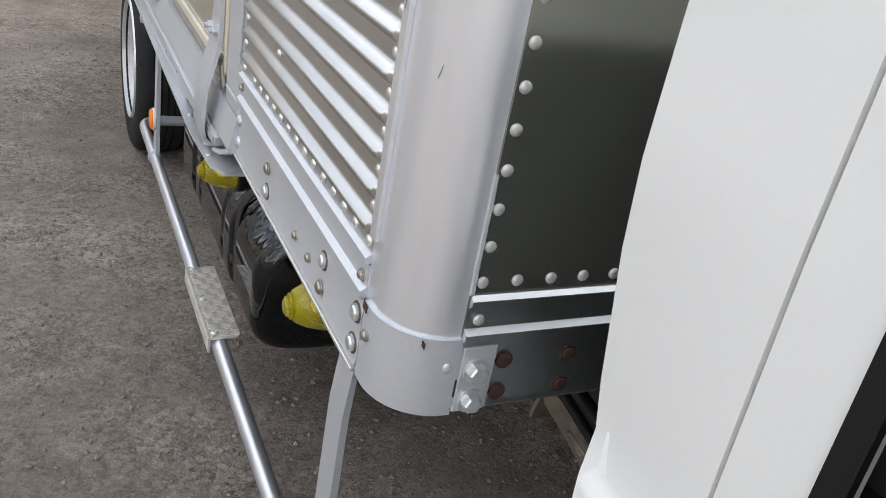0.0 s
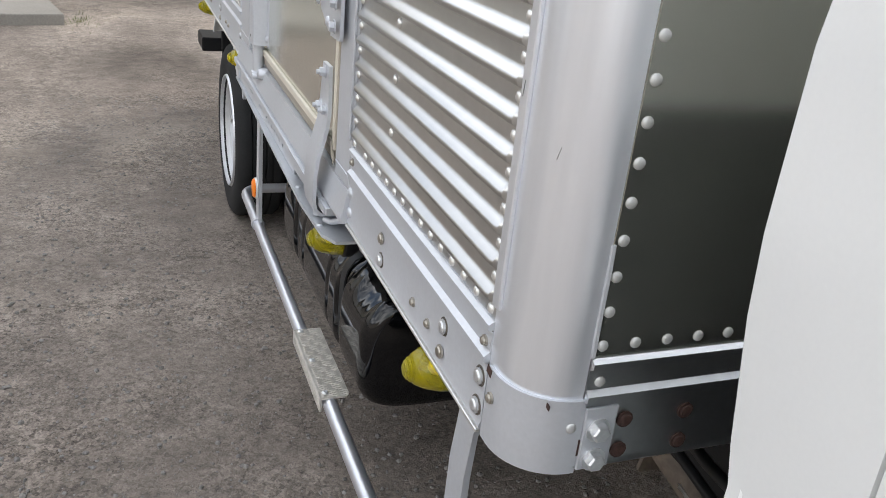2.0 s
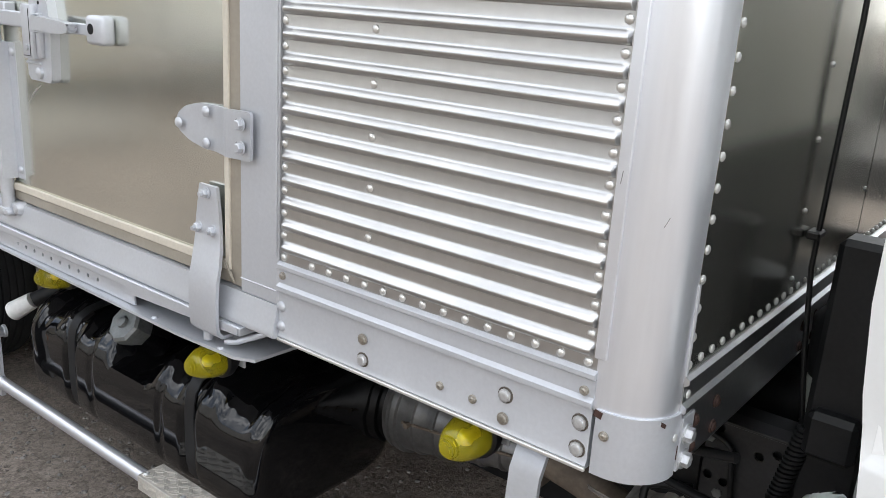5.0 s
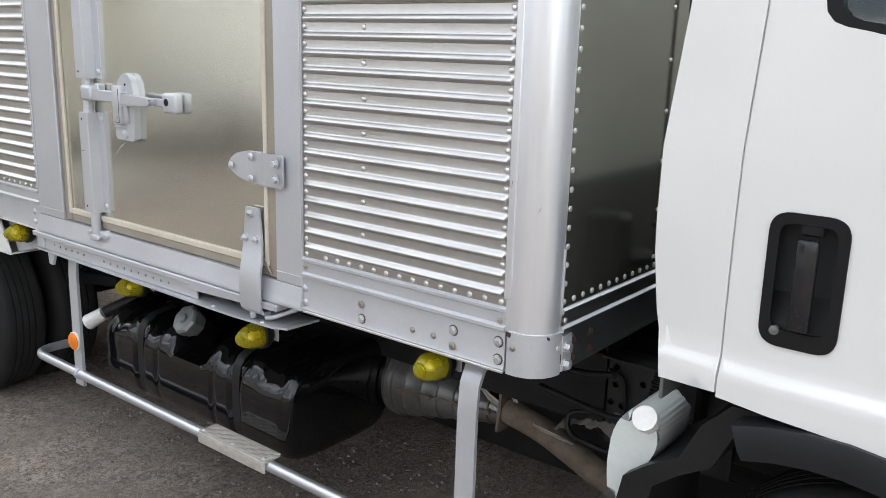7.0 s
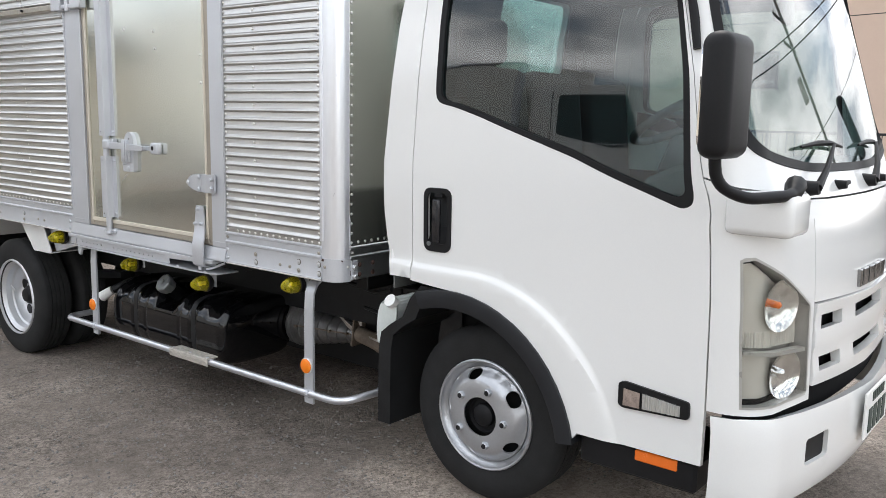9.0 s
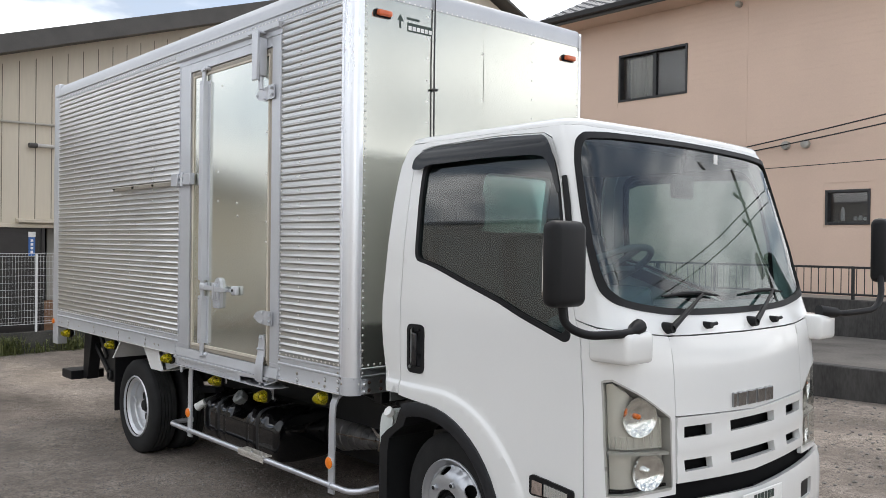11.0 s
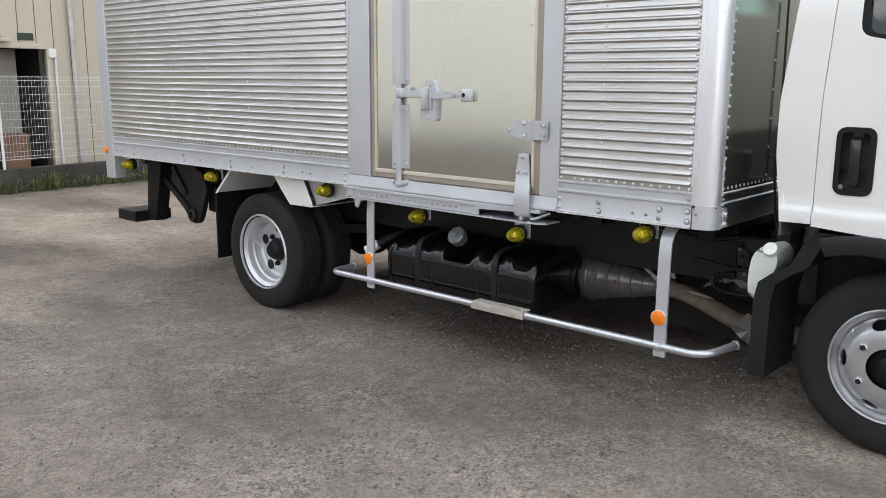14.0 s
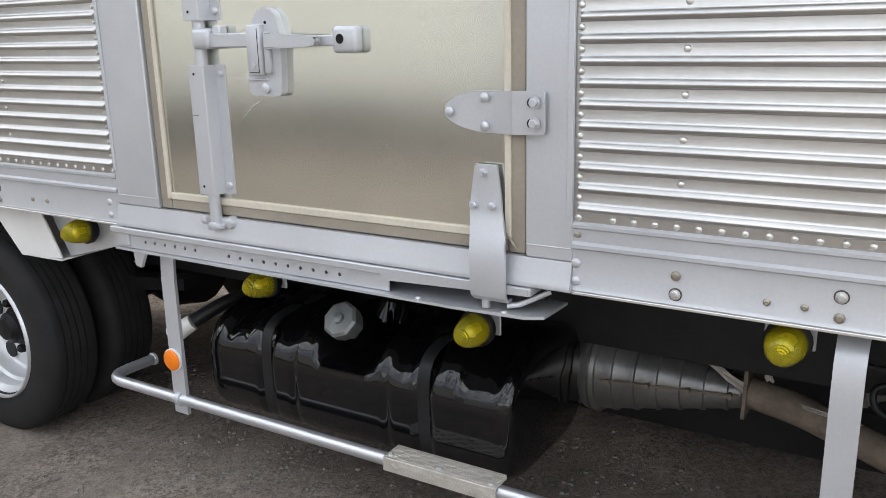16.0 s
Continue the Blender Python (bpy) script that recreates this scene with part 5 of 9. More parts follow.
    for x in (0.02, BW - 0.02):
        bm = bmesh.new()
        sx = 1 if x < 1 else -1
        cx = 0.075 if x < 1 else BW - 0.075
        rings = []
        n = 8
        for j in range(6):
            b = j * math.pi / 2 / 5
            rr, zz = 0.02 + 0.06 * math.cos(b), 2.96 + 0.062 * math.sin(b)
            rings.append([bm.verts.new((cx - sx * rr * math.cos(a * math.pi / 2 / n), 0.075 - rr * math.sin(a * math.pi / 2 / n), zz)) for a in range(n + 1)])
        low = [bm.verts.new((v.co.x, v.co.y, 2.88)) for v in rings[0]]
        rings.insert(0, low)
        for a, b in zip(rings, rings[1:]):
            for k in range(n):
                bm.faces.new((a[k], a[k + 1], b[k + 1], b[k]))
        mid = bm.verts.new((cx, 0.075, 3.022))
        for k in range(n):
            bm.faces.new((rings[-1][k], rings[-1][k + 1], mid))
        part("corner_cap", bm, "toprail", lorry, "", 50)
    # marker lamps, maker's mark, cable
    for x in (0.183, 1.700):
        bm = bmesh.new()
        prism(bm, round_poly([(x - 0.055, 2.792), (x + 0.055, 2.792), (x + 0.055, 2.832), (x - 0.055, 2.832)], 0.012), "y", -0.008, 0.0)
        ml = part("marker_lamp", bm, "rubber", lorry, "orange marker lamp")
        part("lens", bx(bmesh.new(), x - 0.045, x + 0.045, -0.036, -0.006, 2.797, 2.827, 0.008, 2), "redamber", ml, "orange-red lens", 40)
    bm = bmesh.new()
    bx(bm, 0.355, 0.535, -0.0015, 0.0, 2.752, 2.800)
    mk = part("maker_mark", bm, "ink", lorry, "black maker's label with pale bars")
    bm = bmesh.new()
    for i in range(6):
        bx(bm, 0.362 + i * 0.029, 0.384 + i * 0.029, -0.003, -0.001, 2.760, 2.783)
    part("label_bars", bm, "plate", mk)
    bm = bmesh.new()
    prism(bm, [(0.300, 2.76), (0.312, 2.76), (0.312, 2.80), (0.330, 2.80), (0.306, 2.835), (0.285, 2.80), (0.300, 2.80)], "y", -0.0015, 0)
    part("label_arrow", bm, "ink", mk)
    part("label_strip", bx(bmesh.new(), 0.352, 0.44, -0.0015, 0.0, 2.815, 2.828), "ink", mk)
    bm = bmesh.new()
    tube(bm, [(0.545, -0.012, 3.0), (0.54, -0.014, 2.6), (0.545, -0.013, 2.0), (0.55, -0.02, 1.4), (0.545, -0.016, 1.0), (0.55, -0.03, 0.85), (0.52, -0.06, 0.70), (0.58, -0.10, 0.6), (0.7, -0.05, 0.58)], 0.0048, 7)
    cb = part("front_cable", bm, "cable", lorry, "black cable clipped down the front sheet", 60)
    for z in (2.45, 1.75, 1.05):
        part("cable_clip", bx(bmesh.new(), 0.525, 0.565, -0.024, -0.001, z, z + 0.014, 0.003), "cable", cb)


build_front_wall()


# ---------------------------------------------------------------- side door of the cargo body
def build_side_door():
    # frame
    for y0, y1 in ((0.7005, 0.800), (1.872, 2.0345)):
        j = part("door_jamb", bx(bmesh.new(), -0.005, 0.05, y0, y1, 0.868, 2.800, 0.003), "silver", lorry, "silver-painted door jamb")
        ya = y0 if y0 < 1 else y1 - 0.012
        part("jamb_lip", bx(bmesh.new(), -0.009, -0.005, ya, ya + 0.012, 0.96, 2.80, 0.001), "silver", j)
    sp = [(0.05, 0.8075), (-0.012, 0.8075), (-0.0165, 0.8095), (-0.0175, 0.814), (-0.0155, 0.820), (-0.012, 0.836), (-0.007, 0.858), (-0.005, 0.8675), (0.05, 0.8675)]
    part("door_sill", along_y(bmesh.new(), sp, 0.7005, 2.0345), "silver", lorry, "silver rounded door sill", 40)
    hp = [(0.05, 2.8005), (-0.006, 2.8005), (-0.006, 2.83), (-0.030, 2.838), (-0.034, 2.868), (-0.006, 2.8715), (0.05, 2.8715)]
    part("door_header", along_y(bmesh.new(), hp, 0.690, 2.050), "silver", lorry, "silver drip rail over the door")
    part("door_lintel", bx(bmesh.new(), -0.003, 0.05, 0.8005, 1.8715, 2.742, 2.800, 0.002), "silver", lorry)
    # leaf with seals
    y0, y1, z0, z1 = 0.803, 1.869, 0.870, 2.740
    leaf = part("cargo_door", bx(bmesh.new(), 0.006, 0.046, y0 + 0.04, y1 - 0.04, z0 + 0.035, z1 - 0.03, 0.002), "alu_door", lorry, "brushed aluminium side door, shut, faintly dented")
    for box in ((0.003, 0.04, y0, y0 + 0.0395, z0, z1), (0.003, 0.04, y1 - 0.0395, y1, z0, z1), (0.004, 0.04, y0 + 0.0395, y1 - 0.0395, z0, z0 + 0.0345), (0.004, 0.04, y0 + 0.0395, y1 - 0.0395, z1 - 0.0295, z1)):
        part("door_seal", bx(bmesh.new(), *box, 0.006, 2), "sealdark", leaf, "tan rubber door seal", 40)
    for box in ((-0.002, 0.006, y0 + 0.031, y0 + 0.045, z0 + 0.028, z1 - 0.03), (-0.002, 0.006, y1 - 0.045, y1 - 0.031, z0 + 0.028, z1 - 0.03), (-0.0015, 0.006, y0 + 0.045, y1 - 0.045, z0 + 0.027, z0 + 0.045), (-0.0015, 0.006, y0 + 0.045, y1 - 0.045, z1 - 0.044, z1 - 0.03)):
        part("seal_lip", bx(bmesh.new(), *box, 0.002), "seal", leaf, "cream seal lip")
    for y, z in ((0.87, 1.60), (0.87, 1.72), (0.87, 2.0), (1.22, 1.76), (1.23, 1.84), (0.87, 2.25), (1.48, 1.86), (1.48, 2.05), (1.44, 2.6)):
        part("rivet", None, "", leaf, share=RIV, m=at(0.006, y, z))

    part("scratch", tube(bmesh.new(), [(0.0058, 1.492, 1.157), (0.0056, 1.512, 1.147), (0.0056, 1.530, 1.134), (0.0058, 1.546, 1.118)], [0.0006, 0.0016, 0.0014, 0.0005], 5), "rivet", leaf, "pale scratch", 50)
    # locking rod in its covers
    def cover(za, zb):
        ya, yb = 1.596, 1.698
        prof = [(0.006, ya), (0.004, ya), (0.004, 1.627), (-0.029, 1.631), (-0.031, 1.634), (-0.031, 1.680), (-0.029, 1.683), (0.004, 1.688), (0.004, yb), (0.006, yb)]
        c = part("rod_cover", prism(bmesh.new(), prof, "z", za, zb), "silver", leaf, "silver folded cover of the locking rod, chipped")
        for zz in (za + 0.020, zb - 0.020):
            part("bolt", None, "", c, share=PAINTED, m=at(0.004, 1.612, zz))
            hole = revolve(bmesh.new(), [(-0.0305, 0.0035), (-0.0318, 0.0035)], 8, "x", (0, 1.664, zz))
            part("bolt_hole", hole, "black", c)
        for zz in (za + 0.62 * (zb - za),):
            part("chip", bx(bmesh.new(), -0.0314, -0.0305, 1.660, 1.678, zz, zz + 0.002, 0.0002), "rustpipe", c, "small scrape")
    cover(0.928, 1.240)
    cover(1.343, 2.655)
    part("locking_rod", tube(bmesh.new(), [(-0.013, 1.652, 0.845), (-0.013, 1.652, 2.74)], 0.0150, 14), "silver", leaf, "", 40)
    for zc, s in ((0.858, 1), (2.735, -1)):
        bm = bmesh.new()
        for yy, ry in ((1.690, 0.013), (1.606, 0.016)):
            revolve(bm, [(0.004, ry), (-0.010, ry), (-0.020, ry * 0.75), (-0.023, ry * 0.3)], 14, "x", (0, yy, zc))
        bx(bm, -0.012, 0.004, 1.600, 1.692, zc - 0.010, zc + 0.010, 0.004, 2)
        kp = part("rod_keeper", bm, "silver", lorry, "silver cast rod keeper with round lobes", 40)
        bm = bmesh.new()
        bx(bm, -0.032, -0.002, 1.638, 1.668, zc - 0.022, zc + 0.000, 0.006, 2)
        bx(bm, -0.034, -0.010, 1.618, 1.642, zc - 0.016, zc - 0.003, 0.005, 2)
        part("rod_cam", bm, "silver", kp, "", 40)
    # clamp, handle, striker
    bm = bmesh.new()
    bx(bm, -0.034, 0.000, 1.604, 1.660, 1.277, 1.325, 0.010, 3)
    part("rod_clamp", bm, "silver", leaf, "silver cast clamp on the rod", 40)
    bm = bmesh.new()
    bx(bm, -0.026, -0.016, 1.480, 1.612, 1.280, 1.313, 0.003)
    bx(bm, -0.022, 0.004, 1.575, 1.602, 1.300, 1.330, 0.003)
    part("latch_arm", bm, "silver", leaf, "silver latch arm", 40)
    bm = bmesh.new()
    prism(bm, round_poly([(1.503, 1.172), (1.404, 1.171), (1.397, 1.295), (1.408, 1.346), (1.428, 1.367), (1.454, 1.367), (1.474, 1.348), (1.499, 1.295)], 0.010), "x", -0.014, 0.006, 0.003)
    lp = part("latch_plate", bm, "silver", leaf, "silver latch plate with a rounded top", 40)
    bm = bmesh.new()
    bx(bm, -0.031, -0.012, 1.444, 1.488, 1.218, 1.330, 0.005, 2)
    bx(bm, -0.024, -0.012, 1.424, 1.443, 1.222, 1.314, 0.004, 2)
    bx(bm, -0.018, -0.012, 1.440, 1.502, 1.206, 1.211, 0.001)
    part("lock_body", bm, "silver", lp, "", 40)
    bm = bmesh.new()
    revolve(bm, [(-0.030, 0.0075), (-0.034, 0.007), (-0.0345, 0.002)], 12, "x", (0, 1.466, 1.242))
    part("lock_cylinder", bm, "silver", lp, "", 40)
    bm = bmesh.new()
    revolve(bm, [(-0.012, 0.013), (-0.020, 0.012), (-0.023, 0.005)], 14, "x", (0, 1.449, 1.189))
    part("lock_knob", bm, "silver", lp, "", 40)
    bm = bmesh.new()
    bx(bm, -0.0318, -0.0308, 1.451, 1.4525, 1.224, 1.322)
    bx(bm, -0.0318, -0.0308, 1.4525, 1.480, 1.224, 1.2255)
    revolve(bm, [(-0.0138, 0.004), (-0.0148, 0.004)], 8, "x", (0, 1.440, 1.334))
    part("lock_slot", bm, "black", lp)
    bm = bmesh.new()
    prism(bm, round_poly([(1.420, 1.276), (1.420, 1.310), (1.30, 1.305), (1.274, 1.301), (1.274, 1.286), (1.30, 1.281)], 0.004), "x", -0.044, -0.024, 0.005)
    bx(bm, -0.022, -0.012, 1.236, 1.30, 1.282, 1.304, 0.002)
    part("handle_lever", bm, "silver", lp, "silver handle lever", 40)
    bm = bmesh.new()
    bx(bm, -0.024, 0.006, 1.183, 1.246, 1.266, 1.322, 0.009, 3)
    st = part("handle_catch", bm, "silver", leaf, "silver square handle catch", 40)
    bm = bmesh.new()
    revolve(bm, [(-0.0225, 0.0105), (-0.0247, 0.0105)], 14, "x", (0, 1.224, 1.296))
    part("catch_hole", bm, "black", st)

    # hinges
    def hinge(z):
        prof = round_poly([(0.984, z - 0.004), (0.980, z + 0.014), (0.955, z + 0.030), (0.920, z + 0.039), (0.830, z + 0.042), (0.754, z + 0.044), (0.754, z - 0.039), (0.830, z - 0.041), (0.900, z - 0.041), (0.945, z - 0.032), (0.976, z - 0.018)], 0.008)
        bm = sheet(prof, [], lambda u, v: (-0.002 - 0.014 * min(1.0, max(0.0, (0.872 - u) / 0.048)) - 0.003 * (u < 0.823), u, v), -0.006, 0.008)
        h = part("hinge", bm, "silver", lorry, "silver strap hinge", 30)
        for y, dz in ((0.968, -0.002), (0.888, 0.028), (0.888, -0.028)):
            part("bolt", None, "", h, share=PAINTED, m=at(-0.008, y, z + dz))
        for y, dz in ((0.772, 0.022), (0.772, -0.017)):
            part("bolt", None, "", h, share=HEXB, m=at(-0.025, y, z + dz))
            slot = revolve(bmesh.new(), [(-0.0245, 0.010), (-0.0256, 0.010)], 12, "x", (0, y + 0.0055, z + dz))
            part("slot", slot, "black", h)
    hinge(1.152)
    hinge(2.475)
    # bent strap that holds the step
    prof = [(1.048, -0.002, 0.886, 0.0245), (0.985, -0.003, 0.886, 0.034), (0.958, -0.004, 0.886, 0.036), (0.935, -0.008, 0.883, 0.038), (0.905, -0.018, 0.876, 0.040), (0.880, -0.026, 0.873, 0.040), (0.850, -0.030, 0.871, 0.040), (0.800, -0.031, 0.870, 0.040), (0.784, -0.028, 0.870, 0.040), (0.776, -0.020, 0.870, 0.039), (0.774, 0.004, 0.870, 0.036)]
    bm = bmesh.new()
    rings = []
    for i, (z, x, yc, w) in enumerate(prof):
        d = Vector((prof[min(i + 1, 10)][1] - prof[max(i - 1, 0)][1], 0, prof[min(i + 1, 10)][0] - prof[max(i - 1, 0)][0])).normalized()
        o = Vector((d.z, 0, -d.x)) * 0.007
        p = Vector((x, 0, z))
        rings.append([bm.verts.new(p + Vector((0, yc - w, 0))), bm.verts.new(p + Vector((0, yc + w, 0))), bm.verts.new(p + o + Vector((0, yc + w, 0))), bm.verts.new(p + o + Vector((0, yc - w, 0)))])
    for a, b in zip(rings, rings[1:]):
        for k in range(4):
            bm.faces.new((a[k], a[(k + 1) % 4], b[(k + 1) % 4], b[k]))
    bm.faces.new(rings[0]), bm.faces.new(rings[-1])
    s = part("door_strap", bm, "silver", lorry, "silver bent strap bolted to the door", 35)
    for y, z in ((0.889, 1.033), (0.912, 0.965), (0.870, 0.966)):
        part("bolt", None, "", s, share=HEXB, m=at(-0.010, y, z))
        part("stud", tube(bmesh.new(), [(-0.018, y, z), (-0.026, y, z)], 0.0045, 8), "silver", s, "", 40)
    bm = bmesh.new()
    tube(bm, [(-0.014, 0.885, 0.774), (-0.014, 0.885, 0.752)], 0.009, 10)
    tube(bm, [(-0.010, 0.838, 0.760), (-0.004, 0.815, 0.764), (0.012, 0.785, 0.778), (0.03, 0.76, 0.790)], 0.006, 8)
    part("strap_pin", bm, "silver", s, "", 40)
    # weld lines across the jambs, torn seal corner
    for y0, y1 in ((0.702, 0.799), (1.873, 2.033)):
        part("weld_line", bx(bmesh.new(), -0.0066, -0.004, y0, y1, 0.893, 0.8955, 0.0008), "silver", lorry)
    rnd = random.Random(8)
    bm = bmesh.new()
    for i in range(2):
        q = [Vector((-0.003 - 0.002 * (i % 2), 0.848 - 0.009 * j - 0.003 * i + rnd.uniform(-0.002, 0.002), 0.915 - 0.011 * j - 0.002 * i)) for j in range(4)]
        tube(bm, q, [0.0015, 0.002, 0.0018, 0.001], 5)
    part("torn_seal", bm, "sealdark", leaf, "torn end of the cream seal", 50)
    # upper hold-open bracket
    bm = bmesh.new()
    bx(bm, -0.058, -0.002, 0.858, 0.915, 2.575, 2.800, 0.006)
    bx(bm, -0.075, -0.058, 0.855, 0.918, 2.55, 2.83, 0.003)
    tube(bm, [(-0.03, 0.886, 2.50), (-0.03, 0.886, 2.58)], 0.016, 8)
    bx(bm, -0.072, -0.01, 0.86, 0.985, 2.825, 2.838, 0.002)
    part("hold_open_bracket", bm, "silver", lorry, "silver bracket over the upper hinge", 40)
    # door stay along the rear panel
    bm = bmesh.new()
    bx(bm, -0.036, -0.022, 2.05, 3.17, 1.983, 2.012, 0.003)
    ds = part("door_stay", bm, "boltsteel", lorry, "grey flat door stay along the side panel")
    for y in (3.15, 2.78, 2.41):
        bm = bmesh.new()
        tube(bm, [(0.0, y, 1.998), (-0.045, y, 1.998)], 0.007, 8)
        part("stay_pin", bm, "black", ds)
    bm = bmesh.new()
    bx(bm, -0.045, -0.005, 1.985, 2.085, 1.975, 2.062, 0.004)
    bx(bm, -0.040, -0.003, 1.800, 1.905, 1.980, 2.058, 0.004)
    tube(bm, [(-0.032, 1.935, 1.972), (-0.032, 1.935, 2.066)], 0.014, 10)
    bx(bm, -0.038, -0.026, 1.90, 1.99, 1.985, 2.005, 0.003)
    bx(bm, -0.038, -0.026, 1.90, 1.99, 2.030, 2.050, 0.003)
    part("stay_catch", bm, "silver", lorry, "silver stay catch", 40)


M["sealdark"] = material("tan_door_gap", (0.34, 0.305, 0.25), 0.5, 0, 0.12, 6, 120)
build_side_door()


def build_step_beam():
    """Perforated beam and shelf under the side door."""
    bm = bmesh.new()
    holes = []
    for i in range(6):
        holes.append((1.93 - i * 0.038, 0.772))
    for i in range(10):
        holes.append((1.62 - i * 0.039, 0.770))
    hp = [[(y + 0.0048 * math.cos(a * math.pi / 4), z + 0.0048 * math.sin(a * math.pi / 4)) for a in range(8)] for y, z in holes]
    bm = sheet([(1.13, 0.750), (2.05, 0.750), (2.05, 0.789), (1.13, 0.789)], hp, lambda u, v: (-0.014, u, v), -0.004, 0.03)
    b = part("step_beam", bm, "silver", lorry, "silver perforated beam under the door")
    part("top_flange", bx(bmesh.new(), -0.024, 0.03, 0.78, 2.060, 0.790, 0.8065, 0.002), "silver", b)
    part("flange_patch", prism(bmesh.new(), [(1.144, 0.778), (1.144, 0.8055), (0.785, 0.8055), (0.785, 0.792)], "x", -0.0260, -0.0245), "silver", b)
    bm = bmesh.new()
    prism(bm, [(0.10, 2.05), (-0.020, 2.05), (-0.030, 1.35), (-0.034, 0.96), (-0.026, 0.795), (-0.008, 0.757), (0.10, 0.752)], "z", 0.742, 0.748)
    part("bottom_flange", bm, "silver", b, "silver shelf plate with a clipped corner")
    for y in (1.05, 0.84):
        bm = bmesh.new()
        revolve(bm, [(0.748, 0.007), (0.752, 0.005)], 8, "z", (-0.020, y, 0))
        part("shelf_rivet", bm, "silver", b)
    part("beam_bracket", bx(bmesh.new(), -0.022, 0.02, 1.99, 2.03, 0.755, 0.797, 0.003), "silver", b)
    bm = bmesh.new()
    prism(bm, [(1.94, 0.742), (1.99, 0.742), (1.985, 0.70), (1.965, 0.695)], "x", -0.01, 0.0)
    part("small_flap", bm, "silver", b)


build_step_beam()


# ---------------------------------------------------------------- side lamps, guard rail
def side_lamp(y, z, d):
    """A lamp hung under the body's edge, d metres inboard."""
    bm = bmesh.new()
    prof = [(0.012, 0.036), (-0.002, 0.0375), (-0.022, 0.036), (-0.045, 0.030), (-0.060, 0.022), (-0.0615, 0.0185), (-0.066, 0.0180), (-0.0665, 0.0145), (-0.0705, 0.0140), (-0.071, 0.0105), (-0.0735, 0.0095), (-0.0745, 0.002)]
    revolve(bm, prof, 20, "x", (0.035 + d, y, z))
    base = bmesh.new()
    revolve(base, [(0.0, 0.030), (-0.02, 0.043), (-0.034, 0.043), (-0.038, 0.038)], 20, "x", (0.07 + d, y, z))
    lb = part("side_lamp", base, "black", lorry, "black-based side lamp with a yellow cone lens", 40)
    part("lens", bm, "yellow", lb, "translucent yellow cone lens", 40)
    bm = bmesh.new()
    revolve(bm, [(0.0, 0.034), (0.004, 0.020), (0.006, 0.006), (-0.018, 0.006), (-0.024, 0.009), (-0.032, 0.007), (-0.036, 0.002)], 16, "x", (0.035 + d, y, z))
    part("bulb", bm, "bulb", lb, "", 40)
    bm = bmesh.new()
    bx(bm, 0.066 + d, 0.072 + d, y - 0.045, y + 0.045, z - 0.02, 0.81, 0.002)
    part("bracket", bm, "silver", lb)


for _y, _z, _d in ((0.310, 0.752, 0.020), (0.950, 0.670, 0.020), (1.600, 0.678, 0.050), (2.292, 0.752, 0.022), (3.410, 0.740, 0.030), (4.480, 0.743, 0.030)):
    side_lamp(_y, _z, _d)


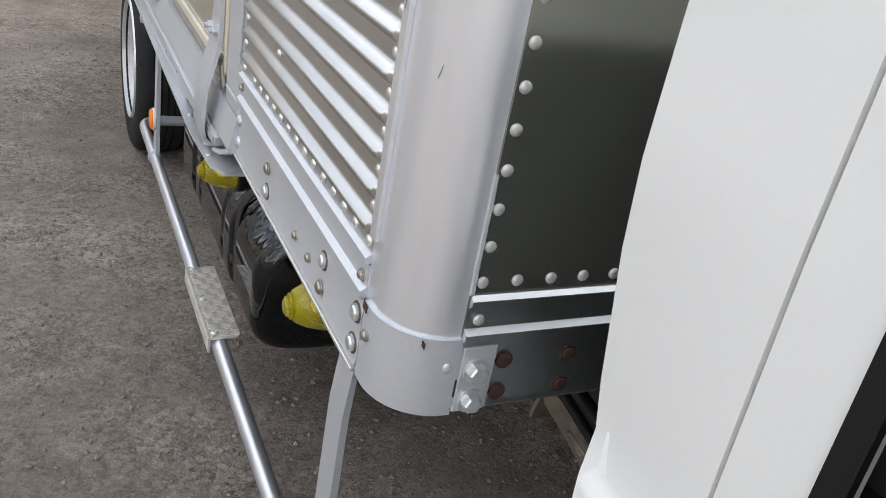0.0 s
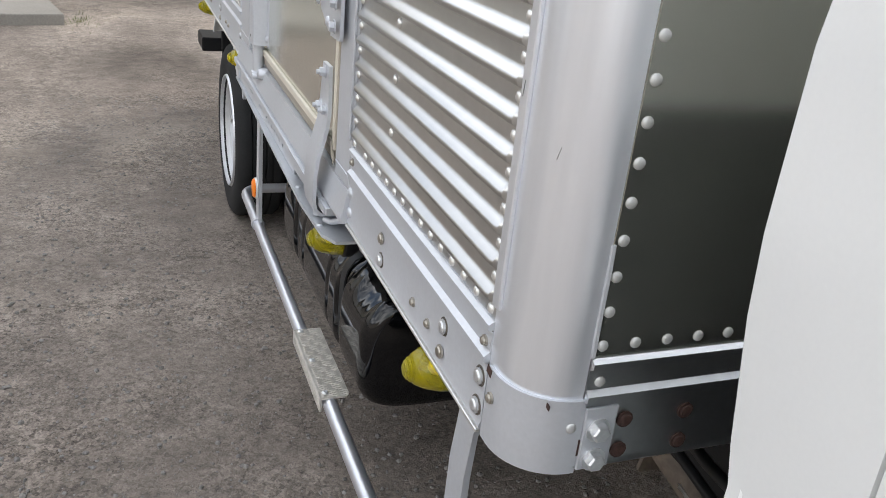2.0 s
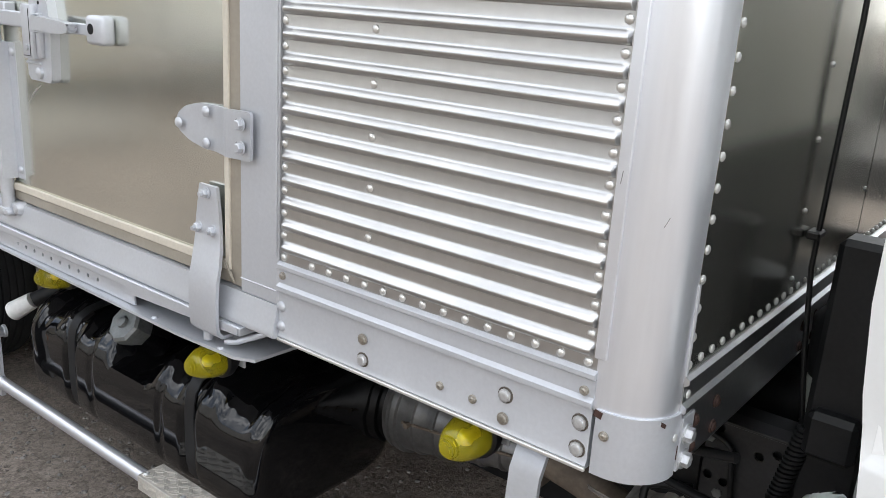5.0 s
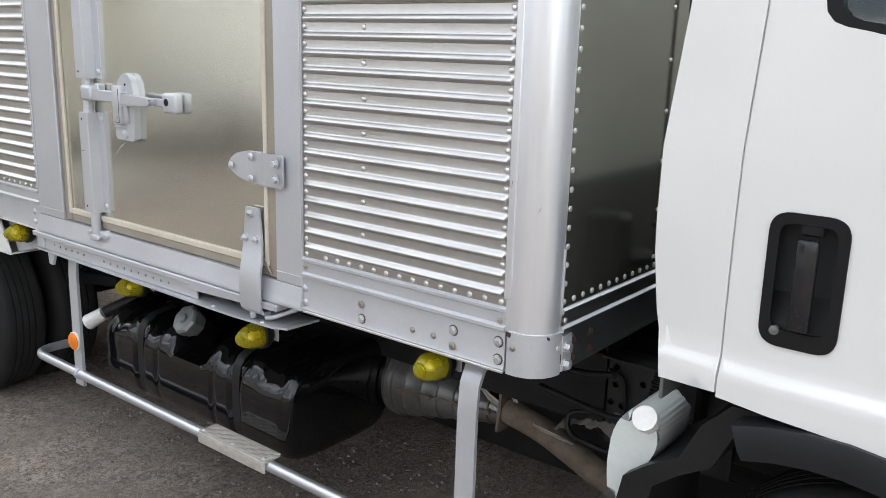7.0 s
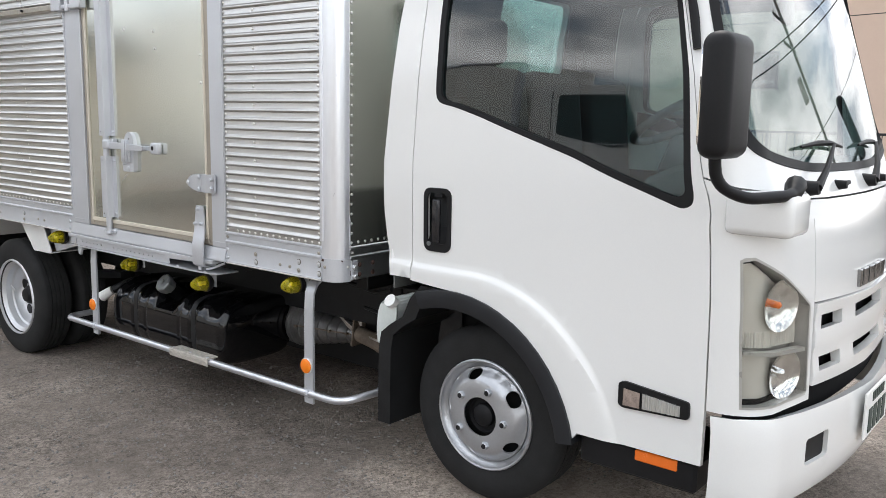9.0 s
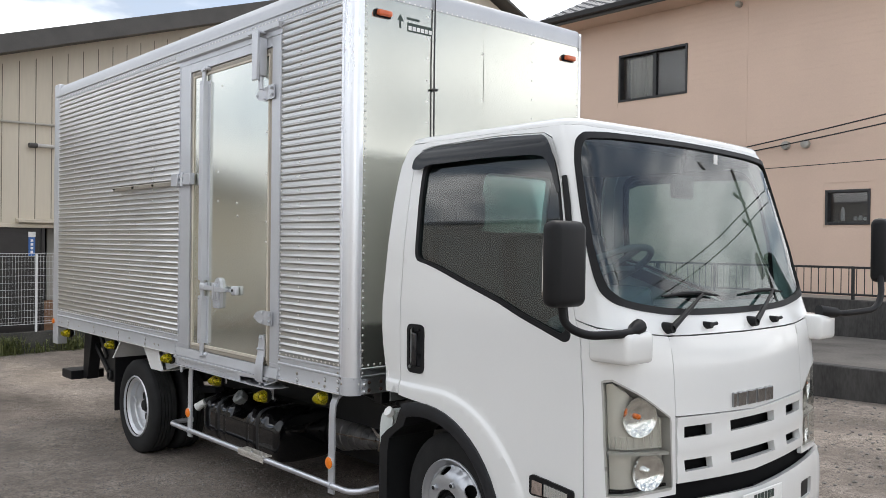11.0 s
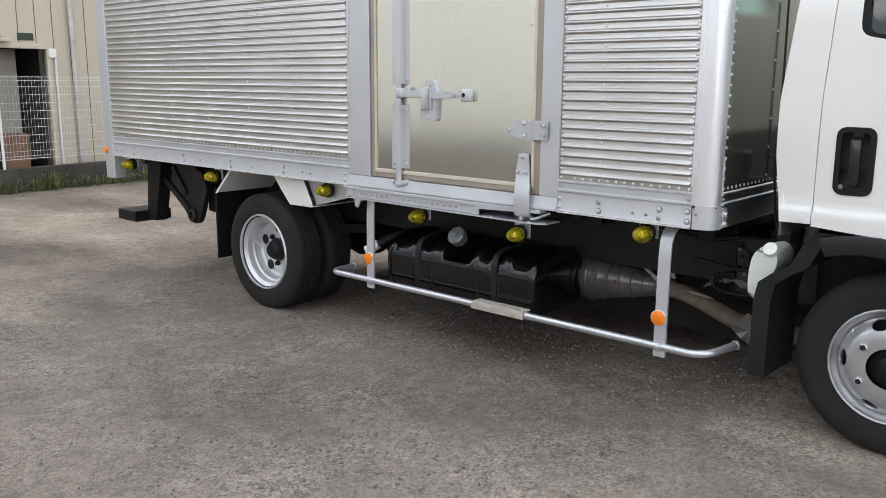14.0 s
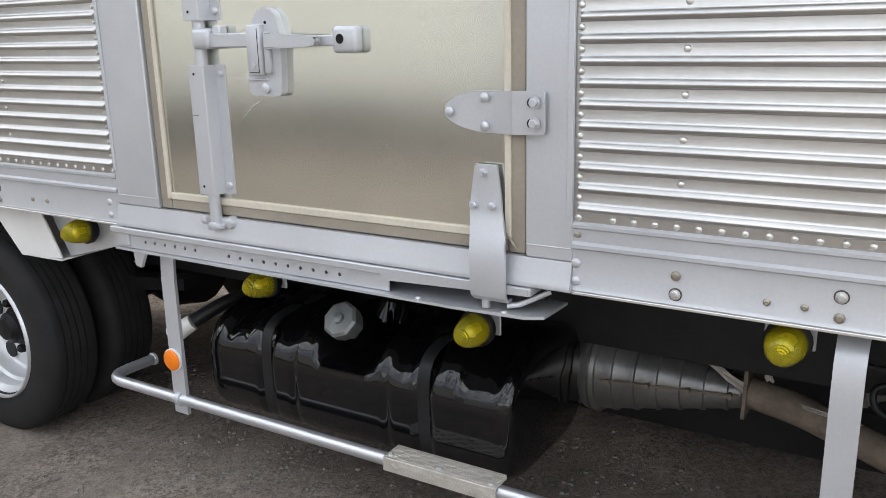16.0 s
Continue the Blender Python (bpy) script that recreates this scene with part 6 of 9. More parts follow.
def build_guard():
    pts = rounded([(0.20, -0.045, 0.318), (0.03, 0.015, 0.300), (0.03, 2.236, 0.300), (0.195, 2.225, 0.302)], 0.075, 7)
    g = part("guard_rail", tube(bmesh.new(), pts, 0.0165, 14), "rail", lorry, "satin steel side guard tube", 60)
    for p, q in (((0.198, -0.0443, 0.3178), (0.206, -0.0471, 0.3185)), ((0.193, 2.2252, 0.302), (0.201, 2.2246, 0.302))):
        part("tube_end", tube(bmesh.new(), [p, q], 0.0205, 14), "silver", g, "", 40)
    for y in (0.203, 1.912):
        bm = bmesh.new()
        pr = [(0.256, 0.028), (0.66, 0.030), (0.735, 0.036), (0.775, 0.056), (0.797, 0.095), (0.80, 0.20)]
        rings = []
        for i, (z, x) in enumerate(pr):
            dz, dx = (0.012, 0.0) if i > 3 else (0.004 * i, 0.012 - 0.0025 * i)
            rings.append([bm.verts.new((x, y - 0.026, z)), bm.verts.new((x, y + 0.026, z)), bm.verts.new((x + dx, y + 0.026, z - dz)), bm.verts.new((x + dx, y - 0.026, z - dz))])
        for a, b in zip(rings, rings[1:]):
            for k in range(4):
                bm.faces.new((a[k], a[(k + 1) % 4], b[(k + 1) % 4], b[k]))
        bm.faces.new(rings[0]), bm.faces.new(rings[-1])
        p = part("guard_post", bm, "silver", g, "silver flat-bar post", 35)
        bm = bmesh.new()
        revolve(bm, [(0.027, 0.031), (0.018, 0.031), (0.014, 0.026), (0.013, 0.004)], 24, "x", (0, y + 0.008, 0.420))
        rr = part("round_reflector", bm, "orange", lorry, "round orange reflector on the guard post", 40)
        part("reflector_rim", revolve(bmesh.new(), [(0.0275, 0.0335), (0.0215, 0.0335), (0.0205, 0.0312)], 24, "x", (0, y + 0.008, 0.420)), "plate", rr, "pale rim", 40)
        bm = bmesh.new()
        tube(bm, [(0.03, y - 0.008, 0.30), (0.03, y + 0.008, 0.30)], 0.021, 12)
        part("clamp", bm, "silver", g, "", 40)
    # chequer step plate
    bm = bmesh.new()
    prism(bm, [(0.010, 0.880), (0.066, 0.880), (0.074, 0.890), (0.074, 1.185), (0.010, 1.185)], "z", 0.3145, 0.319)
    bx(bm, 0.006, 0.0115, 0.880, 1.185, 0.283, 0.319, 0.001)
    st = part("step_plate", bm, "tread", g, "worn chequer-plate step")
    bar = mesh_of(bx(bmesh.new(), -0.0016, 0.0016, -0.0085, 0.0085, 0, 0.0018), "tread_bar", "tread")
    for r in range(4):
        for c in range(36):
            yy, xx = 0.890 + c * 0.0081, 0.020 + r * 0.0148
            part("tread_bar", None, "", st, share=bar, m=at(xx, yy, 0.319) @ pose(0, 0, 0, 0, 0, 48 if (r + c // 3) % 2 else -48))
    for c in range(34):
        part("tread_bar", None, "", st, share=bar, m=at(0.006, 0.894 + c * 0.0084, 0.302) @ pose(0, 0, 0, 0, -90, 0) @ pose(0, 0, 0, 0, 0, 48 if (c // 3) % 2 else -48))
    for y in (0.898, 1.035, 1.172):
        bm = bmesh.new()
        revolve(bm, [(0.319, 0.0078), (0.3225, 0.0072), (0.3245, 0.004), (0.3235, 0.002)], 10, "z", (0.022, y, 0))
        part("rivet", bm, "bolt", st, "", 40)


build_guard()


# ---------------------------------------------------------------- chassis, tank, exhaust
def build_chassis():
    for x in (0.56, 1.26):
        part("chassis_rail", bx(bmesh.new(), x - 0.03, x + 0.03, -1.5, 4.8, 0.50, 0.70, 0.006), "chassis", lorry, "black steel chassis rail")
    for y in (0.12, 0.45, 0.66, 1.9, 2.2, 3.3, 4.0, 4.7):
        part("cross_member", bx(bmesh.new(), 0.30, BW - 0.30, y, y + 0.07, 0.715, 0.858, 0.004), "chassis", lorry)
    part("long_bearer", bx(bmesh.new(), 0.50, 0.64, 0.1, 4.8, 0.70, 0.72, 0.003), "chassis", lorry)
    # plain black sheet along the rail, added to close off the view inboard
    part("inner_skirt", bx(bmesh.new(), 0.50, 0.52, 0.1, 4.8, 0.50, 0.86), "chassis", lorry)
    part("rear_axle", tube(bmesh.new(), [(0.2, 2.915, 0.32), (BW - 0.2, 2.915, 0.32)], 0.06, 12), "chassis", lorry, "", 40)
    part("differential", revolve(bmesh.new(), [(-0.17, 0.04), (-0.13, 0.14), (0, 0.17), (0.13, 0.14), (0.17, 0.04)], 16, "y", (0.94, 2.915, 0.33)), "chassis", lorry, "", 40)
    part("front_axle", tube(bmesh.new(), [(0.2, -0.63, 0.36), (BW - 0.2, -0.63, 0.36)], 0.045, 10), "chassis", lorry, "", 40)
    part("gearbox", bx(bmesh.new(), 0.70, 1.14, -1.1, 0.25, 0.34, 0.72, 0.06, 3), "chassis", lorry, "", 40)
    part("prop_shaft", tube(bmesh.new(), [(0.94, 0.25, 0.5), (0.94, 2.8, 0.36)], 0.04, 10), "chassis", lorry, "", 40)
    for x in (0.45, 1.43):
        part("leaf_spring", prism(bmesh.new(), [(2.3, 0.46), (2.915, 0.38), (3.55, 0.46), (3.55, 0.50), (2.915, 0.44), (2.3, 0.50)], "x", x - 0.035, x + 0.035), "chassis", lorry)
    # unseen boxes added on the far side to keep light from under the lorry
    part("far_tool_box", bx(bmesh.new(), BW - 0.55, BW - 0.10, 0.2, 1.0, 0.26, 0.70, 0.02, 2), "chassis", lorry, "", 40)
    part("far_battery_box", bx(bmesh.new(), BW - 0.50, BW - 0.12, 1.1, 1.9, 0.28, 0.70, 0.02, 2), "chassis", lorry, "", 40)
    # unseen sheet added to block far-side light, down almost to the ground
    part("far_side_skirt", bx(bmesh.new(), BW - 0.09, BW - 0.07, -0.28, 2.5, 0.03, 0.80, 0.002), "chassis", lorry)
    # unseen block added to darken the underside behind the axle
    part("spare_wheel_carrier", bx(bmesh.new(), 0.62, 1.25, 3.45, 4.25, 0.34, 0.60, 0.03, 2), "chassis", lorry, "", 40)
    part("air_hose", tube(bmesh.new(), rounded([(0.44, 1.90, 0.52), (0.30, 1.97, 0.51), (0.205, 2.03, 0.458)], 0.05, 5), 0.022, 12), "chassis", lorry, "black air hose", 60)
    part("hose_spout", tube(bmesh.new(), [(0.205, 2.030, 0.458), (0.170, 2.088, 0.415)], [0.025, 0.030], 14), "plate", lorry, "white plastic spout beside the tank", 60)


build_chassis()


def build_tank():
    y0, y1, z0, z1, x0, x1 = 0.89, 1.87, 0.245, 0.560, 0.10, 0.55
    t = part("fuel_tank", bmesh_tank(x0, x1, y0, y1, z0, z1), "tank", lorry, "glossy black painted fuel tank with pressed recesses", 50)
    for y in (1.13, 1.64):
        bm = bmesh.new()
        a0, b0, pts = (x1 - x0) / 2 - 0.008, (z1 - z0) / 2 + 0.001, []
        for k in range(25):
            a = math.pi * (0.42 + 1.16 * k / 24)
            c, s_ = math.cos(a), math.sin(a)
            rr = (abs(c) ** 4.6 + abs(s_) ** 4.6) ** (-1 / 4.6)
            pts.append(Vector(((x0 + x1) / 2 + c * rr * a0, y, (z0 + z1) / 2 + s_ * rr * b0)))
        pts = pts[::-1]
        rings = []
        for i, p in enumerate(pts):
            d = (pts[min(i + 1, len(pts) - 1)] - pts[max(i - 1, 0)]).normalized()
            nrm = Vector((d.z, 0, -d.x))
            rings.append([bm.verts.new(p + Vector((0, s * 0.017, 0)) + nrm * o) for s, o in ((-1, 0), (1, 0), (1, 0.004), (-1, 0.004))])
        for a, b in zip(rings, rings[1:]):
            for k in range(4):
                bm.faces.new((a[k], a[(k + 1) % 4], b[(k + 1) % 4], b[k]))
        part("tank_strap", bm, "chassis", t, "black steel strap", 40)
    bm = bmesh.new()
    revolve(bm, [(0.03, 0.040), (-0.005, 0.050), (-0.022, 0.050), (-0.028, 0.043), (-0.028, 0.016), (-0.036, 0.014), (-0.038, 0.004)], 8, "x")
    part("filler_cap", bm, "capgrey", t, "dull grey eight-sided filler cap", 30, m=at(0.125, 1.374, 0.592) @ pose(0, 0, 0, 0, 38, 0))
    bm = bmesh.new()
    tube(bm, [(0.20, 1.374, 0.525), (0.13, 1.374, 0.584)], 0.036, 12)
    part("filler_neck", bm, "tank", t, "", 50)


def bmesh_tank(x0, x1, y0, y1, z0, z1):
    """A rounded tank whose front face has pressed vertical channels and a scooped upper edge."""
    bm = bmesh.new()
    ny, prof_n = 132, 64
    rings = []
    for i in range(ny + 1):
        y = y0 + (y1 - y0) * i / ny
        e = min((y - y0) / 0.045, (y1 - y) / 0.045, 1.0)
        inset = 0.030 * (1 - math.sqrt(max(0.0, 1 - (1 - e) ** 2)))
        groove = 0.0
        for gy, w, d in ((1.13, 0.030, 0.012), (1.64, 0.030, 0.012), (1.24, 0.012, 0.005), (1.54, 0.012, 0.005)):
            groove = max(groove, d * max(0.0, 1 - ((y - gy) / w) ** 2))
        scoop = 0.0
        for sy, w, d in ((1.374, 0.100, 0.055), (0.98, 0.06, 0.018), (1.20, 0.04, 0.014), (1.58, 0.04, 0.012), (1.76, 0.05, 0.014)):
            scoop = max(scoop, d * max(0.0, 1 - abs((y - sy) / w) ** 4))
        ring = []
        a0, b0 = (x1 - x0) / 2 - inset, (z1 - z0) / 2 - inset
        for k in range(prof_n):
            a = 2 * math.pi * k / prof_n
            c, s = math.cos(a), math.sin(a)
            n = 2.9 if c < 0 < s else 4.6
            rr = (abs(c) ** n + abs(s) ** n) ** (-1 / n)
            px, pz = c * rr, s * rr
            x = (x0 + x1) / 2 + px * (a0 - (groove if px < 0 else 0))
            z = (z0 + z1) / 2 + pz * b0
            if pz > 0.40 and px < 0.2:
                wv = min(1.0, (pz - 0.40) / 0.4)
                z -= scoop * wv
                x += scoop * 0.55 * wv * max(0.0, -px)
                z += (0.010 * noise.noise((y * 15, px * 5, 1.7)) + 0.007 * noise.noise((y * 40, px * 13, 2.3))) * wv
                x -= (0.008 * noise.noise((y * 21, px * 8, 4.1)) + 0.006 * noise.noise((y * 48, px * 16, 6.4))) * wv
            ring.append(bm.verts.new((x, y, z)))
        rings.append(ring)
    for a, b in zip(rings, rings[1:]):
        for k in range(prof_n):
            bm.faces.new((a[k], a[(k + 1) % prof_n], b[(k + 1) % prof_n], b[k]))
    bm.faces.new(rings[0]), bm.faces.new(rings[-1])
    return bm


build_tank()


def build_exhaust():
    bm = bmesh.new()
    prof = [(1.10, 0.02), (1.10, 0.108), (1.09, 0.112), (0.945, 0.112)]
    for c in (0.935, 0.905):
        prof += [(c + 0.010, 0.112), (c + 0.006, 0.117), (c - 0.006, 0.117), (c - 0.010, 0.112)]
    prof += [(0.868, 0.112), (0.866, 0.121), (0.854, 0.123), (0.850, 0.116), (0.845, 0.116), (0.841, 0.124), (0.829, 0.122), (0.827, 0.113)]
    for i in range(6):
        y, rr = 0.785 - 0.057 * i, 0.106 - 0.0118 * i
        prof += [(y + 0.016, rr + 0.004), (y + 0.006, rr + 0.0055), (y - 0.001, rr + 0.005), (y - 0.004, rr - 0.001)]
    prof += [(0.470, 0.040), (0.462, 0.036), (0.462, 0.02)]
    revolve(bm, prof, 32, "y", (0.50, 0, 0.385))
    e = part("exhaust_silencer", bm, "exhaust", lorry, "ribbed grey steel exhaust silencer", 30, m=at(0.11, 0.015, 0.010))
    bm = bmesh.new()
    tube(bm, [(0.388, 0.81, 0.393), (0.455, 0.47, 0.393)], 0.004, 6)
    for i in range(4):
        f = i / 3.3
        tube(bm, [(0.378 + 0.066 * f, 0.79 - 0.33 * f, 0.393), (0.395 + 0.066 * f, 0.79 - 0.33 * f, 0.393)], 0.008, 6)
    part("seam_clip", bm, "rustpipe", e, "", 40)
    bm = bmesh.new()
    prism(bm, round_poly([(0.44, 0.335), (0.56, 0.335), (0.545, 0.40), (0.545, 0.475), (0.46, 0.485), (0.455, 0.40)], 0.012), "y", 0.452, 0.461)
    part("flange", bm, "rustpipe", e)
    part("exhaust_pipe", tube(bmesh.new(), rounded([(0.61, 0.47, 0.400), (0.61, 0.34, 0.378), (0.58, 0.05, 0.285), (0.60, -0.4, 0.30)], 0.1, 5), 0.040, 16), "rustpipe", lorry, "rusted exhaust pipe", 60)
    # torn foil heat shield
    rnd = random.Random(17)
    for corners in (((0.47, 0.660, 0.520), (0.47, 0.615, 0.528), (0.47, 0.468, 0.432), (0.47, 0.470, 0.405), (0.47, 0.56, 0.470)), ((0.46, 0.432, 0.500), (0.46, 0.410, 0.502), (0.46, 0.405, 0.462), (0.46, 0.425, 0.455)), ((0.44, 0.34, 0.425), (0.44, 0.20, 0.405), (0.44, 0.21, 0.395), (0.44, 0.33, 0.412)), ((0.40, 0.03, 0.380), (0.40, -0.055, 0.300), (0.40, 0.00, 0.225), (0.40, 0.10, 0.295))):
        bm = bmesh.new()
        edge = []
        for i, p in enumerate(corners):
            q = Vector(corners[(i + 1) % len(corners)])
            p = Vector(p)
            p.x, q.x = p.x + 0.10, q.x + 0.10
            for j in range(4):
                edge.append(p.lerp(q, j / 4) + Vector((rnd.uniform(-0.006, 0.006), rnd.uniform(-0.003, 0.003), rnd.uniform(-0.003, 0.003))))
        mid = bm.verts.new(sum(edge, Vector()) / len(edge))
        vs = [bm.verts.new(p) for p in edge]
        for i in range(len(vs)):
            bm.faces.new((vs[i], vs[(i + 1) % len(vs)], mid))
        part("heat_shield", bm, "foil" if corners[0][2] > 0.41 else "exhaust", lorry, "torn crinkled foil heat shield")
    # plain black sheet added under the body to close off the view through
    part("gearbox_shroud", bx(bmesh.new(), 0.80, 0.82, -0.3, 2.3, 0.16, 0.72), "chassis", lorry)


M["foil"] = material("crinkled_foil", (0.42, 0.385, 0.35), 0.55, 0.2, 0.2, 40, 150, 0.4)
build_exhaust()


# ---------------------------------------------------------------- wheels
def tyre_bm(x, sgn, r=0.362, w=0.195, lip=0.232):
    """Tyre whose outer side lies at x; sgn -1 when its outer side faces -x."""
    k = -sgn
    bm = bmesh.new()
    prof = [(0.014, lip - 0.012), (0.006, lip), (0.0, lip + 0.03), (-0.003, lip + 0.06), (0.002, r - 0.03), (0.012, r - 0.012), (0.024, r - 0.002)]
    n = 5
    for i in range(n):
        a, b = 0.032 + (w - 0.064) * i / n, 0.032 + (w - 0.064) * (i + 1) / n
        prof += [(a + 0.001, r), (b - 0.007, r), (b - 0.006, r - 0.009), (b - 0.001, r - 0.009)] if i < n - 1 else [(a + 0.001, r), (b, r)]
    prof += [(w - 0.024, r - 0.002), (w - 0.012, r - 0.012), (w - 0.002, r - 0.03), (w + 0.003, lip + 0.06), (w, lip + 0.03), (w - 0.006, lip), (w - 0.014, lip - 0.012)]
    revolve(bm, [(x + k * a, rr) for a, rr in prof], 56, "x", close=True)
    return bm


def front_wheel(y, sgn, x):
    """sgn -1: outer face towards -x, at x."""
    k = -sgn
    w = part("front_wheel", tyre_bm(x, sgn, 0.335, 0.195, 0.207), "tyre", lorry, "front wheel with worn black tyre", 35, m=at(0, y, 0.373))
    bm = bmesh.new()
    revolve(bm, [(x + k * a, r) for a, r in ((0.030, 0.178), (0.014, 0.190), (0.010, 0.197), (-0.003, 0.203), (-0.005, 0.208), (-0.002, 0.212), (0.006, 0.213), (0.016, 0.206), (0.028, 0.194), (0.12, 0.184), (0.12, 0.172), (0.045, 0.174))], 48, "x", close=True)
    part("rim", bm, "steel", w, "silver-painted steel rim", 40)

    def face(u, v):
        r = math.hypot(u, v)
        d = 0.026 if r > 0.172 else 0.026 - 0.040 * min(1, (0.172 - r) / 0.030) if r > 0.142 else -0.014 - 0.006 * min(1.0, (0.142 - r) / 0.03)
        return (x + k * d, u, v)
    ring = [(0.180 * math.cos(a * math.pi / 24), 0.180 * math.sin(a * math.pi / 24)) for a in range(48)]
    holes = [[(0.074 * math.cos(-a * math.pi / 12), 0.074 * math.sin(-a * math.pi / 12)) for a in range(24)]]
    for i in range(5):
        c = radians(74 + 72 * i)
        h = []
        for j in range(14):
            t = 2 * math.pi * j / 14
            a, r = c + 0.20 * math.cos(t) * abs(math.cos(t)) ** -0.3 if abs(math.cos(t)) > 1e-6 else c, 0.155 + 0.0165 * math.sin(t)
            h.append((r * math.cos(a), r * math.sin(a)))
        holes.append(h)
    part("disc", sheet(ring, holes, face, 0.006 * k, 0.014), "steel", w, "silver wheel disc with oval slots", 40)
    bm = bmesh.new()
    revolve(bm, [(x + k * a, r) for a, r in ((0.06, 0.073), (0.004, 0.0725), (0.002, 0.066), (0.012, 0.060), (0.012, 0.046), (-0.006, 0.042), (-0.012, 0.034), (-0.016, 0.012), (-0.017, 0.002))], 24, "x")
    part("hub", bm, "black", w, "black wheel hub", 40)
    bm = bmesh.new()
    revolve(bm, [(x + k * 0.06, 0.182), (x + k * 0.07, 0.182), (x + k * 0.075, 0.02)], 24, "x")
    part("brake_drum", bm, "chassis", w)
    nut = bmesh.new()
    revolve(nut, [(0.004 * k, 0.021), (-0.004 * k, 0.020)], 12, "x")
    revolve(nut, [(-0.003 * k, 0.0155), (-0.018 * k, 0.0145), (-0.021 * k, 0.010)], 6, "x")
    nm = mesh_of(nut, "wheel_nut", "steel")
    stud = mesh_of(revolve(bmesh.new(), [(-0.020 * k, 0.0105), (-0.0225 * k, 0.0095), (-0.0228 * k, 0.001)], 8, "x"), "stud", "chassis")
    for i in range(5):
        a = radians(38 + 72 * i)
        part("wheel_nut", None, "", w, share=nm, m=at(x - k * 0.019, 0.108 * math.cos(a), 0.108 * math.sin(a)))
        part("stud", None, "", w, share=stud, m=at(x - k * 0.019, 0.108 * math.cos(a), 0.108 * math.sin(a)))


def rear_wheel(y, sgn, x):
    k = -sgn
    w = part("rear_wheel", tyre_bm(x, sgn), "tyre", lorry, "twin rear wheel with worn black tyre", 35, m=at(0, y, 0.310))
    bm = bmesh.new()
    revolve(bm, [(x + k * a, r) for a, r in ((-0.003, 0.226), (-0.003, 0.232), (0.006, 0.237), (0.014, 0.230), (0.020, 0.215), (0.030, 0.209), (0.036, 0.199), (0.070, 0.194), (0.078, 0.184), (0.122, 0.177), (0.132, 0.166), (0.134, 0.150), (0.126, 0.125), (0.126, 0.055), (0.138, 0.055), (0.146, 0.165), (0.135, 0.190), (0.06, 0.212), (0.02, 0.224))], 48, "x", close=True)
    part("rim", bm, "rimsteel", w, "deep silver-painted steel rim", 40)
    bm = bmesh.new()
    revolve(bm, [(x + k * a, r) for a, r in ((0.14, 0.074), (0.110, 0.072), (0.102, 0.062), (0.080, 0.056), (0.072, 0.044), (0.060, 0.038), (0.057, 0.004))], 20, "x")
    part("hub", bm, "black", w, "black axle hub", 40)
    hol = mesh_of(revolve(bmesh.new(), [(0.0, 0.032), (-0.004 * k, 0.032)], 16, "x"), "slot", "black")
    nut = mesh_of(revolve(bmesh.new(), [(0.0, 0.017), (-0.02 * k, 0.015), (-0.026 * k, 0.009)], 6, "x"), "wheel_nut", "black")
    for i in range(5):
        a = radians(20 + 72 * i)
        part("slot", None, "", w, share=hol, m=at(x + k * 0.1275, 0.140 * math.cos(a), 0.140 * math.sin(a)) @ Matrix.Diagonal((1, 1.0, 1.0, 1)))
        a += radians(36)
        part("wheel_nut", None, "", w, share=nut, m=at(x + k * 0.127, 0.090 * math.cos(a), 0.090 * math.sin(a)))
    bm = tyre_bm(x + k * 0.235, sgn)
    part("inner_tyre", bm, "tyre", w, "", 35)
    bm = bmesh.new()
    revolve(bm, [(x + k * 0.25, 0.23), (x + k * 0.40, 0.22), (x + k * 0.40, 0.05)], 24, "x")
    part("inner_rim", bm, "chassis", w)
    bm = bmesh.new()
    tube(bm, [(x + k * 0.02, 0.03, 0.03), (x + k * 0.05, 0.16, 0.05)], 0.005, 6)
    part("valve", bm, "bolt", w)


front_wheel(-0.626, -1, 0.145)
front_wheel(-0.626, 1, BW - 0.145)
rear_wheel(2.910, -1, 0.055)
rear_wheel(2.910, 1, BW - 0.055)


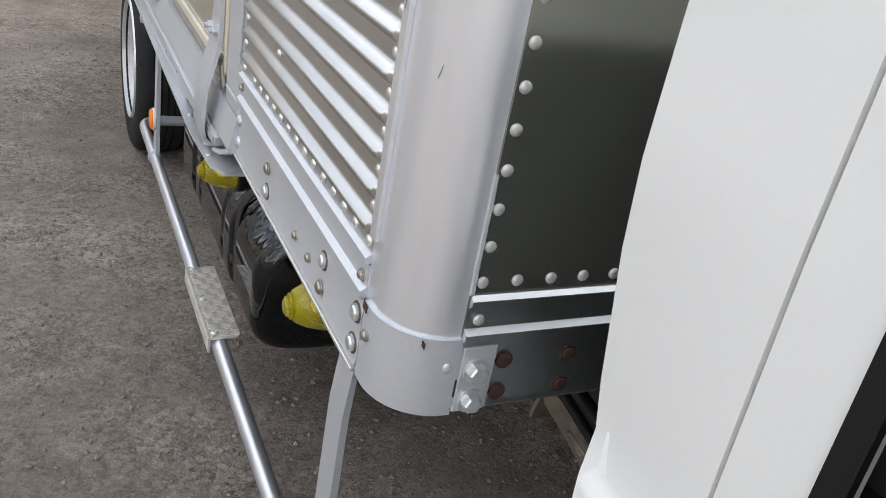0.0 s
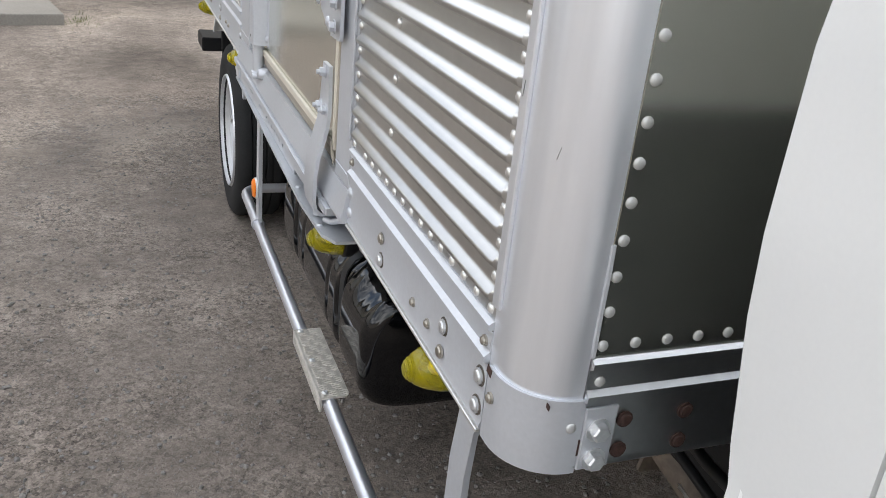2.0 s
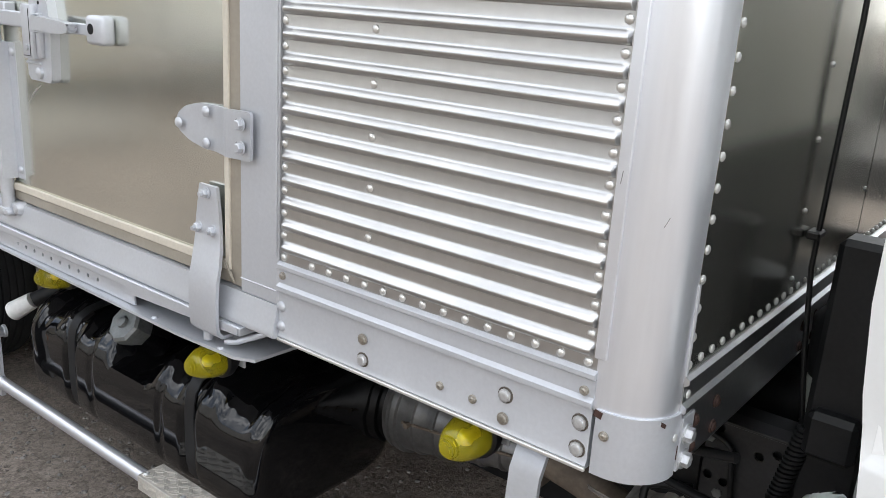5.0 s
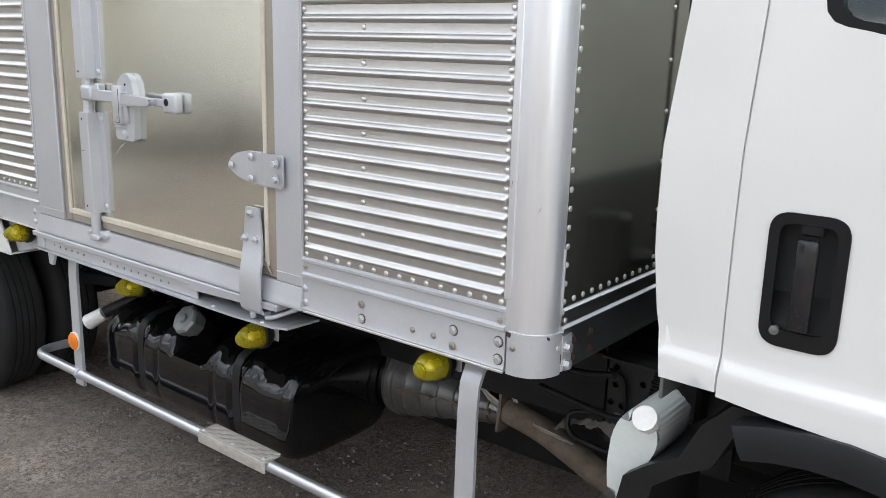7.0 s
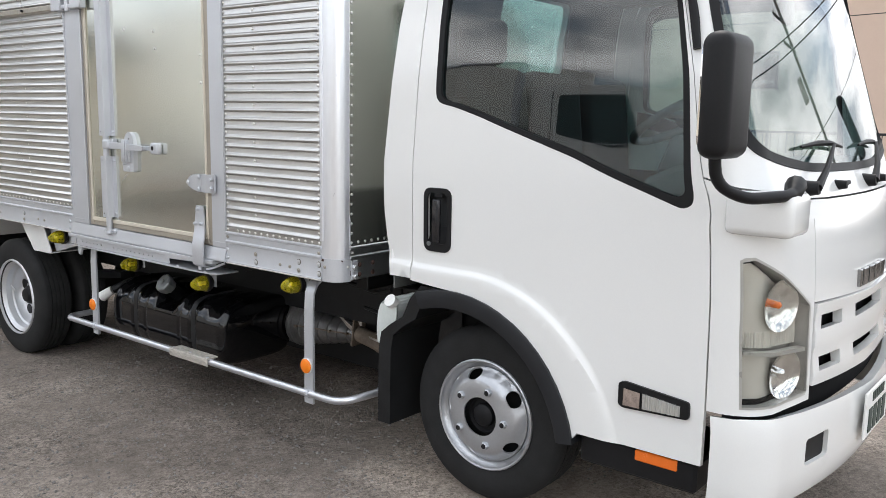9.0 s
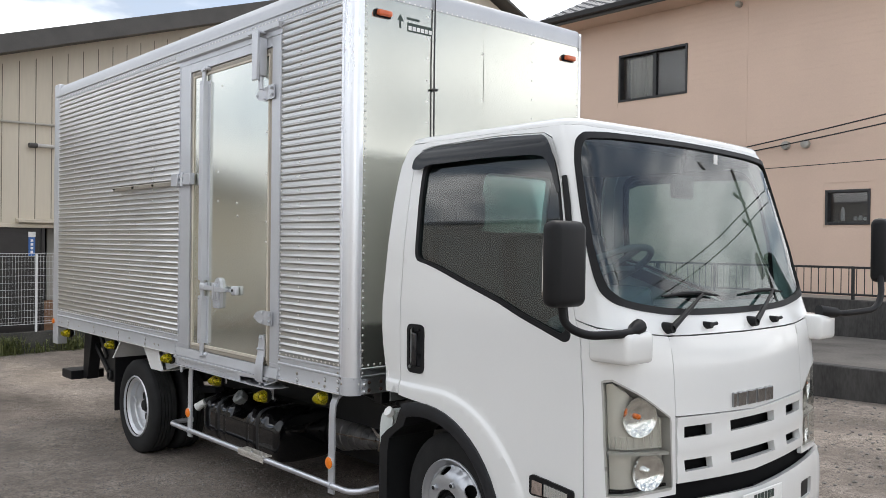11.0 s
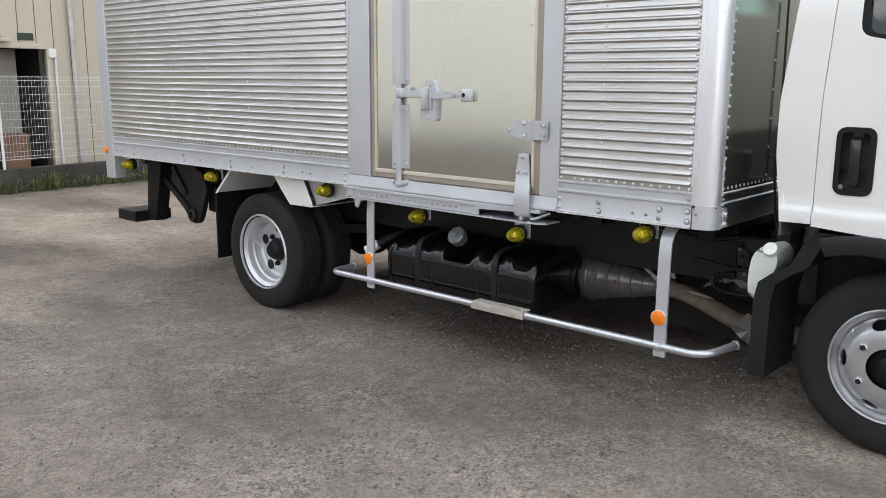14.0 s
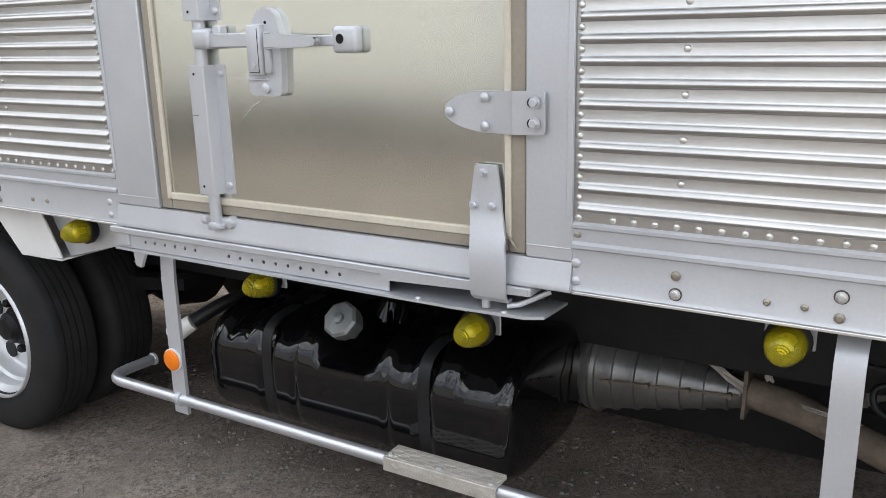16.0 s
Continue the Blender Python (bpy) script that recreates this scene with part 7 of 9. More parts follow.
def build_rear_fenders():
    for side in (0, 1):
        def px(x):
            return x if side == 0 else BW - x
        xa, xb = sorted((px(0.055), px(0.54)))
        bm = bmesh.new()
        # folded splash guard over the twin wheels
        prof = [(2.42, 0.640), (2.62, 0.637), (2.775, 0.800), (3.21, 0.800), (3.385, 0.637)]
        th = 0.006
        for (ya, za), (yb, zb) in zip(prof, prof[1:]):
            prism(bm, [(ya, za), (yb, zb), (yb, zb + th), (ya, za + th)], "x", xa, xb)
        f = part("splash_guard", bm, "whiteplastic", lorry, "white folded splash guard over the twin wheels")
        bm = bmesh.new()
        xs = (px(0.053), px(0.059))
        prism(bm, [(2.50, 0.806), (2.78, 0.806), (2.621, 0.637), (2.415, 0.650)], "x", min(xs), max(xs))
        part("guard_cheek", bm, "whiteplastic", f)
        bm = bmesh.new()
        xs2 = (px(0.085), px(0.091))
        prism(bm, [(2.06, 0.806), (2.50, 0.806), (2.415, 0.650), (2.16, 0.715)], "x", min(xs2), max(xs2))
        part("guard_web", bm, "silver", f)
        bm = bmesh.new()
        prism(bm, [(3.19, 0.806), (3.215, 0.806), (3.393, 0.635), (3.372, 0.635)], "x", min(xs), max(xs))
        part("guard_edge", bm, "whiteplastic", f)
        bm = bmesh.new()
        xa, xb = sorted((px(0.10), px(0.53)))
        bx(bm, xa, xb, 3.455, 3.470, 0.185, 0.66, 0.003)
        part("mud_flap", bm, "black", lorry, "black rubber mud flap")
    # rear under-run bar on two legs
    for x in (0.27, BW - 0.27):
        bm = bmesh.new()
        prism(bm, [(4.32, 0.80), (4.52, 0.80), (4.57, 0.31), (4.45, 0.31)], "x", x - 0.05, x + 0.05, 0.004)
        part("bumper_leg", bm, "black", lorry, "black bumper leg")
    for xa in (0.11, BW - 0.41):
        part("rear_bumper", bx(bmesh.new(), xa, xa + 0.30, 4.55, 4.81, 0.300, 0.380, 0.006), "black", lorry, "black rear under-run stub")
    # tail-lift links: a plate with a round pivot, two bars running up to the frame
    for x in (0.30, BW - 0.30):
        bm = bmesh.new()
        prism(bm, round_poly([(3.94, 0.38), (3.98, 0.33), (4.06, 0.34), (4.16, 0.44), (4.20, 0.56), (4.02, 0.72), (3.90, 0.72), (3.84, 0.60)], 0.03), "x", x - 0.02, x + 0.02, 0.003)
        la = part("lift_plate", bm, "chassis", lorry, "black tail-lift link plate with a round pivot", 30)
        bm = bmesh.new()
        revolve(bm, [(x + 0.03, 0.05), (x - 0.04, 0.05), (x - 0.046, 0.044), (x - 0.046, 0.024), (x - 0.03, 0.022), (x - 0.03, 0.004)], 20, "x", (0, 4.02, 0.395))
        part("pivot", bm, "chassis", la, "", 40)
        for (ya, za), (yb, zb) in (((4.07, 0.43), (4.42, 0.66)), ((4.10, 0.54), (4.26, 0.73))):
            w = Vector((0, yb - ya, zb - za)).normalized()
            n = Vector((0, -w.z, w.y)) * 0.024
            bm = bmesh.new()
            prism(bm, [(ya + n.y, za + n.z), (yb + n.y, zb + n.z), (yb - n.y, zb - n.z), (ya - n.y, za - n.z)], "x", x - 0.04, x - 0.012, 0.004)
            part("link_bar", bm, "chassis", la)
    part("battery_box", bx(bmesh.new(), 0.35, 0.75, 3.55, 3.95, 0.42, 0.62, 0.02, 2), "chassis", lorry, "", 40)


build_rear_fenders()


# ---------------------------------------------------------------- the cab
# how the cab stands on the chassis: a little outboard of the box, flaring slightly forward
CAB = Matrix(((0.9998, 0.0202, 0.0021, -0.0259), (-0.0056, 1.005, 0.002, -0.017), (-0.0045, -0.0035, 0.9966, 0.0092), (0, 0, 0, 1)))
before_cab = set(lorry.children)


def settle(ob):
    """Moves a cab part, with its own parts, to where the cab stands."""
    if ob.matrix_basis == Matrix.Identity(4):
        ob.data.transform(CAB)
        for c in ob.children:
            settle(c)
    else:
        p = ob.matrix_basis.translation.copy()
        ob.matrix_basis = Matrix.Translation(CAB @ p - p) @ ob.matrix_basis


CX = 0.932


def table(rows, z):
    for (a, va), (b, vb) in zip(rows, rows[1:]):
        if z <= b:
            t = min(1.0, max(0.0, (z - a) / (b - a)))
            return va + (vb - va) * t
    return rows[-1][1]


FRONT_Y = [(0.30, -1.720), (0.62, -1.720), (0.95, -1.712), (1.12, -1.70), (1.20, -1.685), (1.25, -1.665), (1.29, -1.64), (1.33, -1.62), (1.70, -1.500), (2.05, -1.388), (2.10, -1.358), (2.14, -1.31)]
HALF_W = [(0.30, 0.85), (1.30, 0.85), (1.60, 0.842), (1.90, 0.815), (2.04, 0.795), (2.09, 0.78), (2.12, 0.765)]
CORNER = [(0.30, 0.15), (1.15, 0.15), (1.32, 0.14), (1.60, 0.100), (2.12, 0.088)]
BOW = [(0.30, 0.105), (1.15, 0.10), (1.32, 0.06), (2.12, 0.045)]
ARCH_C, ARCH_R = (-0.53, 0.312), 0.53
CREASE_C, CREASE_R, CREASE_W = (-0.60, 0.305), 0.622, 0.024


def cab_skin(q, z):
    """The cab's outer skin. q runs along the side (q = y down to -1.0), round the front corner (-1.5 to -1.7),
    across the front (middle at -2.4) and back along the far side."""
    mirror = q < -2.4
    if mirror:
        q = -4.8 - q
    hw, r, bow, f = table(HALF_W, z), table(CORNER, z), table(BOW, z), table(FRONT_Y, z)
    xs = CX - hw
    fe = f + bow * ((CX - xs - r) / 0.85) ** 2
    yc = fe + r
    if q >= -1.5:
        y = q if q >= -1.0 else -1.0 + (q + 1.0) / 0.5 * (yc + 1.0) * -1.0
        x = xs
        # wheel-arch swage
        d = math.hypot(y - CREASE_C[0], z - CREASE_C[1]) if y < CREASE_C[0] else z - CREASE_C[1]
        if d < CREASE_R:
            t = min(1.0, (CREASE_R - d) / CREASE_W)
            x -= (0.015 - 0.004 * min(1.0, max(0.0, (y + 0.42) / 0.2))) * t * t * (3 - 2 * t)
        # the rear quarter draws in towards the box, most of all low down
        x += (0.001 + 0.019 * min(1.0, max(0.0, (1.17 - z) / 0.22))) * min(1.0, max(0.0, (y + 0.42) / 0.22))
    elif q >= -1.7:
        a = (-1.5 - q) / 0.2 * math.pi / 2
        x, y = xs + r * (1 - math.cos(a)), yc - r * math.sin(a)
    else:
        t = (-1.7 - q) / 0.7
        x = xs + r + t * (CX - xs - r)
        y = f + bow * ((CX - x) / 0.85) ** 2
    if mirror:
        x = 2 * CX - x
    return (x, y, z)


def arc_arch(n=12, r=ARCH_R, a0=94, a1=168):
    """Points along the wheel arch, from the rear over the top and down to the front."""
    out = []
    for i in range(n + 1):
        a = radians(a0 + (a1 - a0) * i / n)
        out.append((ARCH_C[0] + r * math.cos(a), ARCH_C[1] + r * math.sin(a)))
    return out


def crease_lines(far):
    """Lines along the pressed crease over the arch, for a panel's mesh to follow."""
    out = []
    for k in range(5):
        rr = CREASE_R - CREASE_W * k / 4
        ln = [(-0.19 - 0.0205 * i, CREASE_C[1] + rr) for i in range(20)]
        for i in range(56):
            a = radians(90 + 78 * i / 55)
            y = CREASE_C[0] + rr * math.cos(a)
            ln.append((y if y > -1.0 else -1.0 + (y + 1.0) * 1.087, CREASE_C[1] + rr * math.sin(a)))
        out.append([p if not far else (-4.8 - p[0], p[1]) for p in ln])
    return out


def mirrored(poly):
    return [(-4.8 - q, z) for q, z in poly][::-1]


BELT = [(-0.426, 1.515), (-0.510, 1.500), (-0.612, 1.470), (-0.735, 1.428), (-0.868, 1.385), (-1.005, 1.341), (-1.152, 1.288), (-1.304, 1.237), (-1.392, 1.207), (-1.428, 1.222), (-1.440, 1.29), (-1.468, 1.60), (-1.490, 1.85), (-1.477, 1.94), (-1.425, 2.000), (-1.32, 2.024), (-0.90, 2.035), (-0.55, 2.035), (-0.472, 2.02), (-0.438, 1.97), (-0.426, 1.80)]
WIN = round_poly(BELT, 0.04, 3)
BELT = BELT[:9]


def build_cab():
    rear_edge = [(-0.207, 0.858), (-0.201, 0.91), (-0.188, 0.99), (-0.179, 1.10), (-0.180, 1.30), (-0.204, 1.53), (-0.232, 1.80), (-0.265, 1.98), (-0.31, 2.07)]
    for far in (False, True):
        fx = mirrored if far else (lambda p: p)
        side = -1 if far else 1

        def skin(o, h, name, mat, parent, label="", th=0.02, step=0.045, lines=()):
            return part(name, sheet(fx(o), [fx(a) for a in h], cab_skin, -th, step, lines=lines), mat, parent, label, 32)
        # rear quarter panel
        q = skin([(-0.3205, 0.862), (-0.3205, 1.0), (-0.324, 1.3), (-0.347, 1.75), (-0.364, 1.95), (-0.411, 2.055), (-0.42, 2.085), (-0.33, 2.085)] + rear_edge[::-1], [], "cab_quarter", "white", lorry, "white cab rear quarter", 0.02, 0.03, crease_lines(far))
        jamb = [(-0.30, 0.875), (-0.30, 1.3), (-0.325, 1.75), (-0.345, 1.95), (-0.37, 1.95), (-0.369, 1.75), (-0.346, 1.3), (-0.342, 0.875)]
        part("gap_jamb", sheet(fx(jamb[::-1]), [], lambda u, v: tuple(Vector(cab_skin(u, v)) + Vector((0.008 * side, 0, 0))), -0.004, 0.05), "white", q, "", 32)
        # door
        arch = [(y, z) for y, z in arc_arch() if z < 0.852]
        outline = [(-0.3245, 0.855), (-0.3245, 1.0), (-0.328, 1.3), (-0.351, 1.75), (-0.368, 1.95), (-0.415, 2.045), (-0.48, 2.062), (-0.9, 2.072), (-1.38, 2.060), (-1.458, 2.034), (-1.494, 1.952), (-1.4985, 1.85), (-1.484, 1.60), (-1.478, 1.42), (-1.478, 1.2), (-1.478, 0.8), (-1.478, 0.445), (-1.065, 0.445)] + arch[::-1]
        hy0, hy1, hz0, hz1 = -0.513, -0.384, 0.976, 1.210
        hp = round_poly([(hy0, hz0), (hy1, hz0), (hy1, hz1), (hy0, hz1)], 0.036, 6)
        hin = round_poly([(hy0 + 0.018, hz0 + 0.030), (hy1 - 0.018, hz0 + 0.030), (hy1 - 0.018, hz1 - 0.018), (hy0 + 0.018, hz1 - 0.018)], 0.022, 5)
        cut = round_poly([(hy0 + 0.010, hz0 + 0.014), (hy1 - 0.010, hz0 + 0.014), (hy1 - 0.010, hz1 - 0.010), (hy0 + 0.010, hz1 - 0.010)], 0.028, 5)
        swage = crease_lines(far)
        door = part("cab_door", sheet(fx(outline), [fx(WIN), fx(cut)], cab_skin, -0.02, 0.03, lines=swage), "white", lorry, "white cab door, shut", 32)
        part("roof_gutter", sheet(fx([(-0.40, 2.050), (-0.42, 2.0875), (-1.385, 2.0875), (-1.385, 2.064), (-0.9, 2.076), (-0.48, 2.066)][::-1]), [], cab_skin, -0.02, 0.05), "white", lorry, "", 32)
        belt = [(q_, z - 0.004) for q_, z in BELT] + [(q_, z - 0.075) for q_, z in BELT][::-1]
        part("belt_trim", sheet(fx(belt[::-1]), [], lambda u, v: tuple(Vector(cab_skin(u, v)) + Vector((0.055 * side, 0, 0))), -0.03, 0.06), "interiordark", door, "dark inner door trim", 32)
        inner = [(q_ * 0.955 - 0.042, 1.64 + (z - 1.64) * 0.925) for q_, z in WIN]
        part("window_rubber", sheet(fx(WIN), [fx(inner)], cab_skin, -0.026, 0.04), "rubber", door, "black window rubber", 32)
        pane = part("door_glass", sheet(fx(inner), [], lambda u, v: tuple(Vector(cab_skin(u, v)) + Vector((0.012 * side, 0, 0))), -0.004, 0.08), "glass", door, "tinted door glass", 32)
        clear_back(pane)
        # smoked visor over the window
        vis_o = [(-0.385, 1.955), (-0.392, 2.0), (-0.44, 2.045), (-0.50, 2.062), (-0.9, 2.068), (-1.38, 2.054), (-1.464, 2.026), (-1.502, 1.95), (-1.515, 1.805), (-1.490, 1.800), (-1.468, 1.90), (-1.42, 1.955), (-1.32, 1.968), (-0.90, 1.975), (-0.50, 1.970), (-0.455, 1.950)]

        def out_skin(u, v):
            k = 0.032 * min(1.0, max(0.0, (2.07 - v) / 0.05))
            return tuple(Vector(cab_skin(u, v)) + Vector((-k * side, 0, 0)))
        part("window_visor", sheet(fx(round_poly(vis_o, 0.03, 3)), [], out_skin, -0.003, 0.03), "visor", door, "smoked plastic rain visor over the window", 32)
        # handle
        hb = part("handle_bezel", sheet(fx(hp), [fx(hin)], lambda u, v: tuple(Vector(cab_skin(u, v)) + Vector((-0.004 * side, 0, 0))), -0.006, 0.03), "black", door, "black door handle recess", 32)
        xh = cab_skin(-0.44, 1.1)[0] - 0.004
        xh = xh if not far else 2 * CX - xh
        bm = bmesh.new()
        xa, xb = sorted((xh - side * 0.014, xh))
        bx(bm, xa, xb, -0.470, -0.434, 1.010, 1.170, 0.006, 2)
        part("handle_grip", bm, "gloss", hb, "glossy black handle grip", 40)
        bm = bmesh.new()
        bx(bm, min(xh, xh + side * 0.012), max(xh, xh + side * 0.012), -0.470, -0.434, 1.174, 1.194, 0.003)
        part("grip_hinge", bm, "black", hb)
        part("handle_cup", sheet(fx(hp), [], lambda u, v: tuple(Vector(cab_skin(u, v)) + Vector((side * (0.012 + 0.040 * min(1.0, max(0.0, (v - 1.01) / 0.06))), 0, 0))), 0.004, 0.012), "black", hb, "black handle recess", 40)
        bm = bmesh.new()
        revolve(bm, [(xh + 0.002 * side, 0.009), (xh - 0.004 * side, 0.008), (xh - 0.005 * side, 0.002)], 12, "x", (0, -0.412, 1.004))
        part("lock", bm, "capgrey", hb)
        # side turn lamp in the door foot
        ip = round_poly([(-1.436, 0.580), (-1.436, 0.634), (-1.225, 0.656), (-1.204, 0.650), (-1.204, 0.578), (-1.22, 0.570)], 0.012)
        ob = part("turn_lamp", sheet(fx(ip), [], lambda u, v: tuple(Vector(cab_skin(u, v)) + Vector((-0.010 * side, 0, 0))), -0.012, 0.02), "black", door, "clear turn lamp in a black bezel", 32)
        lp = [(-1.410, 0.586), (-1.410, 0.619), (-1.288, 0.631), (-1.288, 0.582)]
        part("lens", sheet(fx(lp), [], lambda u, v: tuple(Vector(cab_skin(u, v)) + Vector((-(0.015 + 0.0014 * math.sin(u * 700)) * side, 0, 0))), -0.004, 0.004), "clearlamp", ob, "ribbed clear lens", 32)
        lq = [(-1.280, 0.582), (-1.280, 0.631), (-1.226, 0.636), (-1.224, 0.581)]
        part("amber_lens", sheet(fx(lq), [], lambda u, v: tuple(Vector(cab_skin(u, v)) + Vector((-0.0175 * side, 0, 0))), -0.002, 0.02), "ambergrey", ob)
        # arch lip and liner
        lip_o = [(y, z) for y, z in arc_arch(14, ARCH_R, 72, 170)]
        bm = bmesh.new()
        rings = []
        X = 0.082 - 0.020
        for y, z in lip_o:
            d = Vector((0, y - ARCH_C[0], z - ARCH_C[1])).normalized()
            row = []
            for dx, dr in ((-0.004, 0.002), (-0.006, -0.006), (-0.005, -0.045), (0.004, -0.066), (0.40, -0.072), (0.40, 0.002)):
                x = X + dx
                row.append(bm.verts.new((x if not far else 2 * CX - x, y + d.y * dr, z + d.z * dr)))
            rings.append(row)
        for a, b in zip(rings, rings[1:]):
            for k in range(6):
                bm.faces.new((a[k], a[(k + 1) % 6], b[(k + 1) % 6], b[k]))
        bm.faces.new(rings[0]), bm.faces.new(rings[-1])
        part("wheel_arch", bm, "archgrey", lorry, "matt black wheel arch lip and liner", 40)
        bm = bmesh.new()
        pr = [(-0.345, 0.83), (-0.29, 0.772), (-0.254, 0.695), (-0.19, 0.655), (-0.14, 0.614), (-0.127, 0.545), (-0.125, 0.24)]
        rings = []
        for y, z in pr:
            xa = 0.115
            rings.append([bm.verts.new(((x if not far else 2 * CX - x), y + dy, z)) for x, dy in ((xa, 0), (xa, -0.065), (xa + 0.30, -0.065), (xa + 0.30, 0))])
        for a, b in zip(rings, rings[1:]):
            for k in range(4):
                bm.faces.new((a[k], a[(k + 1) % 4], b[(k + 1) % 4], b[k]))
        bm.faces.new(rings[0]), bm.faces.new(rings[-1])
        part("arch_flap", bm, "chassis", lorry, "black plastic flap behind the front wheel", 30)
        # sill and step below the door front
        xa, xb = sorted((0.10 if not far else 2 * CX - 0.10, 0.45 if not far else 2 * CX - 0.45))
        part("cab_step", bx(bmesh.new(), xa, xb, -1.46, -1.06, 0.34, 0.44, 0.01), "black", lorry, "black cab step")
        xa, xb = sorted((0.094 if not far else 2 * CX - 0.094, 0.11 if not far else 2 * CX - 0.11))
        part("step_reflector", bx(bmesh.new(), xa, xb, -1.40, -1.26, 0.40, 0.435, 0.003), "amber", lorry, "orange step reflector")
        # corner below the pillar
        # headlamp
        HL = [(-1.565, 0.640), (-1.556, 0.86), (-1.554, 1.075), (-1.566, 1.083), (-1.590, 1.085), (-1.725, 1.005), (-1.845, 0.925), (-1.850, 0.905), (-1.855, 0.655), (-1.845, 0.640)]
        build_headlamp(fx, side, HL, far)
        corner = [(-1.4835, 0.62), (-1.4835, 0.8), (-1.4825, 1.2), (-1.4805, 1.30), (-1.56, 1.275), (-1.70, 1.255), (-1.872, 1.236), (-1.872, 0.62)]
        skin(corner, [HL], "front_corner", "white", lorry, "white front corner panel", 0.02, 0.035)
        # mirror arm base block
        build_mirror(far)

    # front panel, windscreen frame
    mid = [(-1.875, 0.925), (-1.875, 1.236), (-2.0, 1.232), (-2.4, 1.230), (-2.8, 1.232), (-2.925, 1.236), (-2.925, 0.925), (-2.4, 0.905)]
    part("front_panel", sheet(mid[::-1], [], cab_skin, -0.02, 0.06), "white", lorry, "white smooth front panel", 32)
    ws = ws_edge()
    # cowl and pillars: everything between the doors, round the windscreen
    top = 2.088
    ring = [(-1.4810, 1.306), (-1.4810, 1.42), (-1.4870, 1.60), (-1.5015, 1.85), (-1.4970, 1.955), (-1.4610, 2.039), (-1.38, 2.064), (-1.38, top), (-1.60, top), (-2.0, top), (-2.4, top)]
    low = [(-2.4, 1.236), (-2.0, 1.238), (-1.86, 1.242), (-1.70, 1.261), (-1.56, 1.281)]
    right = ring + [(-4.8 - q, z) for q, z in ring[:-1]][::-1]
    lower = [(-4.8 - q, z) for q, z in low[::-1]][:-1] + low
    outline = right + lower
    part("screen_surround", sheet(outline, [ws], cab_skin, -0.02, 0.04), "white", lorry, "white windscreen pillars and cowl", 32)
    inner = [((q + 2.4) * 0.955 - 2.4, 1.70 + (z - 1.70) * 0.935) for q, z in ws]
    part("screen_rubber", sheet(ws, [inner], lambda u, v: shifted(u, v, 0.004), -0.02, 0.04), "rubber", lorry, "black windscreen rubber", 32)
    pane = part("windscreen", sheet(inner, [], lambda u, v: shifted(u, v, -0.006), -0.004, 0.05), "glass", lorry, "curved windscreen reflecting clouds", 60)
    clear_back(pane)
    # roof
    bm = bmesh.new()
    rings = []
    n = 90
    outline = []
    for i in range(n + 1):
        q = -0.33 + (-4.47 + 0.33) * i / n
        outline.append(Vector(cab_skin(q, 2.0885)))
    back = [Vector((outline[-1].x + (outline[0].x - outline[-1].x) * i / 20, outline[0].y, 2.0885)) for i in range(1, 20)]
    outline = outline + back
    cen = Vector((CX, -0.80, 0))
    for s, z in ((1.0, 2.0885), (0.995, 2.100), (0.982, 2.112), (0.95, 2.122), (0.88, 2.130), (0.70, 2.138), (0.4, 2.142), (0.1, 2.143)):
        rings.append([bm.verts.new((cen.x + (p.x - cen.x) * s, cen.y + (p.y - cen.y) * s, z)) for p in outline])
    for a, b in zip(rings, rings[1:]):
        for k in range(len(outline)):
            j = (k + 1) % len(outline)
            bm.faces.new((a[k], a[j], b[j], b[k]))
    bm.faces.new(rings[-1])
    part("cab_roof", bm, "white", lorry, "white cab roof", 50)
    for y in (-0.62, -0.85):
        bm = bmesh.new()
        revolve(bm, [(2.105, 0.022), (2.130, 0.02), (2.136, 0.006)], 10, "z", (0.27, y, 0))
        part("roof_plug", bm, "plate", lorry, "", 40)
    # rear wall with its window
    hole = round_poly([(0.66, 1.665), (1.205, 1.665), (1.205, 1.985), (0.66, 1.985)], 0.05)
    wall = [(0.10, 0.86), (2 * CX - 0.10, 0.86), (2 * CX - 0.10, 1.6), (2 * CX - 0.16, 2.08), (0.16, 2.08), (0.10, 1.6)]

    def rear(u, v):
        return (u, table([(0.8, -0.21), (1.2, -0.21), (1.53, -0.219), (1.8, -0.237), (1.98, -0.27), (2.1, -0.315)], v), v)
    part("cab_back", sheet(wall, [hole], rear, -0.03, 0.08), "whitedull", lorry, "white cab back wall", 32)
    part("cab_back_lower", bx(bmesh.new(), 0.12, 2 * CX - 0.12, -0.206, -0.198, 0.80, 1.145, 0.002), "darkgrey", lorry, "dark grey lower part of the cab back")
    part("cab_back_lining", sheet([(0.14, 0.93), (2 * CX - 0.14, 0.93), (2 * CX - 0.14, 1.6), (2 * CX - 0.2, 2.05), (0.2, 2.05), (0.14, 1.6)], [hole], lambda u, v: (u, rear(u, v)[1] - 0.045, v), 0.006, 0.1), "interior", lorry, "", 32)
    for xx in (0.125, 2 * CX - 0.137):
        part("door_trim", bx(bmesh.new(), xx, xx + 0.012, -1.42, -0.36, 0.95, 1.22, 0.004), "interior", lorry)
    pane = part("rear_window", sheet(hole, [], rear, 0.004, 0.2), "glass", lorry, "cab rear window")
    clear_back(pane)


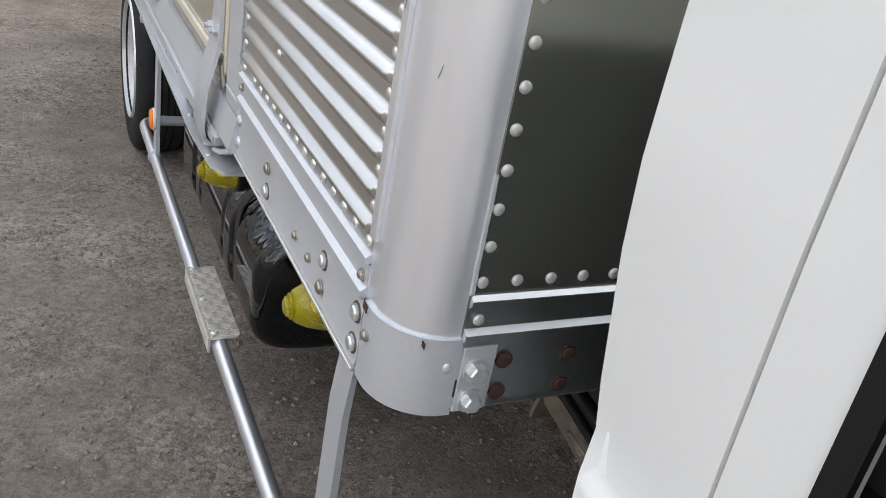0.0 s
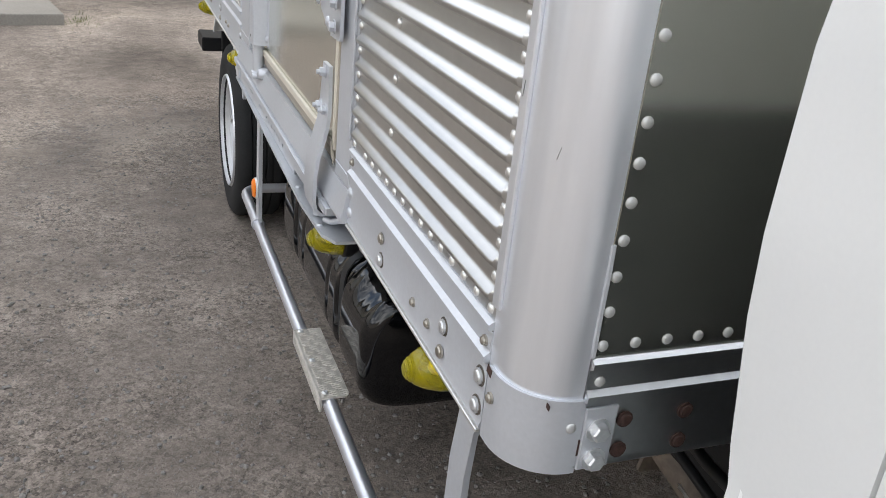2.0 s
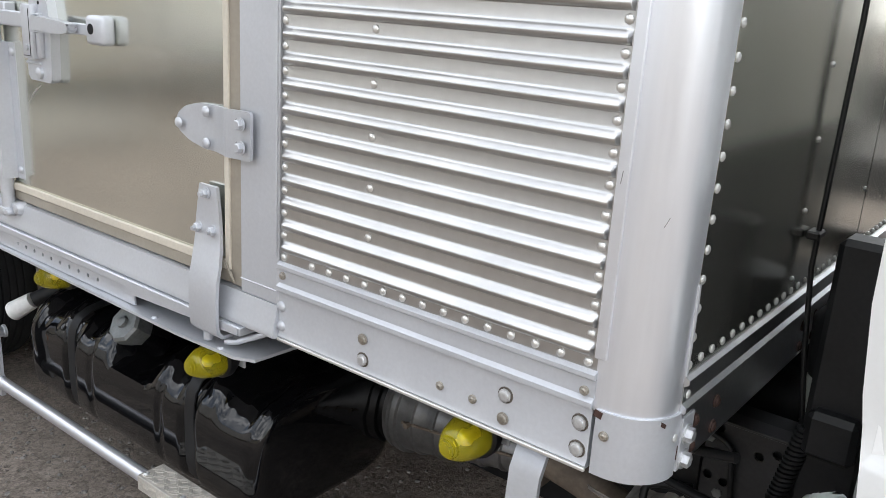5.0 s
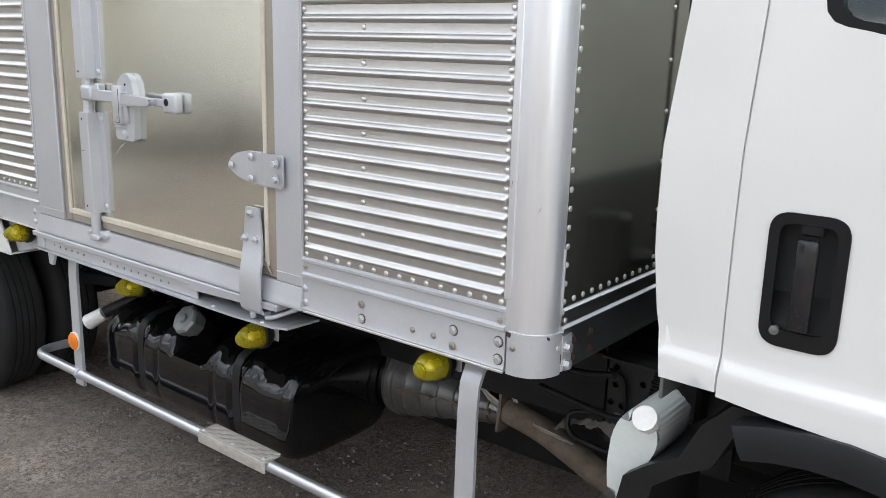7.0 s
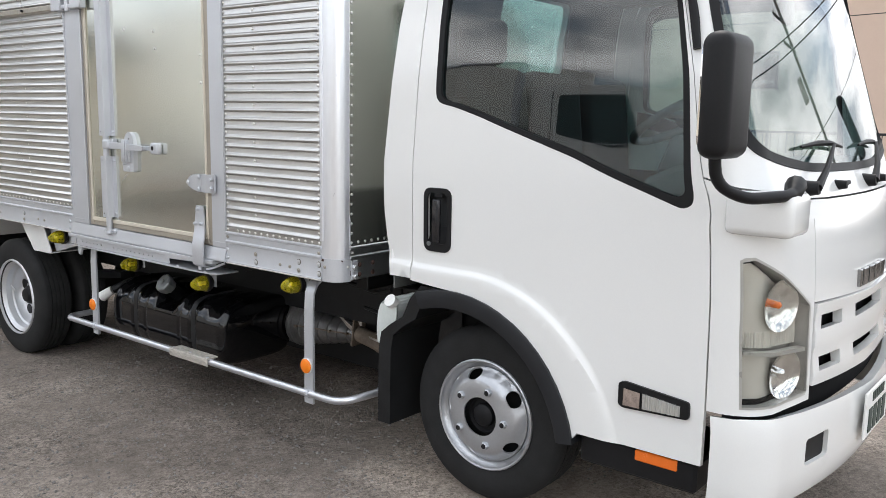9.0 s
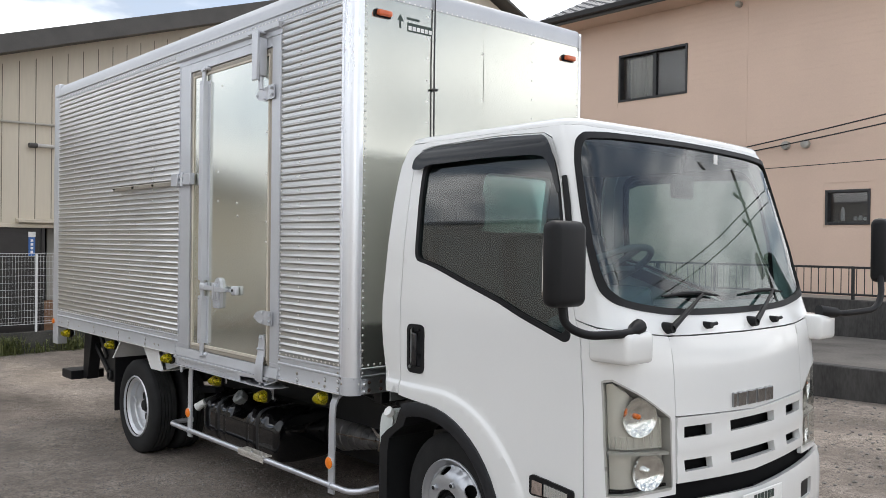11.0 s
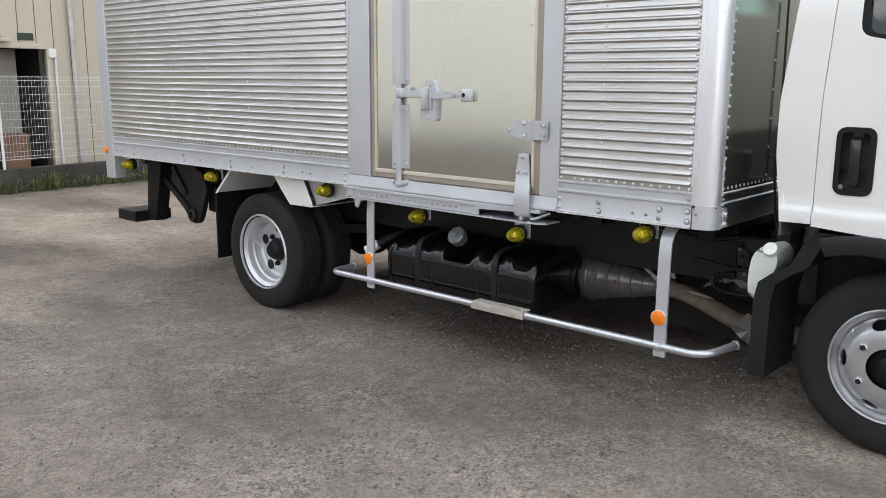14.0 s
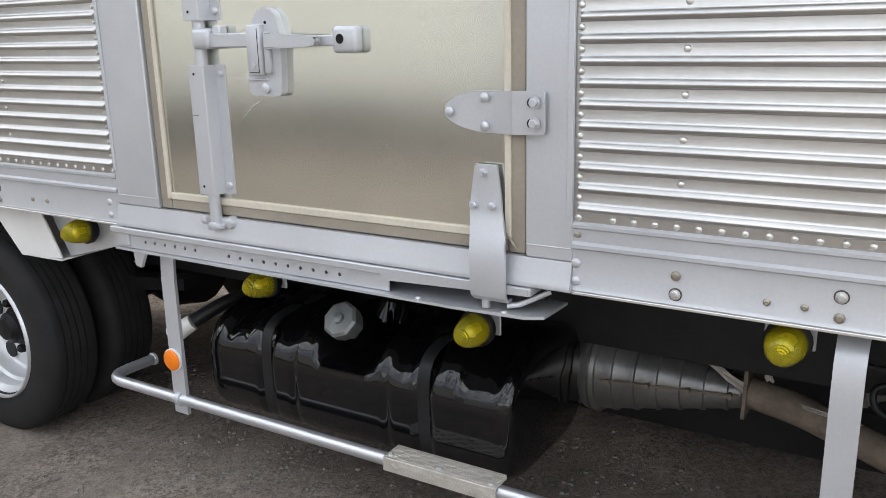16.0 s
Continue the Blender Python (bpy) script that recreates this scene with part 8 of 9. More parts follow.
def shifted(u, v, d):
    """The skin moved out by d."""
    e = 1e-3
    n = (Vector(cab_skin(u + e, v)) - Vector(cab_skin(u - e, v))).cross(Vector(cab_skin(u, v + e)) - Vector(cab_skin(u, v - e))).normalized()
    c = Vector(cab_skin(u, v))
    if n.dot(c - Vector((CX, -0.8, 1.5))) < 0:
        n = -n
    return tuple(c + n * d)


def ws_edge():
    """Outline of the windscreen on the cab's skin."""
    right = [(-2.4, 1.308), (-2.1, 1.311), (-1.92, 1.318), (-1.80, 1.334), (-1.72, 1.348), (-1.645, 1.368), (-1.600, 1.408), (-1.586, 1.48), (-1.583, 1.56), (-1.583, 1.75), (-1.592, 1.95), (-1.612, 2.025), (-1.66, 2.055), (-1.80, 2.068), (-2.1, 2.074), (-2.4, 2.076)]
    return round_poly(right + [(-4.8 - q, z) for q, z in right[1:-1]][::-1], 0.05, 3)


def build_headlamp(fx, side, HL, far):
    def off(d):
        return lambda u, v: shifted(u, v, d)
    h = part("headlamp", sheet(fx(HL), [], off(-0.060), -0.01, 0.03), "lampgrey", lorry, "large headlamp with clear lens", 32)
    inner = [(-1.571, 0.646), (-1.563, 0.86), (-1.561, 1.070), (-1.590, 1.077), (-1.725, 0.998), (-1.840, 0.921), (-1.849, 0.650)]
    part("bezel", sheet(fx(HL), [fx(inner)], off(0.001), -0.058, 0.03), "lampgrey", h, "grey lamp bezel", 32)
    cover = part("lens", sheet(fx(inner), [], off(-0.002), -0.003, 0.03), "lens", h, "clear lens", 32)
    clear_back(cover)
    part("divider", sheet(fx([(-1.568, 0.800), (-1.568, 0.811), (-1.842, 0.790), (-1.842, 0.778)]), [], off(-0.006), -0.025, 0.03), "lampgrey", h, "", 32)

    up = [(-1.573, 0.816), (-1.566, 0.86), (-1.564, 1.060), (-1.590, 1.066), (-1.725, 0.988), (-1.835, 0.914), (-1.840, 0.800)]
    part("reflector", sheet(fx(up), [], lambda u, v: shifted(u, v, -0.040 + 0.0022 * math.sin(u * 2 * math.pi / 0.011) * min(1.0, max(0.0, (-1.70 - u) / 0.02 if v > 0.86 else 1.0))), -0.004, 0.004), "lampbeige", h, "beige reflector, ribbed low down", 50)
    lo = [(-1.575, 0.656), (-1.570, 0.798), (-1.838, 0.776), (-1.840, 0.668)]
    part("reflector", sheet(fx(lo), [], lambda u, v: shifted(u, v, -0.040), -0.004, 0.03), "lampbeige", h, "plain beige reflector", 25)

    def bowl(q, z, r, mat, name, label):
        c = Vector(shifted(fx([(q, z)])[0][0], z, -0.017))
        fwd = Vector((-0.35 * side, -1, 0)).normalized()
        m_ = Matrix.Translation(c) @ fwd.to_track_quat("Z", "Y").to_matrix().to_4x4()
        bm = bmesh.new()
        revolve(bm, [(0.003, r), (0.001, r * 0.97), (-0.006, r * 0.84), (-0.013, r * 0.62), (-0.017, r * 0.35), (-0.018, r * 0.05)], 28, "z", caps=False)
        b = part(name, bm, mat, h, label, 50, m=m_)
        bm = bmesh.new()
        br = r * (0.20 if name == "low_beam" else 0.13)
        revolve(bm, [(-0.018, br), (-0.006, br), (0.0, br * 0.4)], 14, "z")
        part("bulb", bm, "chrome" if name == "low_beam" else "amber", b, "", 40)
    bowl(-1.740, 0.720, 0.074, "chrome", "low_beam", "chrome headlamp bowl")
    bowl(-1.700, 0.935, 0.078, "ribchrome", "indicator_bowl", "ribbed indicator bowl")


def build_mirror(far):
    def X(x):
        return x if not far else 2 * CX - x
    bm = bmesh.new()
    # base block on the corner
    bx(bm, min(X(0.065), X(0.235)), max(X(0.065), X(0.235)), -1.690, -1.50, 1.150, 1.272, 0.022, 3)
    mr = part("door_mirror", bm, "white", lorry, "white mirror base block on the cab corner", 40)
    bm = bmesh.new()
    if not far:
        pts = rounded([(0.185, -1.655, 1.290), (0.09, -1.675, 1.268), (-0.06, -1.60, 1.262), (-0.125, -1.545, 1.30), (-0.135, -1.54, 1.40), (-0.135, -1.54, 1.66)], 0.06, 5)
        rr = [0.030, 0.026] + [0.016] * (len(pts) - 2)
        tube(bm, pts, rr, 10)
        part("mirror_arm", bm, "black", mr, "black mirror arm", 50)
        bm = bmesh.new()
        bx(bm, -0.240, -0.055, -1.605, -1.525, 1.368, 1.680, 0.034, 4)
        hd = part("mirror_head", bm, "black", mr, "large black mirror housing", 40)
        bm = bmesh.new()
        prism(bm, round_poly([(-0.225, 1.395), (-0.22, 1.655), (-0.078, 1.655), (-0.078, 1.39)], 0.03), "y", -1.531, -1.526)
        part("mirror_glass", bm, "mirror", hd, "mirror glass")
    else:
        pts = rounded([(X(0.185), -1.655, 1.290), (X(0.05), -1.72, 1.275), (X(-0.18), -1.78, 1.29), (X(-0.26), -1.78, 1.36), (X(-0.32), -1.75, 1.44), (X(-0.33), -1.74, 1.72)], 0.05, 5)
        rr = [0.030, 0.026] + [0.016] * (len(pts) - 2)
        tube(bm, pts, rr, 10)
        part("mirror_arm", bm, "black", mr, "black mirror arm", 50)
        bm = bmesh.new()
        bx(bm, 2.165, 2.290, -1.775, -1.695, 1.425, 1.765, 0.034, 4)
        part("mirror_head", bm, "black", mr, "black mirror housing", 40)


M["interiordark"] = material("dark_cab_plastic", (0.022, 0.023, 0.026), 0.5, 0, 0.1, 10, 100)
M["lampbeige"] = material("lamp_reflector_beige", (0.66, 0.64, 0.59), 0.22, 0.4, 0.06, 10, 100)
M["visor"] = material("smoked_plastic", (0.014, 0.015, 0.017), 0.16, 0, 0.1, 6, 80, 0, 0.04, spec=0.34)
M["gloss"] = material("gloss_black_plastic", (0.014, 0.014, 0.016), 0.12, 0, 0.1, 10, 100)
M["ambergrey"] = material("pale_amber_lamp", (0.46, 0.38, 0.34), 0.15, 0.6, 0.3, 50, 200)
M["clearlamp"] = material("ribbed_clear_lamp", (0.62, 0.64, 0.62), 0.14, 0.7, 0.12, 60, 200, stretch=(1, 4, 1))
M["ribchrome"] = material("ribbed_lamp_bowl", (0.78, 0.78, 0.76), 0.16, 0.95, 0.15, 50, 200)
M["darkgrey"] = material("dark_grey_cab_underseal", (0.13, 0.137, 0.135), 0.6, 0, 0.2, 6, 80, 0.1)
M["whitedull"] = material("white_cab_back_paint", (0.86, 0.86, 0.845), 0.45, 0, 0.06, 6, 80)
M["badgechrome"] = material("tarnished_chrome", (0.30, 0.30, 0.30), 0.22, 1.0, 0.06, 20, 200)
M["mirror"] = material("mirror_silver", (0.88, 0.88, 0.88), 0.03, 1.0, 0.01, 5, 50, 0, 0.01)
build_cab()


def build_grille():
    """Grille with two rows of dark slots, and the bumper."""
    g_out = [(-1.875, 0.662), (-1.875, 0.921), (-2.4, 0.901), (-2.925, 0.921), (-2.925, 0.662), (-2.4, 0.642)]
    holes = []
    for zc in (0.853, 0.720):
        for a, b in ((-1.915, -2.085), (-2.215, -2.585), (-2.715, -2.885)):
            dz = lambda q: zc + 0.012 * (abs(q + 2.4) / 0.5) - 0.006
            holes.append([(a, dz(a) - 0.022), (a, dz(a) + 0.022), (b, dz(b) + 0.022), (b, dz(b) - 0.022)])

    def gs(u, v):
        c = Vector(cab_skin(u, v))
        return tuple(c + Vector((0, -0.006 * math.sin((v - 0.64) / 0.11 * math.pi) ** 2 - 0.004, 0)))
    part("grille", sheet(g_out[::-1], holes, gs, -0.03, 0.03), "white", lorry, "white slotted grille", 32)
    # sheet behind the slots; its colour carries the shade in there
    part("grille_back", sheet([(-1.87, 0.60), (-1.87, 0.91), (-2.93, 0.91), (-2.93, 0.60)][::-1], [], lambda u, v: tuple(Vector(cab_skin(u, v)) + Vector((0, 0.045, 0))), -0.01, 0.1), "recess", lorry)
    # badge as plain chrome blocks
    bm = bmesh.new()
    w0 = 0.770
    for i, w in enumerate((0.020, 0.060, 0.060, 0.060, 0.060)):
        y = cab_skin(-1.7 - (w0 - 0.22) / 0.72 * 0.7, 0.95)[1]
        bx(bm, w0, w0 + w, y - 0.012, y + 0.01, 0.925, 0.985, 0.003)
        w0 += w + 0.017
    part("badge", bm, "badgechrome", lorry, "chrome badge blocks")
    # bumper
    def bs(u, v):
        c = Vector(cab_skin(u, 0.62))
        k = 1 - ((v - 0.47) / 0.17) ** 4
        d = (c - Vector((CX, -1.0, 0.62)))
        d.z = 0
        d = d.normalized()
        return (c.x + d.x * 0.018 * k, c.y + d.y * 0.036 * k, v)
    out = [(-1.49, 0.33), (-1.49, 0.61), (-1.60, 0.615), (-1.80, 0.60), (-2.4, 0.575), (-3.0, 0.60), (-3.2, 0.615), (-3.31, 0.61), (-3.31, 0.33), (-2.4, 0.31)]
    fog = []
    for sgn in (1, -1):
        c = -2.4 + sgn * 0.50
        fog.append(round_poly([(c - 0.075, 0.425), (c + 0.075, 0.425), (c + 0.075, 0.51), (c - 0.075, 0.51)], 0.015))
    part("bumper", sheet(out[::-1], fog, bs, -0.03, 0.04), "white", lorry, "white front bumper", 32)
    # sheet across the gap over the bumper, its shade painted near-black
    part("bumper_gap", sheet([(-1.55, 0.56), (-1.55, 0.66), (-3.25, 0.66), (-3.25, 0.56)][::-1], [], lambda u, v: tuple(Vector(cab_skin(u, v)) + Vector((0, 0.03, 0))), -0.01, 0.1), "recess", lorry)
    for f in fog:
        part("fog_lamp", sheet(f, [], lambda u, v: tuple(Vector(bs(u, v)) + Vector((0, 0.014, 0))), -0.004, 0.05), "black", lorry, "dark fog lamp recess")
    # number plate, lettering left as bars
    yb = bs(-2.4, 0.50)[1] - 0.012
    pl = part("number_plate", bx(bmesh.new(), 0.755, 1.085, yb - 0.008, yb, 0.405, 0.570, 0.003), "plate", lorry, "white number plate with plain bars")
    for i in range(6):
        part("small_bar", bx(bmesh.new(), 0.840 + i * 0.029, 0.860 + i * 0.029, yb - 0.0105, yb - 0.007, 0.525, 0.558), "ink", pl)
    for i in range(4):
        part("large_bar", bx(bmesh.new(), 0.800 + i * 0.066, 0.847 + i * 0.066, yb - 0.0105, yb - 0.007, 0.42, 0.505), "ink", pl)


build_grille()


def build_wipers():
    for x in (0.405, 1.015):
        y0 = cab_skin(-1.7 - (x - 0.22) / 0.72 * 0.7, 1.27)[1]
        bm = bmesh.new()
        tube(bm, [(x, y0 + 0.01, 1.268), (x, y0 - 0.035, 1.272)], [0.026, 0.020], 12)
        w = part("wiper", bm, "black", lorry, "black windscreen wiper", 40)

        def on(xx, z, d=0.03):
            q = -1.7 - (xx - 0.25) / 0.69 * 0.7 if xx < CX else -2.4 - (xx - CX) / 0.69 * 0.7
            p = cab_skin(q, z)
            return Vector((xx, p[1] - d, z))
        e = (x + 0.27, 1.398)
        bm = bmesh.new()
        tube(bm, [Vector((x, y0 - 0.03, 1.272)), on(x + 0.10, 1.325, 0.045), on(*e)], [0.014, 0.010, 0.006], 8)
        part("arm", bm, "black", w, "", 40)
        bm = bmesh.new()
        tube(bm, [on(x + 0.02, 1.392, 0.014), on(x + 0.15, 1.402, 0.016), on(x + 0.27, 1.402, 0.018), on(x + 0.40, 1.388, 0.014)], [0.004, 0.009, 0.009, 0.004], 8)
        part("blade", bm, "rubber", w, "", 40)
    for x in (0.66, 1.22):
        y0 = cab_skin(-1.7 - (min(x, 2 * CX - x) - 0.22) / 0.72 * 0.7, 1.268)[1]
        bm = bmesh.new()
        tube(bm, [(x, y0 + 0.01, 1.268), (x, y0 - 0.03, 1.272)], [0.018, 0.013], 10)
        tube(bm, [(x, y0 - 0.02, 1.272), (x + 0.05, y0 - 0.022, 1.277)], 0.008, 8)
        part("washer_nozzle", bm, "black", lorry, "black washer nozzle", 40)
    # black vent trim on the pillar
    bm = bmesh.new()
    tube(bm, [Vector(shifted(-1.515, 1.665, 0.008)), Vector(shifted(-1.525, 1.75, 0.010)), Vector(shifted(-1.530, 1.87, 0.008))], [0.012, 0.014, 0.011], 8)
    part("pillar_handle", bm, "black", lorry, "black pillar trim", 50)


build_wipers()


def build_cab_interior():
    part("cab_floor", bx(bmesh.new(), 0.14, 2 * CX - 0.14, -1.52, -0.22, 0.90, 0.93), "interior", lorry)
    bm = bmesh.new()
    prism(bm, [(-1.56, 0.93), (-1.56, 1.26), (-1.50, 1.33), (-1.32, 1.335), (-1.20, 1.28), (-1.16, 1.10), (-1.24, 0.93)], "x", 0.15, 2 * CX - 0.15, 0.02)
    part("dashboard", bm, "dash", lorry, "grey dashboard", 40)
    bm = bmesh.new()
    prism(bm, [(-1.36, 1.32), (-1.34, 1.41), (-1.20, 1.42), (-1.15, 1.29)], "x", 0.36, 0.72, 0.012)
    part("instrument_hood", bm, "dash", lorry, "", 40)
    # steering wheel on the kerb-side seat (right-hand drive)
    bm = bmesh.new()
    m_ = at(0.67, -1.13, 1.490) @ pose(0, 0, 0, -29, 0, 0)
    pts = [m_ @ Vector((0.212 * math.cos(a * math.pi / 16), 0.212 * math.sin(a * math.pi / 16), 0)) for a in range(33)]
    tube(bm, pts, 0.016, 8, caps=False)
    sw = part("steering_wheel", bm, "dash", lorry, "grey steering wheel", 60)
    bm = bmesh.new()
    revolve(bm, [(-0.03, 0.05), (0.0, 0.055), (0.012, 0.03)], 16, "z")
    for a in (0, 180, 270):
        tube(bm, [(0, 0, -0.005), (0.2 * math.cos(radians(a)), 0.2 * math.sin(radians(a)), 0)], 0.014, 6)
    part("wheel_boss", bm, "dash", sw, "", 40, m=m_)
    bm = bmesh.new()
    tube(bm, [m_ @ Vector((0, 0, -0.02)), (0.65, -1.28, 1.05)], 0.03, 10)
    part("column", bm, "interiordark", sw, "", 40)
    # seats
    for x0, x1 in ((0.26, 0.74), (0.78, 1.18), (1.19, 1.64)):
        bm = bmesh.new()
        bx(bm, x0, x1, -0.84, -0.36, 1.02, 1.16, 0.045, 3)
        s = part("cab_seat", bm, "seat", lorry, "dark grey cab seat", 40)
        bm = bmesh.new()
        bx(bm, x0 + 0.01, x1 - 0.01, -0.46, -0.32, 1.12, 1.66, 0.05, 3, at(0, -0.3, 1.1) @ pose(0, 0, 0, -6, 0, 0) @ at(0, 0.3, -1.1))
        part("backrest", bm, "seat", s, "", 40)
        if x0 != 0.78:
            bm = bmesh.new()
            c = (x0 + x1) / 2
            bx(bm, c - 0.13, c + 0.13, -0.37, -0.28, 1.68, 1.86, 0.035, 3)
            part("headrest", bm, "seat", s, "", 40)
        part("seat_base", bx(bmesh.new(), x0 + 0.03, x1 - 0.03, -0.80, -0.36, 0.93, 1.03), "interiordark", s)
    # headlining, inside mirror
    bm = bmesh.new()
    bx(bm, 0.19, 2 * CX - 0.19, -1.28, -0.30, 2.022, 2.040, 0.006)
    part("headlining", bm, "lining", lorry)
    bm = bmesh.new()
    bx(bm, 0.86, 1.02, -1.36, -1.33, 1.82, 1.93, 0.012, 2)
    tube(bm, [(0.94, -1.34, 1.92), (0.94, -1.36, 2.05)], 0.008, 6)
    part("inside_mirror", bm, "black", lorry, "black inside mirror", 40)
    bm = bmesh.new()
    bx(bm, 1.06, 1.09, -1.437, -1.434, 1.985, 2.03)
    part("screen_sticker", bm, "plate", lorry, "small white sticker on the windscreen")


M["lining"] = material("grey_headlining", (0.11, 0.11, 0.105), 0.85, 0, 0.06, 10, 100)
build_cab_interior()
for cab_part in set(lorry.children) - before_cab:
    settle(cab_part)


def build_behind_cab():
    """Coolant bottle, brackets and dark parts in the gap behind the cab."""
    bm = bmesh.new()
    prism(bm, round_poly([(-0.160, 0.545), (-0.112, 0.545), (-0.104, 0.62), (-0.112, 0.70), (-0.140, 0.752), (-0.205, 0.752), (-0.215, 0.69), (-0.180, 0.62)], 0.03), "x", 0.118, 0.290, 0.016)
    b = part("washer_bottle", bm, "bottle", lorry, "milky plastic washer bottle with a white cap", 40)
    bm = bmesh.new()
    tube(bm, [(0.150, -0.185, 0.722), (0.122, -0.185, 0.740)], 0.022, 14)
    tube(bm, [(0.126, -0.185, 0.737), (0.106, -0.185, 0.751)], 0.026, 18)
    part("bottle_cap", bm, "plate", b, "white screw cap", 40)
    hl = [[(y + 0.009 * math.cos(-a * math.pi / 5), z + 0.009 * math.sin(-a * math.pi / 5)) for a in range(10)] for y, z in ((0.075, 0.675), (0.055, 0.57), (0.085, 0.575), (0.075, 0.625), (-0.03, 0.66), (-0.06, 0.60), (0.0, 0.645), (-0.10, 0.66))]
    pl = part("frame_plate", sheet([(-0.24, 0.46), (0.098, 0.46), (0.098, 0.705), (-0.24, 0.705)], hl, lambda u, v: (0.515, u, v), 0.006, 0.04), "frameblack", lorry, "black drilled frame plate")
    part("frame_flange", bx(bmesh.new(), 0.47, 0.5145, -0.24, 0.098, 0.705, 0.711, 0.001), "frameblack", pl)
    for y, z in ((0.062, 0.545), (0.09, 0.652), (-0.045, 0.63)):
        part("frame_bolt", None, "", pl, share=DARKHEX, m=at(0.512, y, z))
    rnd = random.Random(5)
    bm = bmesh.new()
    rows = []
    for i in range(22):
        f = i / 21
        yc, zc = 0.225 - 0.20 * f, 0.475 + 0.045 * math.sin(f * 2.6)
        w = 0.011 + 0.009 * noise.noise((f * 9, 2.0, 0.3))
        rows.append([bm.verts.new((0.495 + 0.05 * k - 0.03 + 0.006 * rnd.uniform(-1, 1), yc + rnd.uniform(-0.004, 0.004), zc + w * (k - 1) + 0.006 * rnd.uniform(-1, 1))) for k in range(3)])
    for a, b_ in zip(rows, rows[1:]):
        for k in range(2):
            bm.faces.new((a[k], a[k + 1], b_[k + 1], b_[k]))
    part("heat_shield", bm, "foil", lorry, "torn crinkled foil heat shield over the pipe")
    part("hose_hoop", tube(bmesh.new(), rounded([(0.46, -0.06, 0.485), (0.45, 0.05, 0.46), (0.45, 0.175, 0.475), (0.47, 0.19, 0.53), (0.49, 0.10, 0.545)], 0.04, 4), 0.008, 8), "chassis", lorry, "black bent hoop", 60)
    part("frame_cable", tube(bmesh.new(), rounded([(0.50, 0.09, 0.665), (0.495, 0.045, 0.655), (0.495, 0.035, 0.56), (0.49, 0.02, 0.48)], 0.03, 4), 0.006, 7), "chassis", lorry, "black taped cable", 60)
    part("cab_mount", bx(bmesh.new(), 0.42, 1.46, -0.16, -0.08, 0.72, 0.80, 0.01), "chassis", lorry)
    part("cab_lock_frame", bx(bmesh.new(), 0.45, 0.52, -0.17, -0.07, 0.60, 1.08, 0.01), "chassis", lorry)
    bm = bmesh.new()
    revolve(bm, [(0.80, 0.05), (0.80, 0.085), (0.90, 0.09), (0.92, 0.075), (0.955, 0.07), (0.965, 0.02)], 20, "z", (0.62, -0.11, 0))
    part("reservoir_lid", bm, "chassis", lorry, "black ribbed reservoir lid", 40)
    bm = bmesh.new()
    revolve(bm, [(0.68, 0.05), (0.70, 0.08), (0.80, 0.082)], 20, "z", (0.62, -0.11, 0))
    part("reservoir", bm, "bottle", lorry, "milky reservoir", 40)
    for pts in ([(0.30, -0.02, 0.74), (0.34, 0.1, 0.70), (0.40, 0.4, 0.72), (0.42, 0.8, 0.73)], [(0.35, -0.1, 0.66), (0.4, 0.0, 0.58), (0.42, 0.25, 0.60)], [(0.2, 0.62, 0.80), (0.25, 0.8, 0.74), (0.3, 0.95, 0.70)]):
        part("hose", tube(bmesh.new(), rounded(pts, 0.1, 4), 0.009, 7), "chassis", lorry, "black hose", 60)
    bm = bmesh.new()
    tube(bm, [(0.45 + 0.014 * math.cos(i * 0.7), -0.05 - 0.0002 * i + 0.014 * math.sin(i * 0.7), 0.60 + i * 0.001) for i in range(162)], 0.0042, 5)
    part("coil_hose", bm, "chassis", lorry, "", 40)


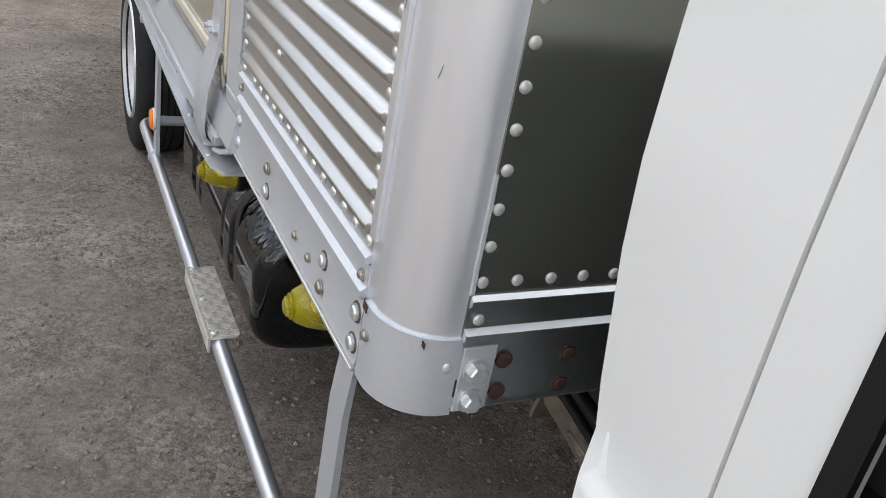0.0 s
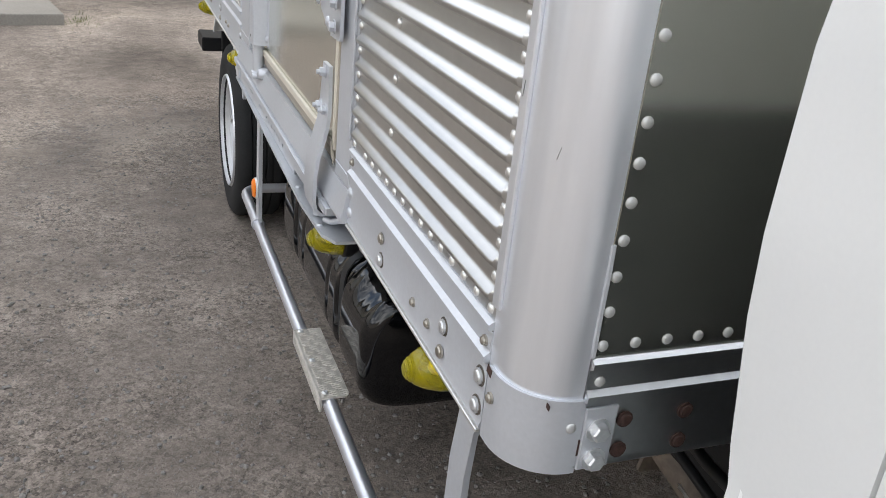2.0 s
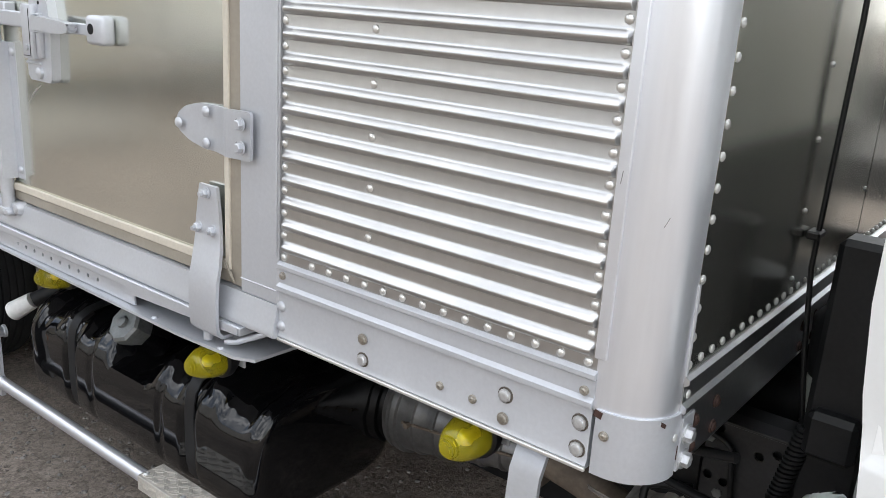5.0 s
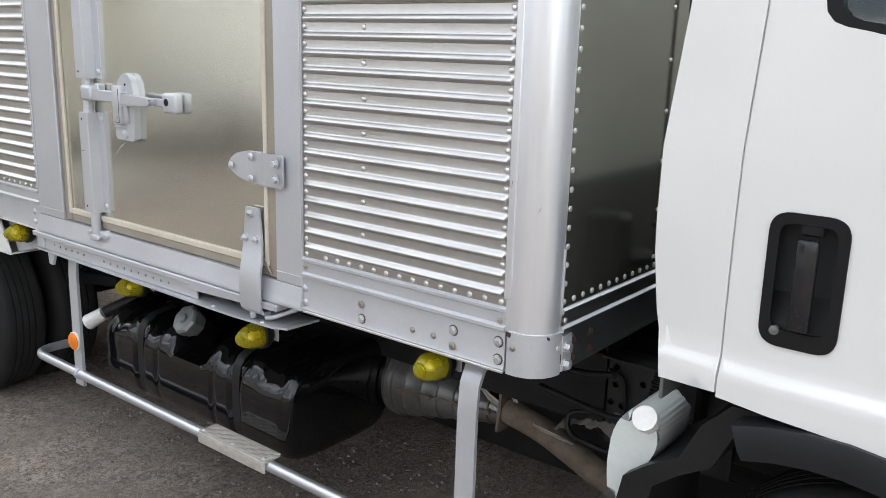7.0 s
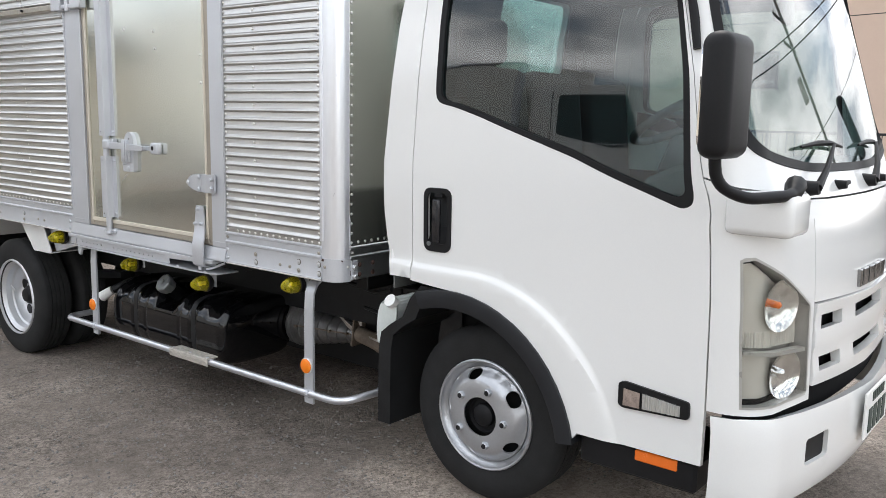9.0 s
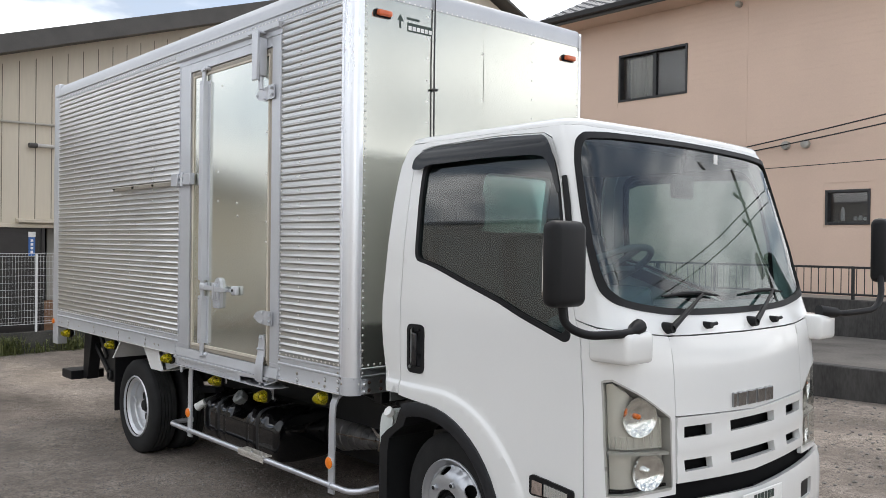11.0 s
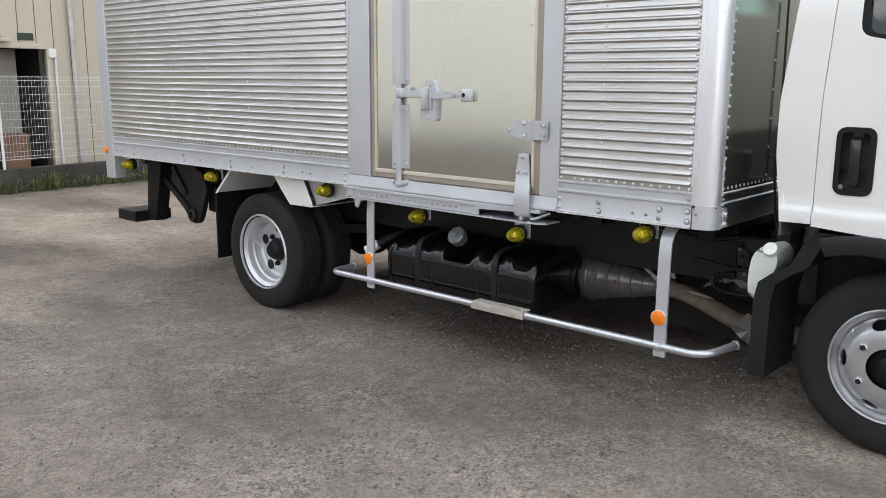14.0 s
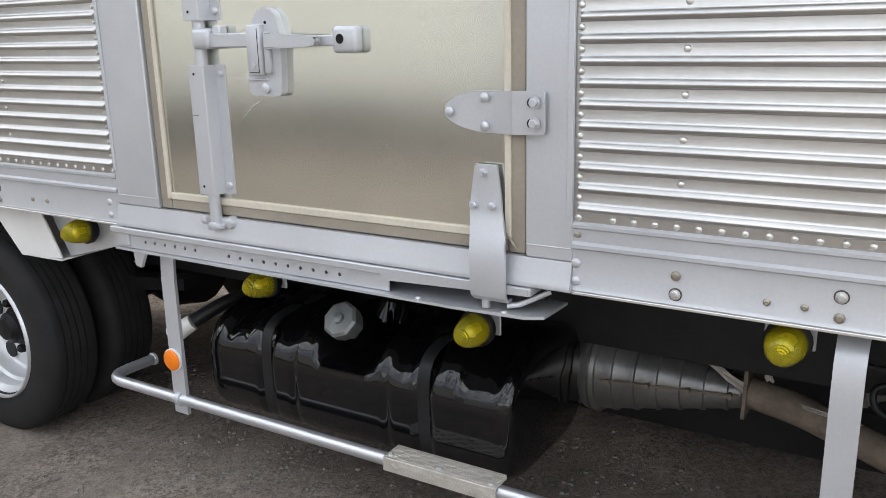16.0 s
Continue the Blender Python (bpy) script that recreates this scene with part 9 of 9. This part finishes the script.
M["frameblack"] = material("satin_black_frame_paint", (0.030, 0.030, 0.031), 0.38, 0, 0.35, 14, 140, 0.08, 0.15, spec=0.4)
DARKHEX = hex_mesh("capgrey", 0.010, 0.008)
build_behind_cab()


def build_pebbles():
    """Loose stones lying on the yard beside the lorry."""
    rnd = random.Random(11)
    verts, faces = [], []
    ico = [(0, 0, 1), (0.894, 0, 0.447), (0.276, 0.851, 0.447), (-0.724, 0.526, 0.447), (-0.724, -0.526, 0.447), (0.276, -0.851, 0.447), (0.724, 0.526, -0.447), (-0.276, 0.851, -0.447), (-0.894, 0, -0.447), (-0.276, -0.851, -0.447), (0.724, -0.526, -0.447)]
    tri = [(0, 1, 2), (0, 2, 3), (0, 3, 4), (0, 4, 5), (0, 5, 1), (1, 6, 2), (2, 7, 3), (3, 8, 4), (4, 9, 5), (5, 10, 1), (2, 6, 7), (3, 7, 8), (4, 8, 9), (5, 9, 10), (1, 10, 6)]
    for _ in range(24000):
        where = rnd.random()
        if where < 0.70:
            x, y = rnd.uniform(-2.2, 0.9), rnd.uniform(-0.9, 5.0)
        elif where < 0.85:
            x, y = rnd.uniform(-5, 6.4), rnd.uniform(-2, 10.3)
        else:
            x, y = rnd.uniform(3.0, 6.5), rnd.uniform(-4, 3)
        s = (0.0020 if where < 0.85 else 0.006) + (0.0070 if where < 0.85 else 0.014) * rnd.random() ** 4
        if -0.05 < x < 0.5 and (2.3 < y < 3.1 or -1.05 < y < -0.25):
            continue
        k = len(verts)
        a, fl = rnd.uniform(0, 6.28), rnd.uniform(0.45, 0.8)
        ca, sa, el = math.cos(a), math.sin(a), rnd.uniform(0.7, 1.3)
        z = ground_height(x, y) + s * 0.25
        for v in ico:
            j = rnd.uniform(0.8, 1.2) * s
            vx, vy = v[0] * el * j, v[1] * j
            verts.append((x + vx * ca - vy * sa, y + vx * sa + vy * ca, z + v[2] * fl * j))
        faces += [(k + p, k + q, k + r) for p, q, r in tri]
    me = bpy.data.meshes.new("loose_stones")
    me.from_pydata(verts, [], faces)
    me.materials.append(M["pebble"])
    tagged(new("loose_stones", me), "scattered small grey stones on the gravel yard", "stones", kind="stuff")


build_pebbles()
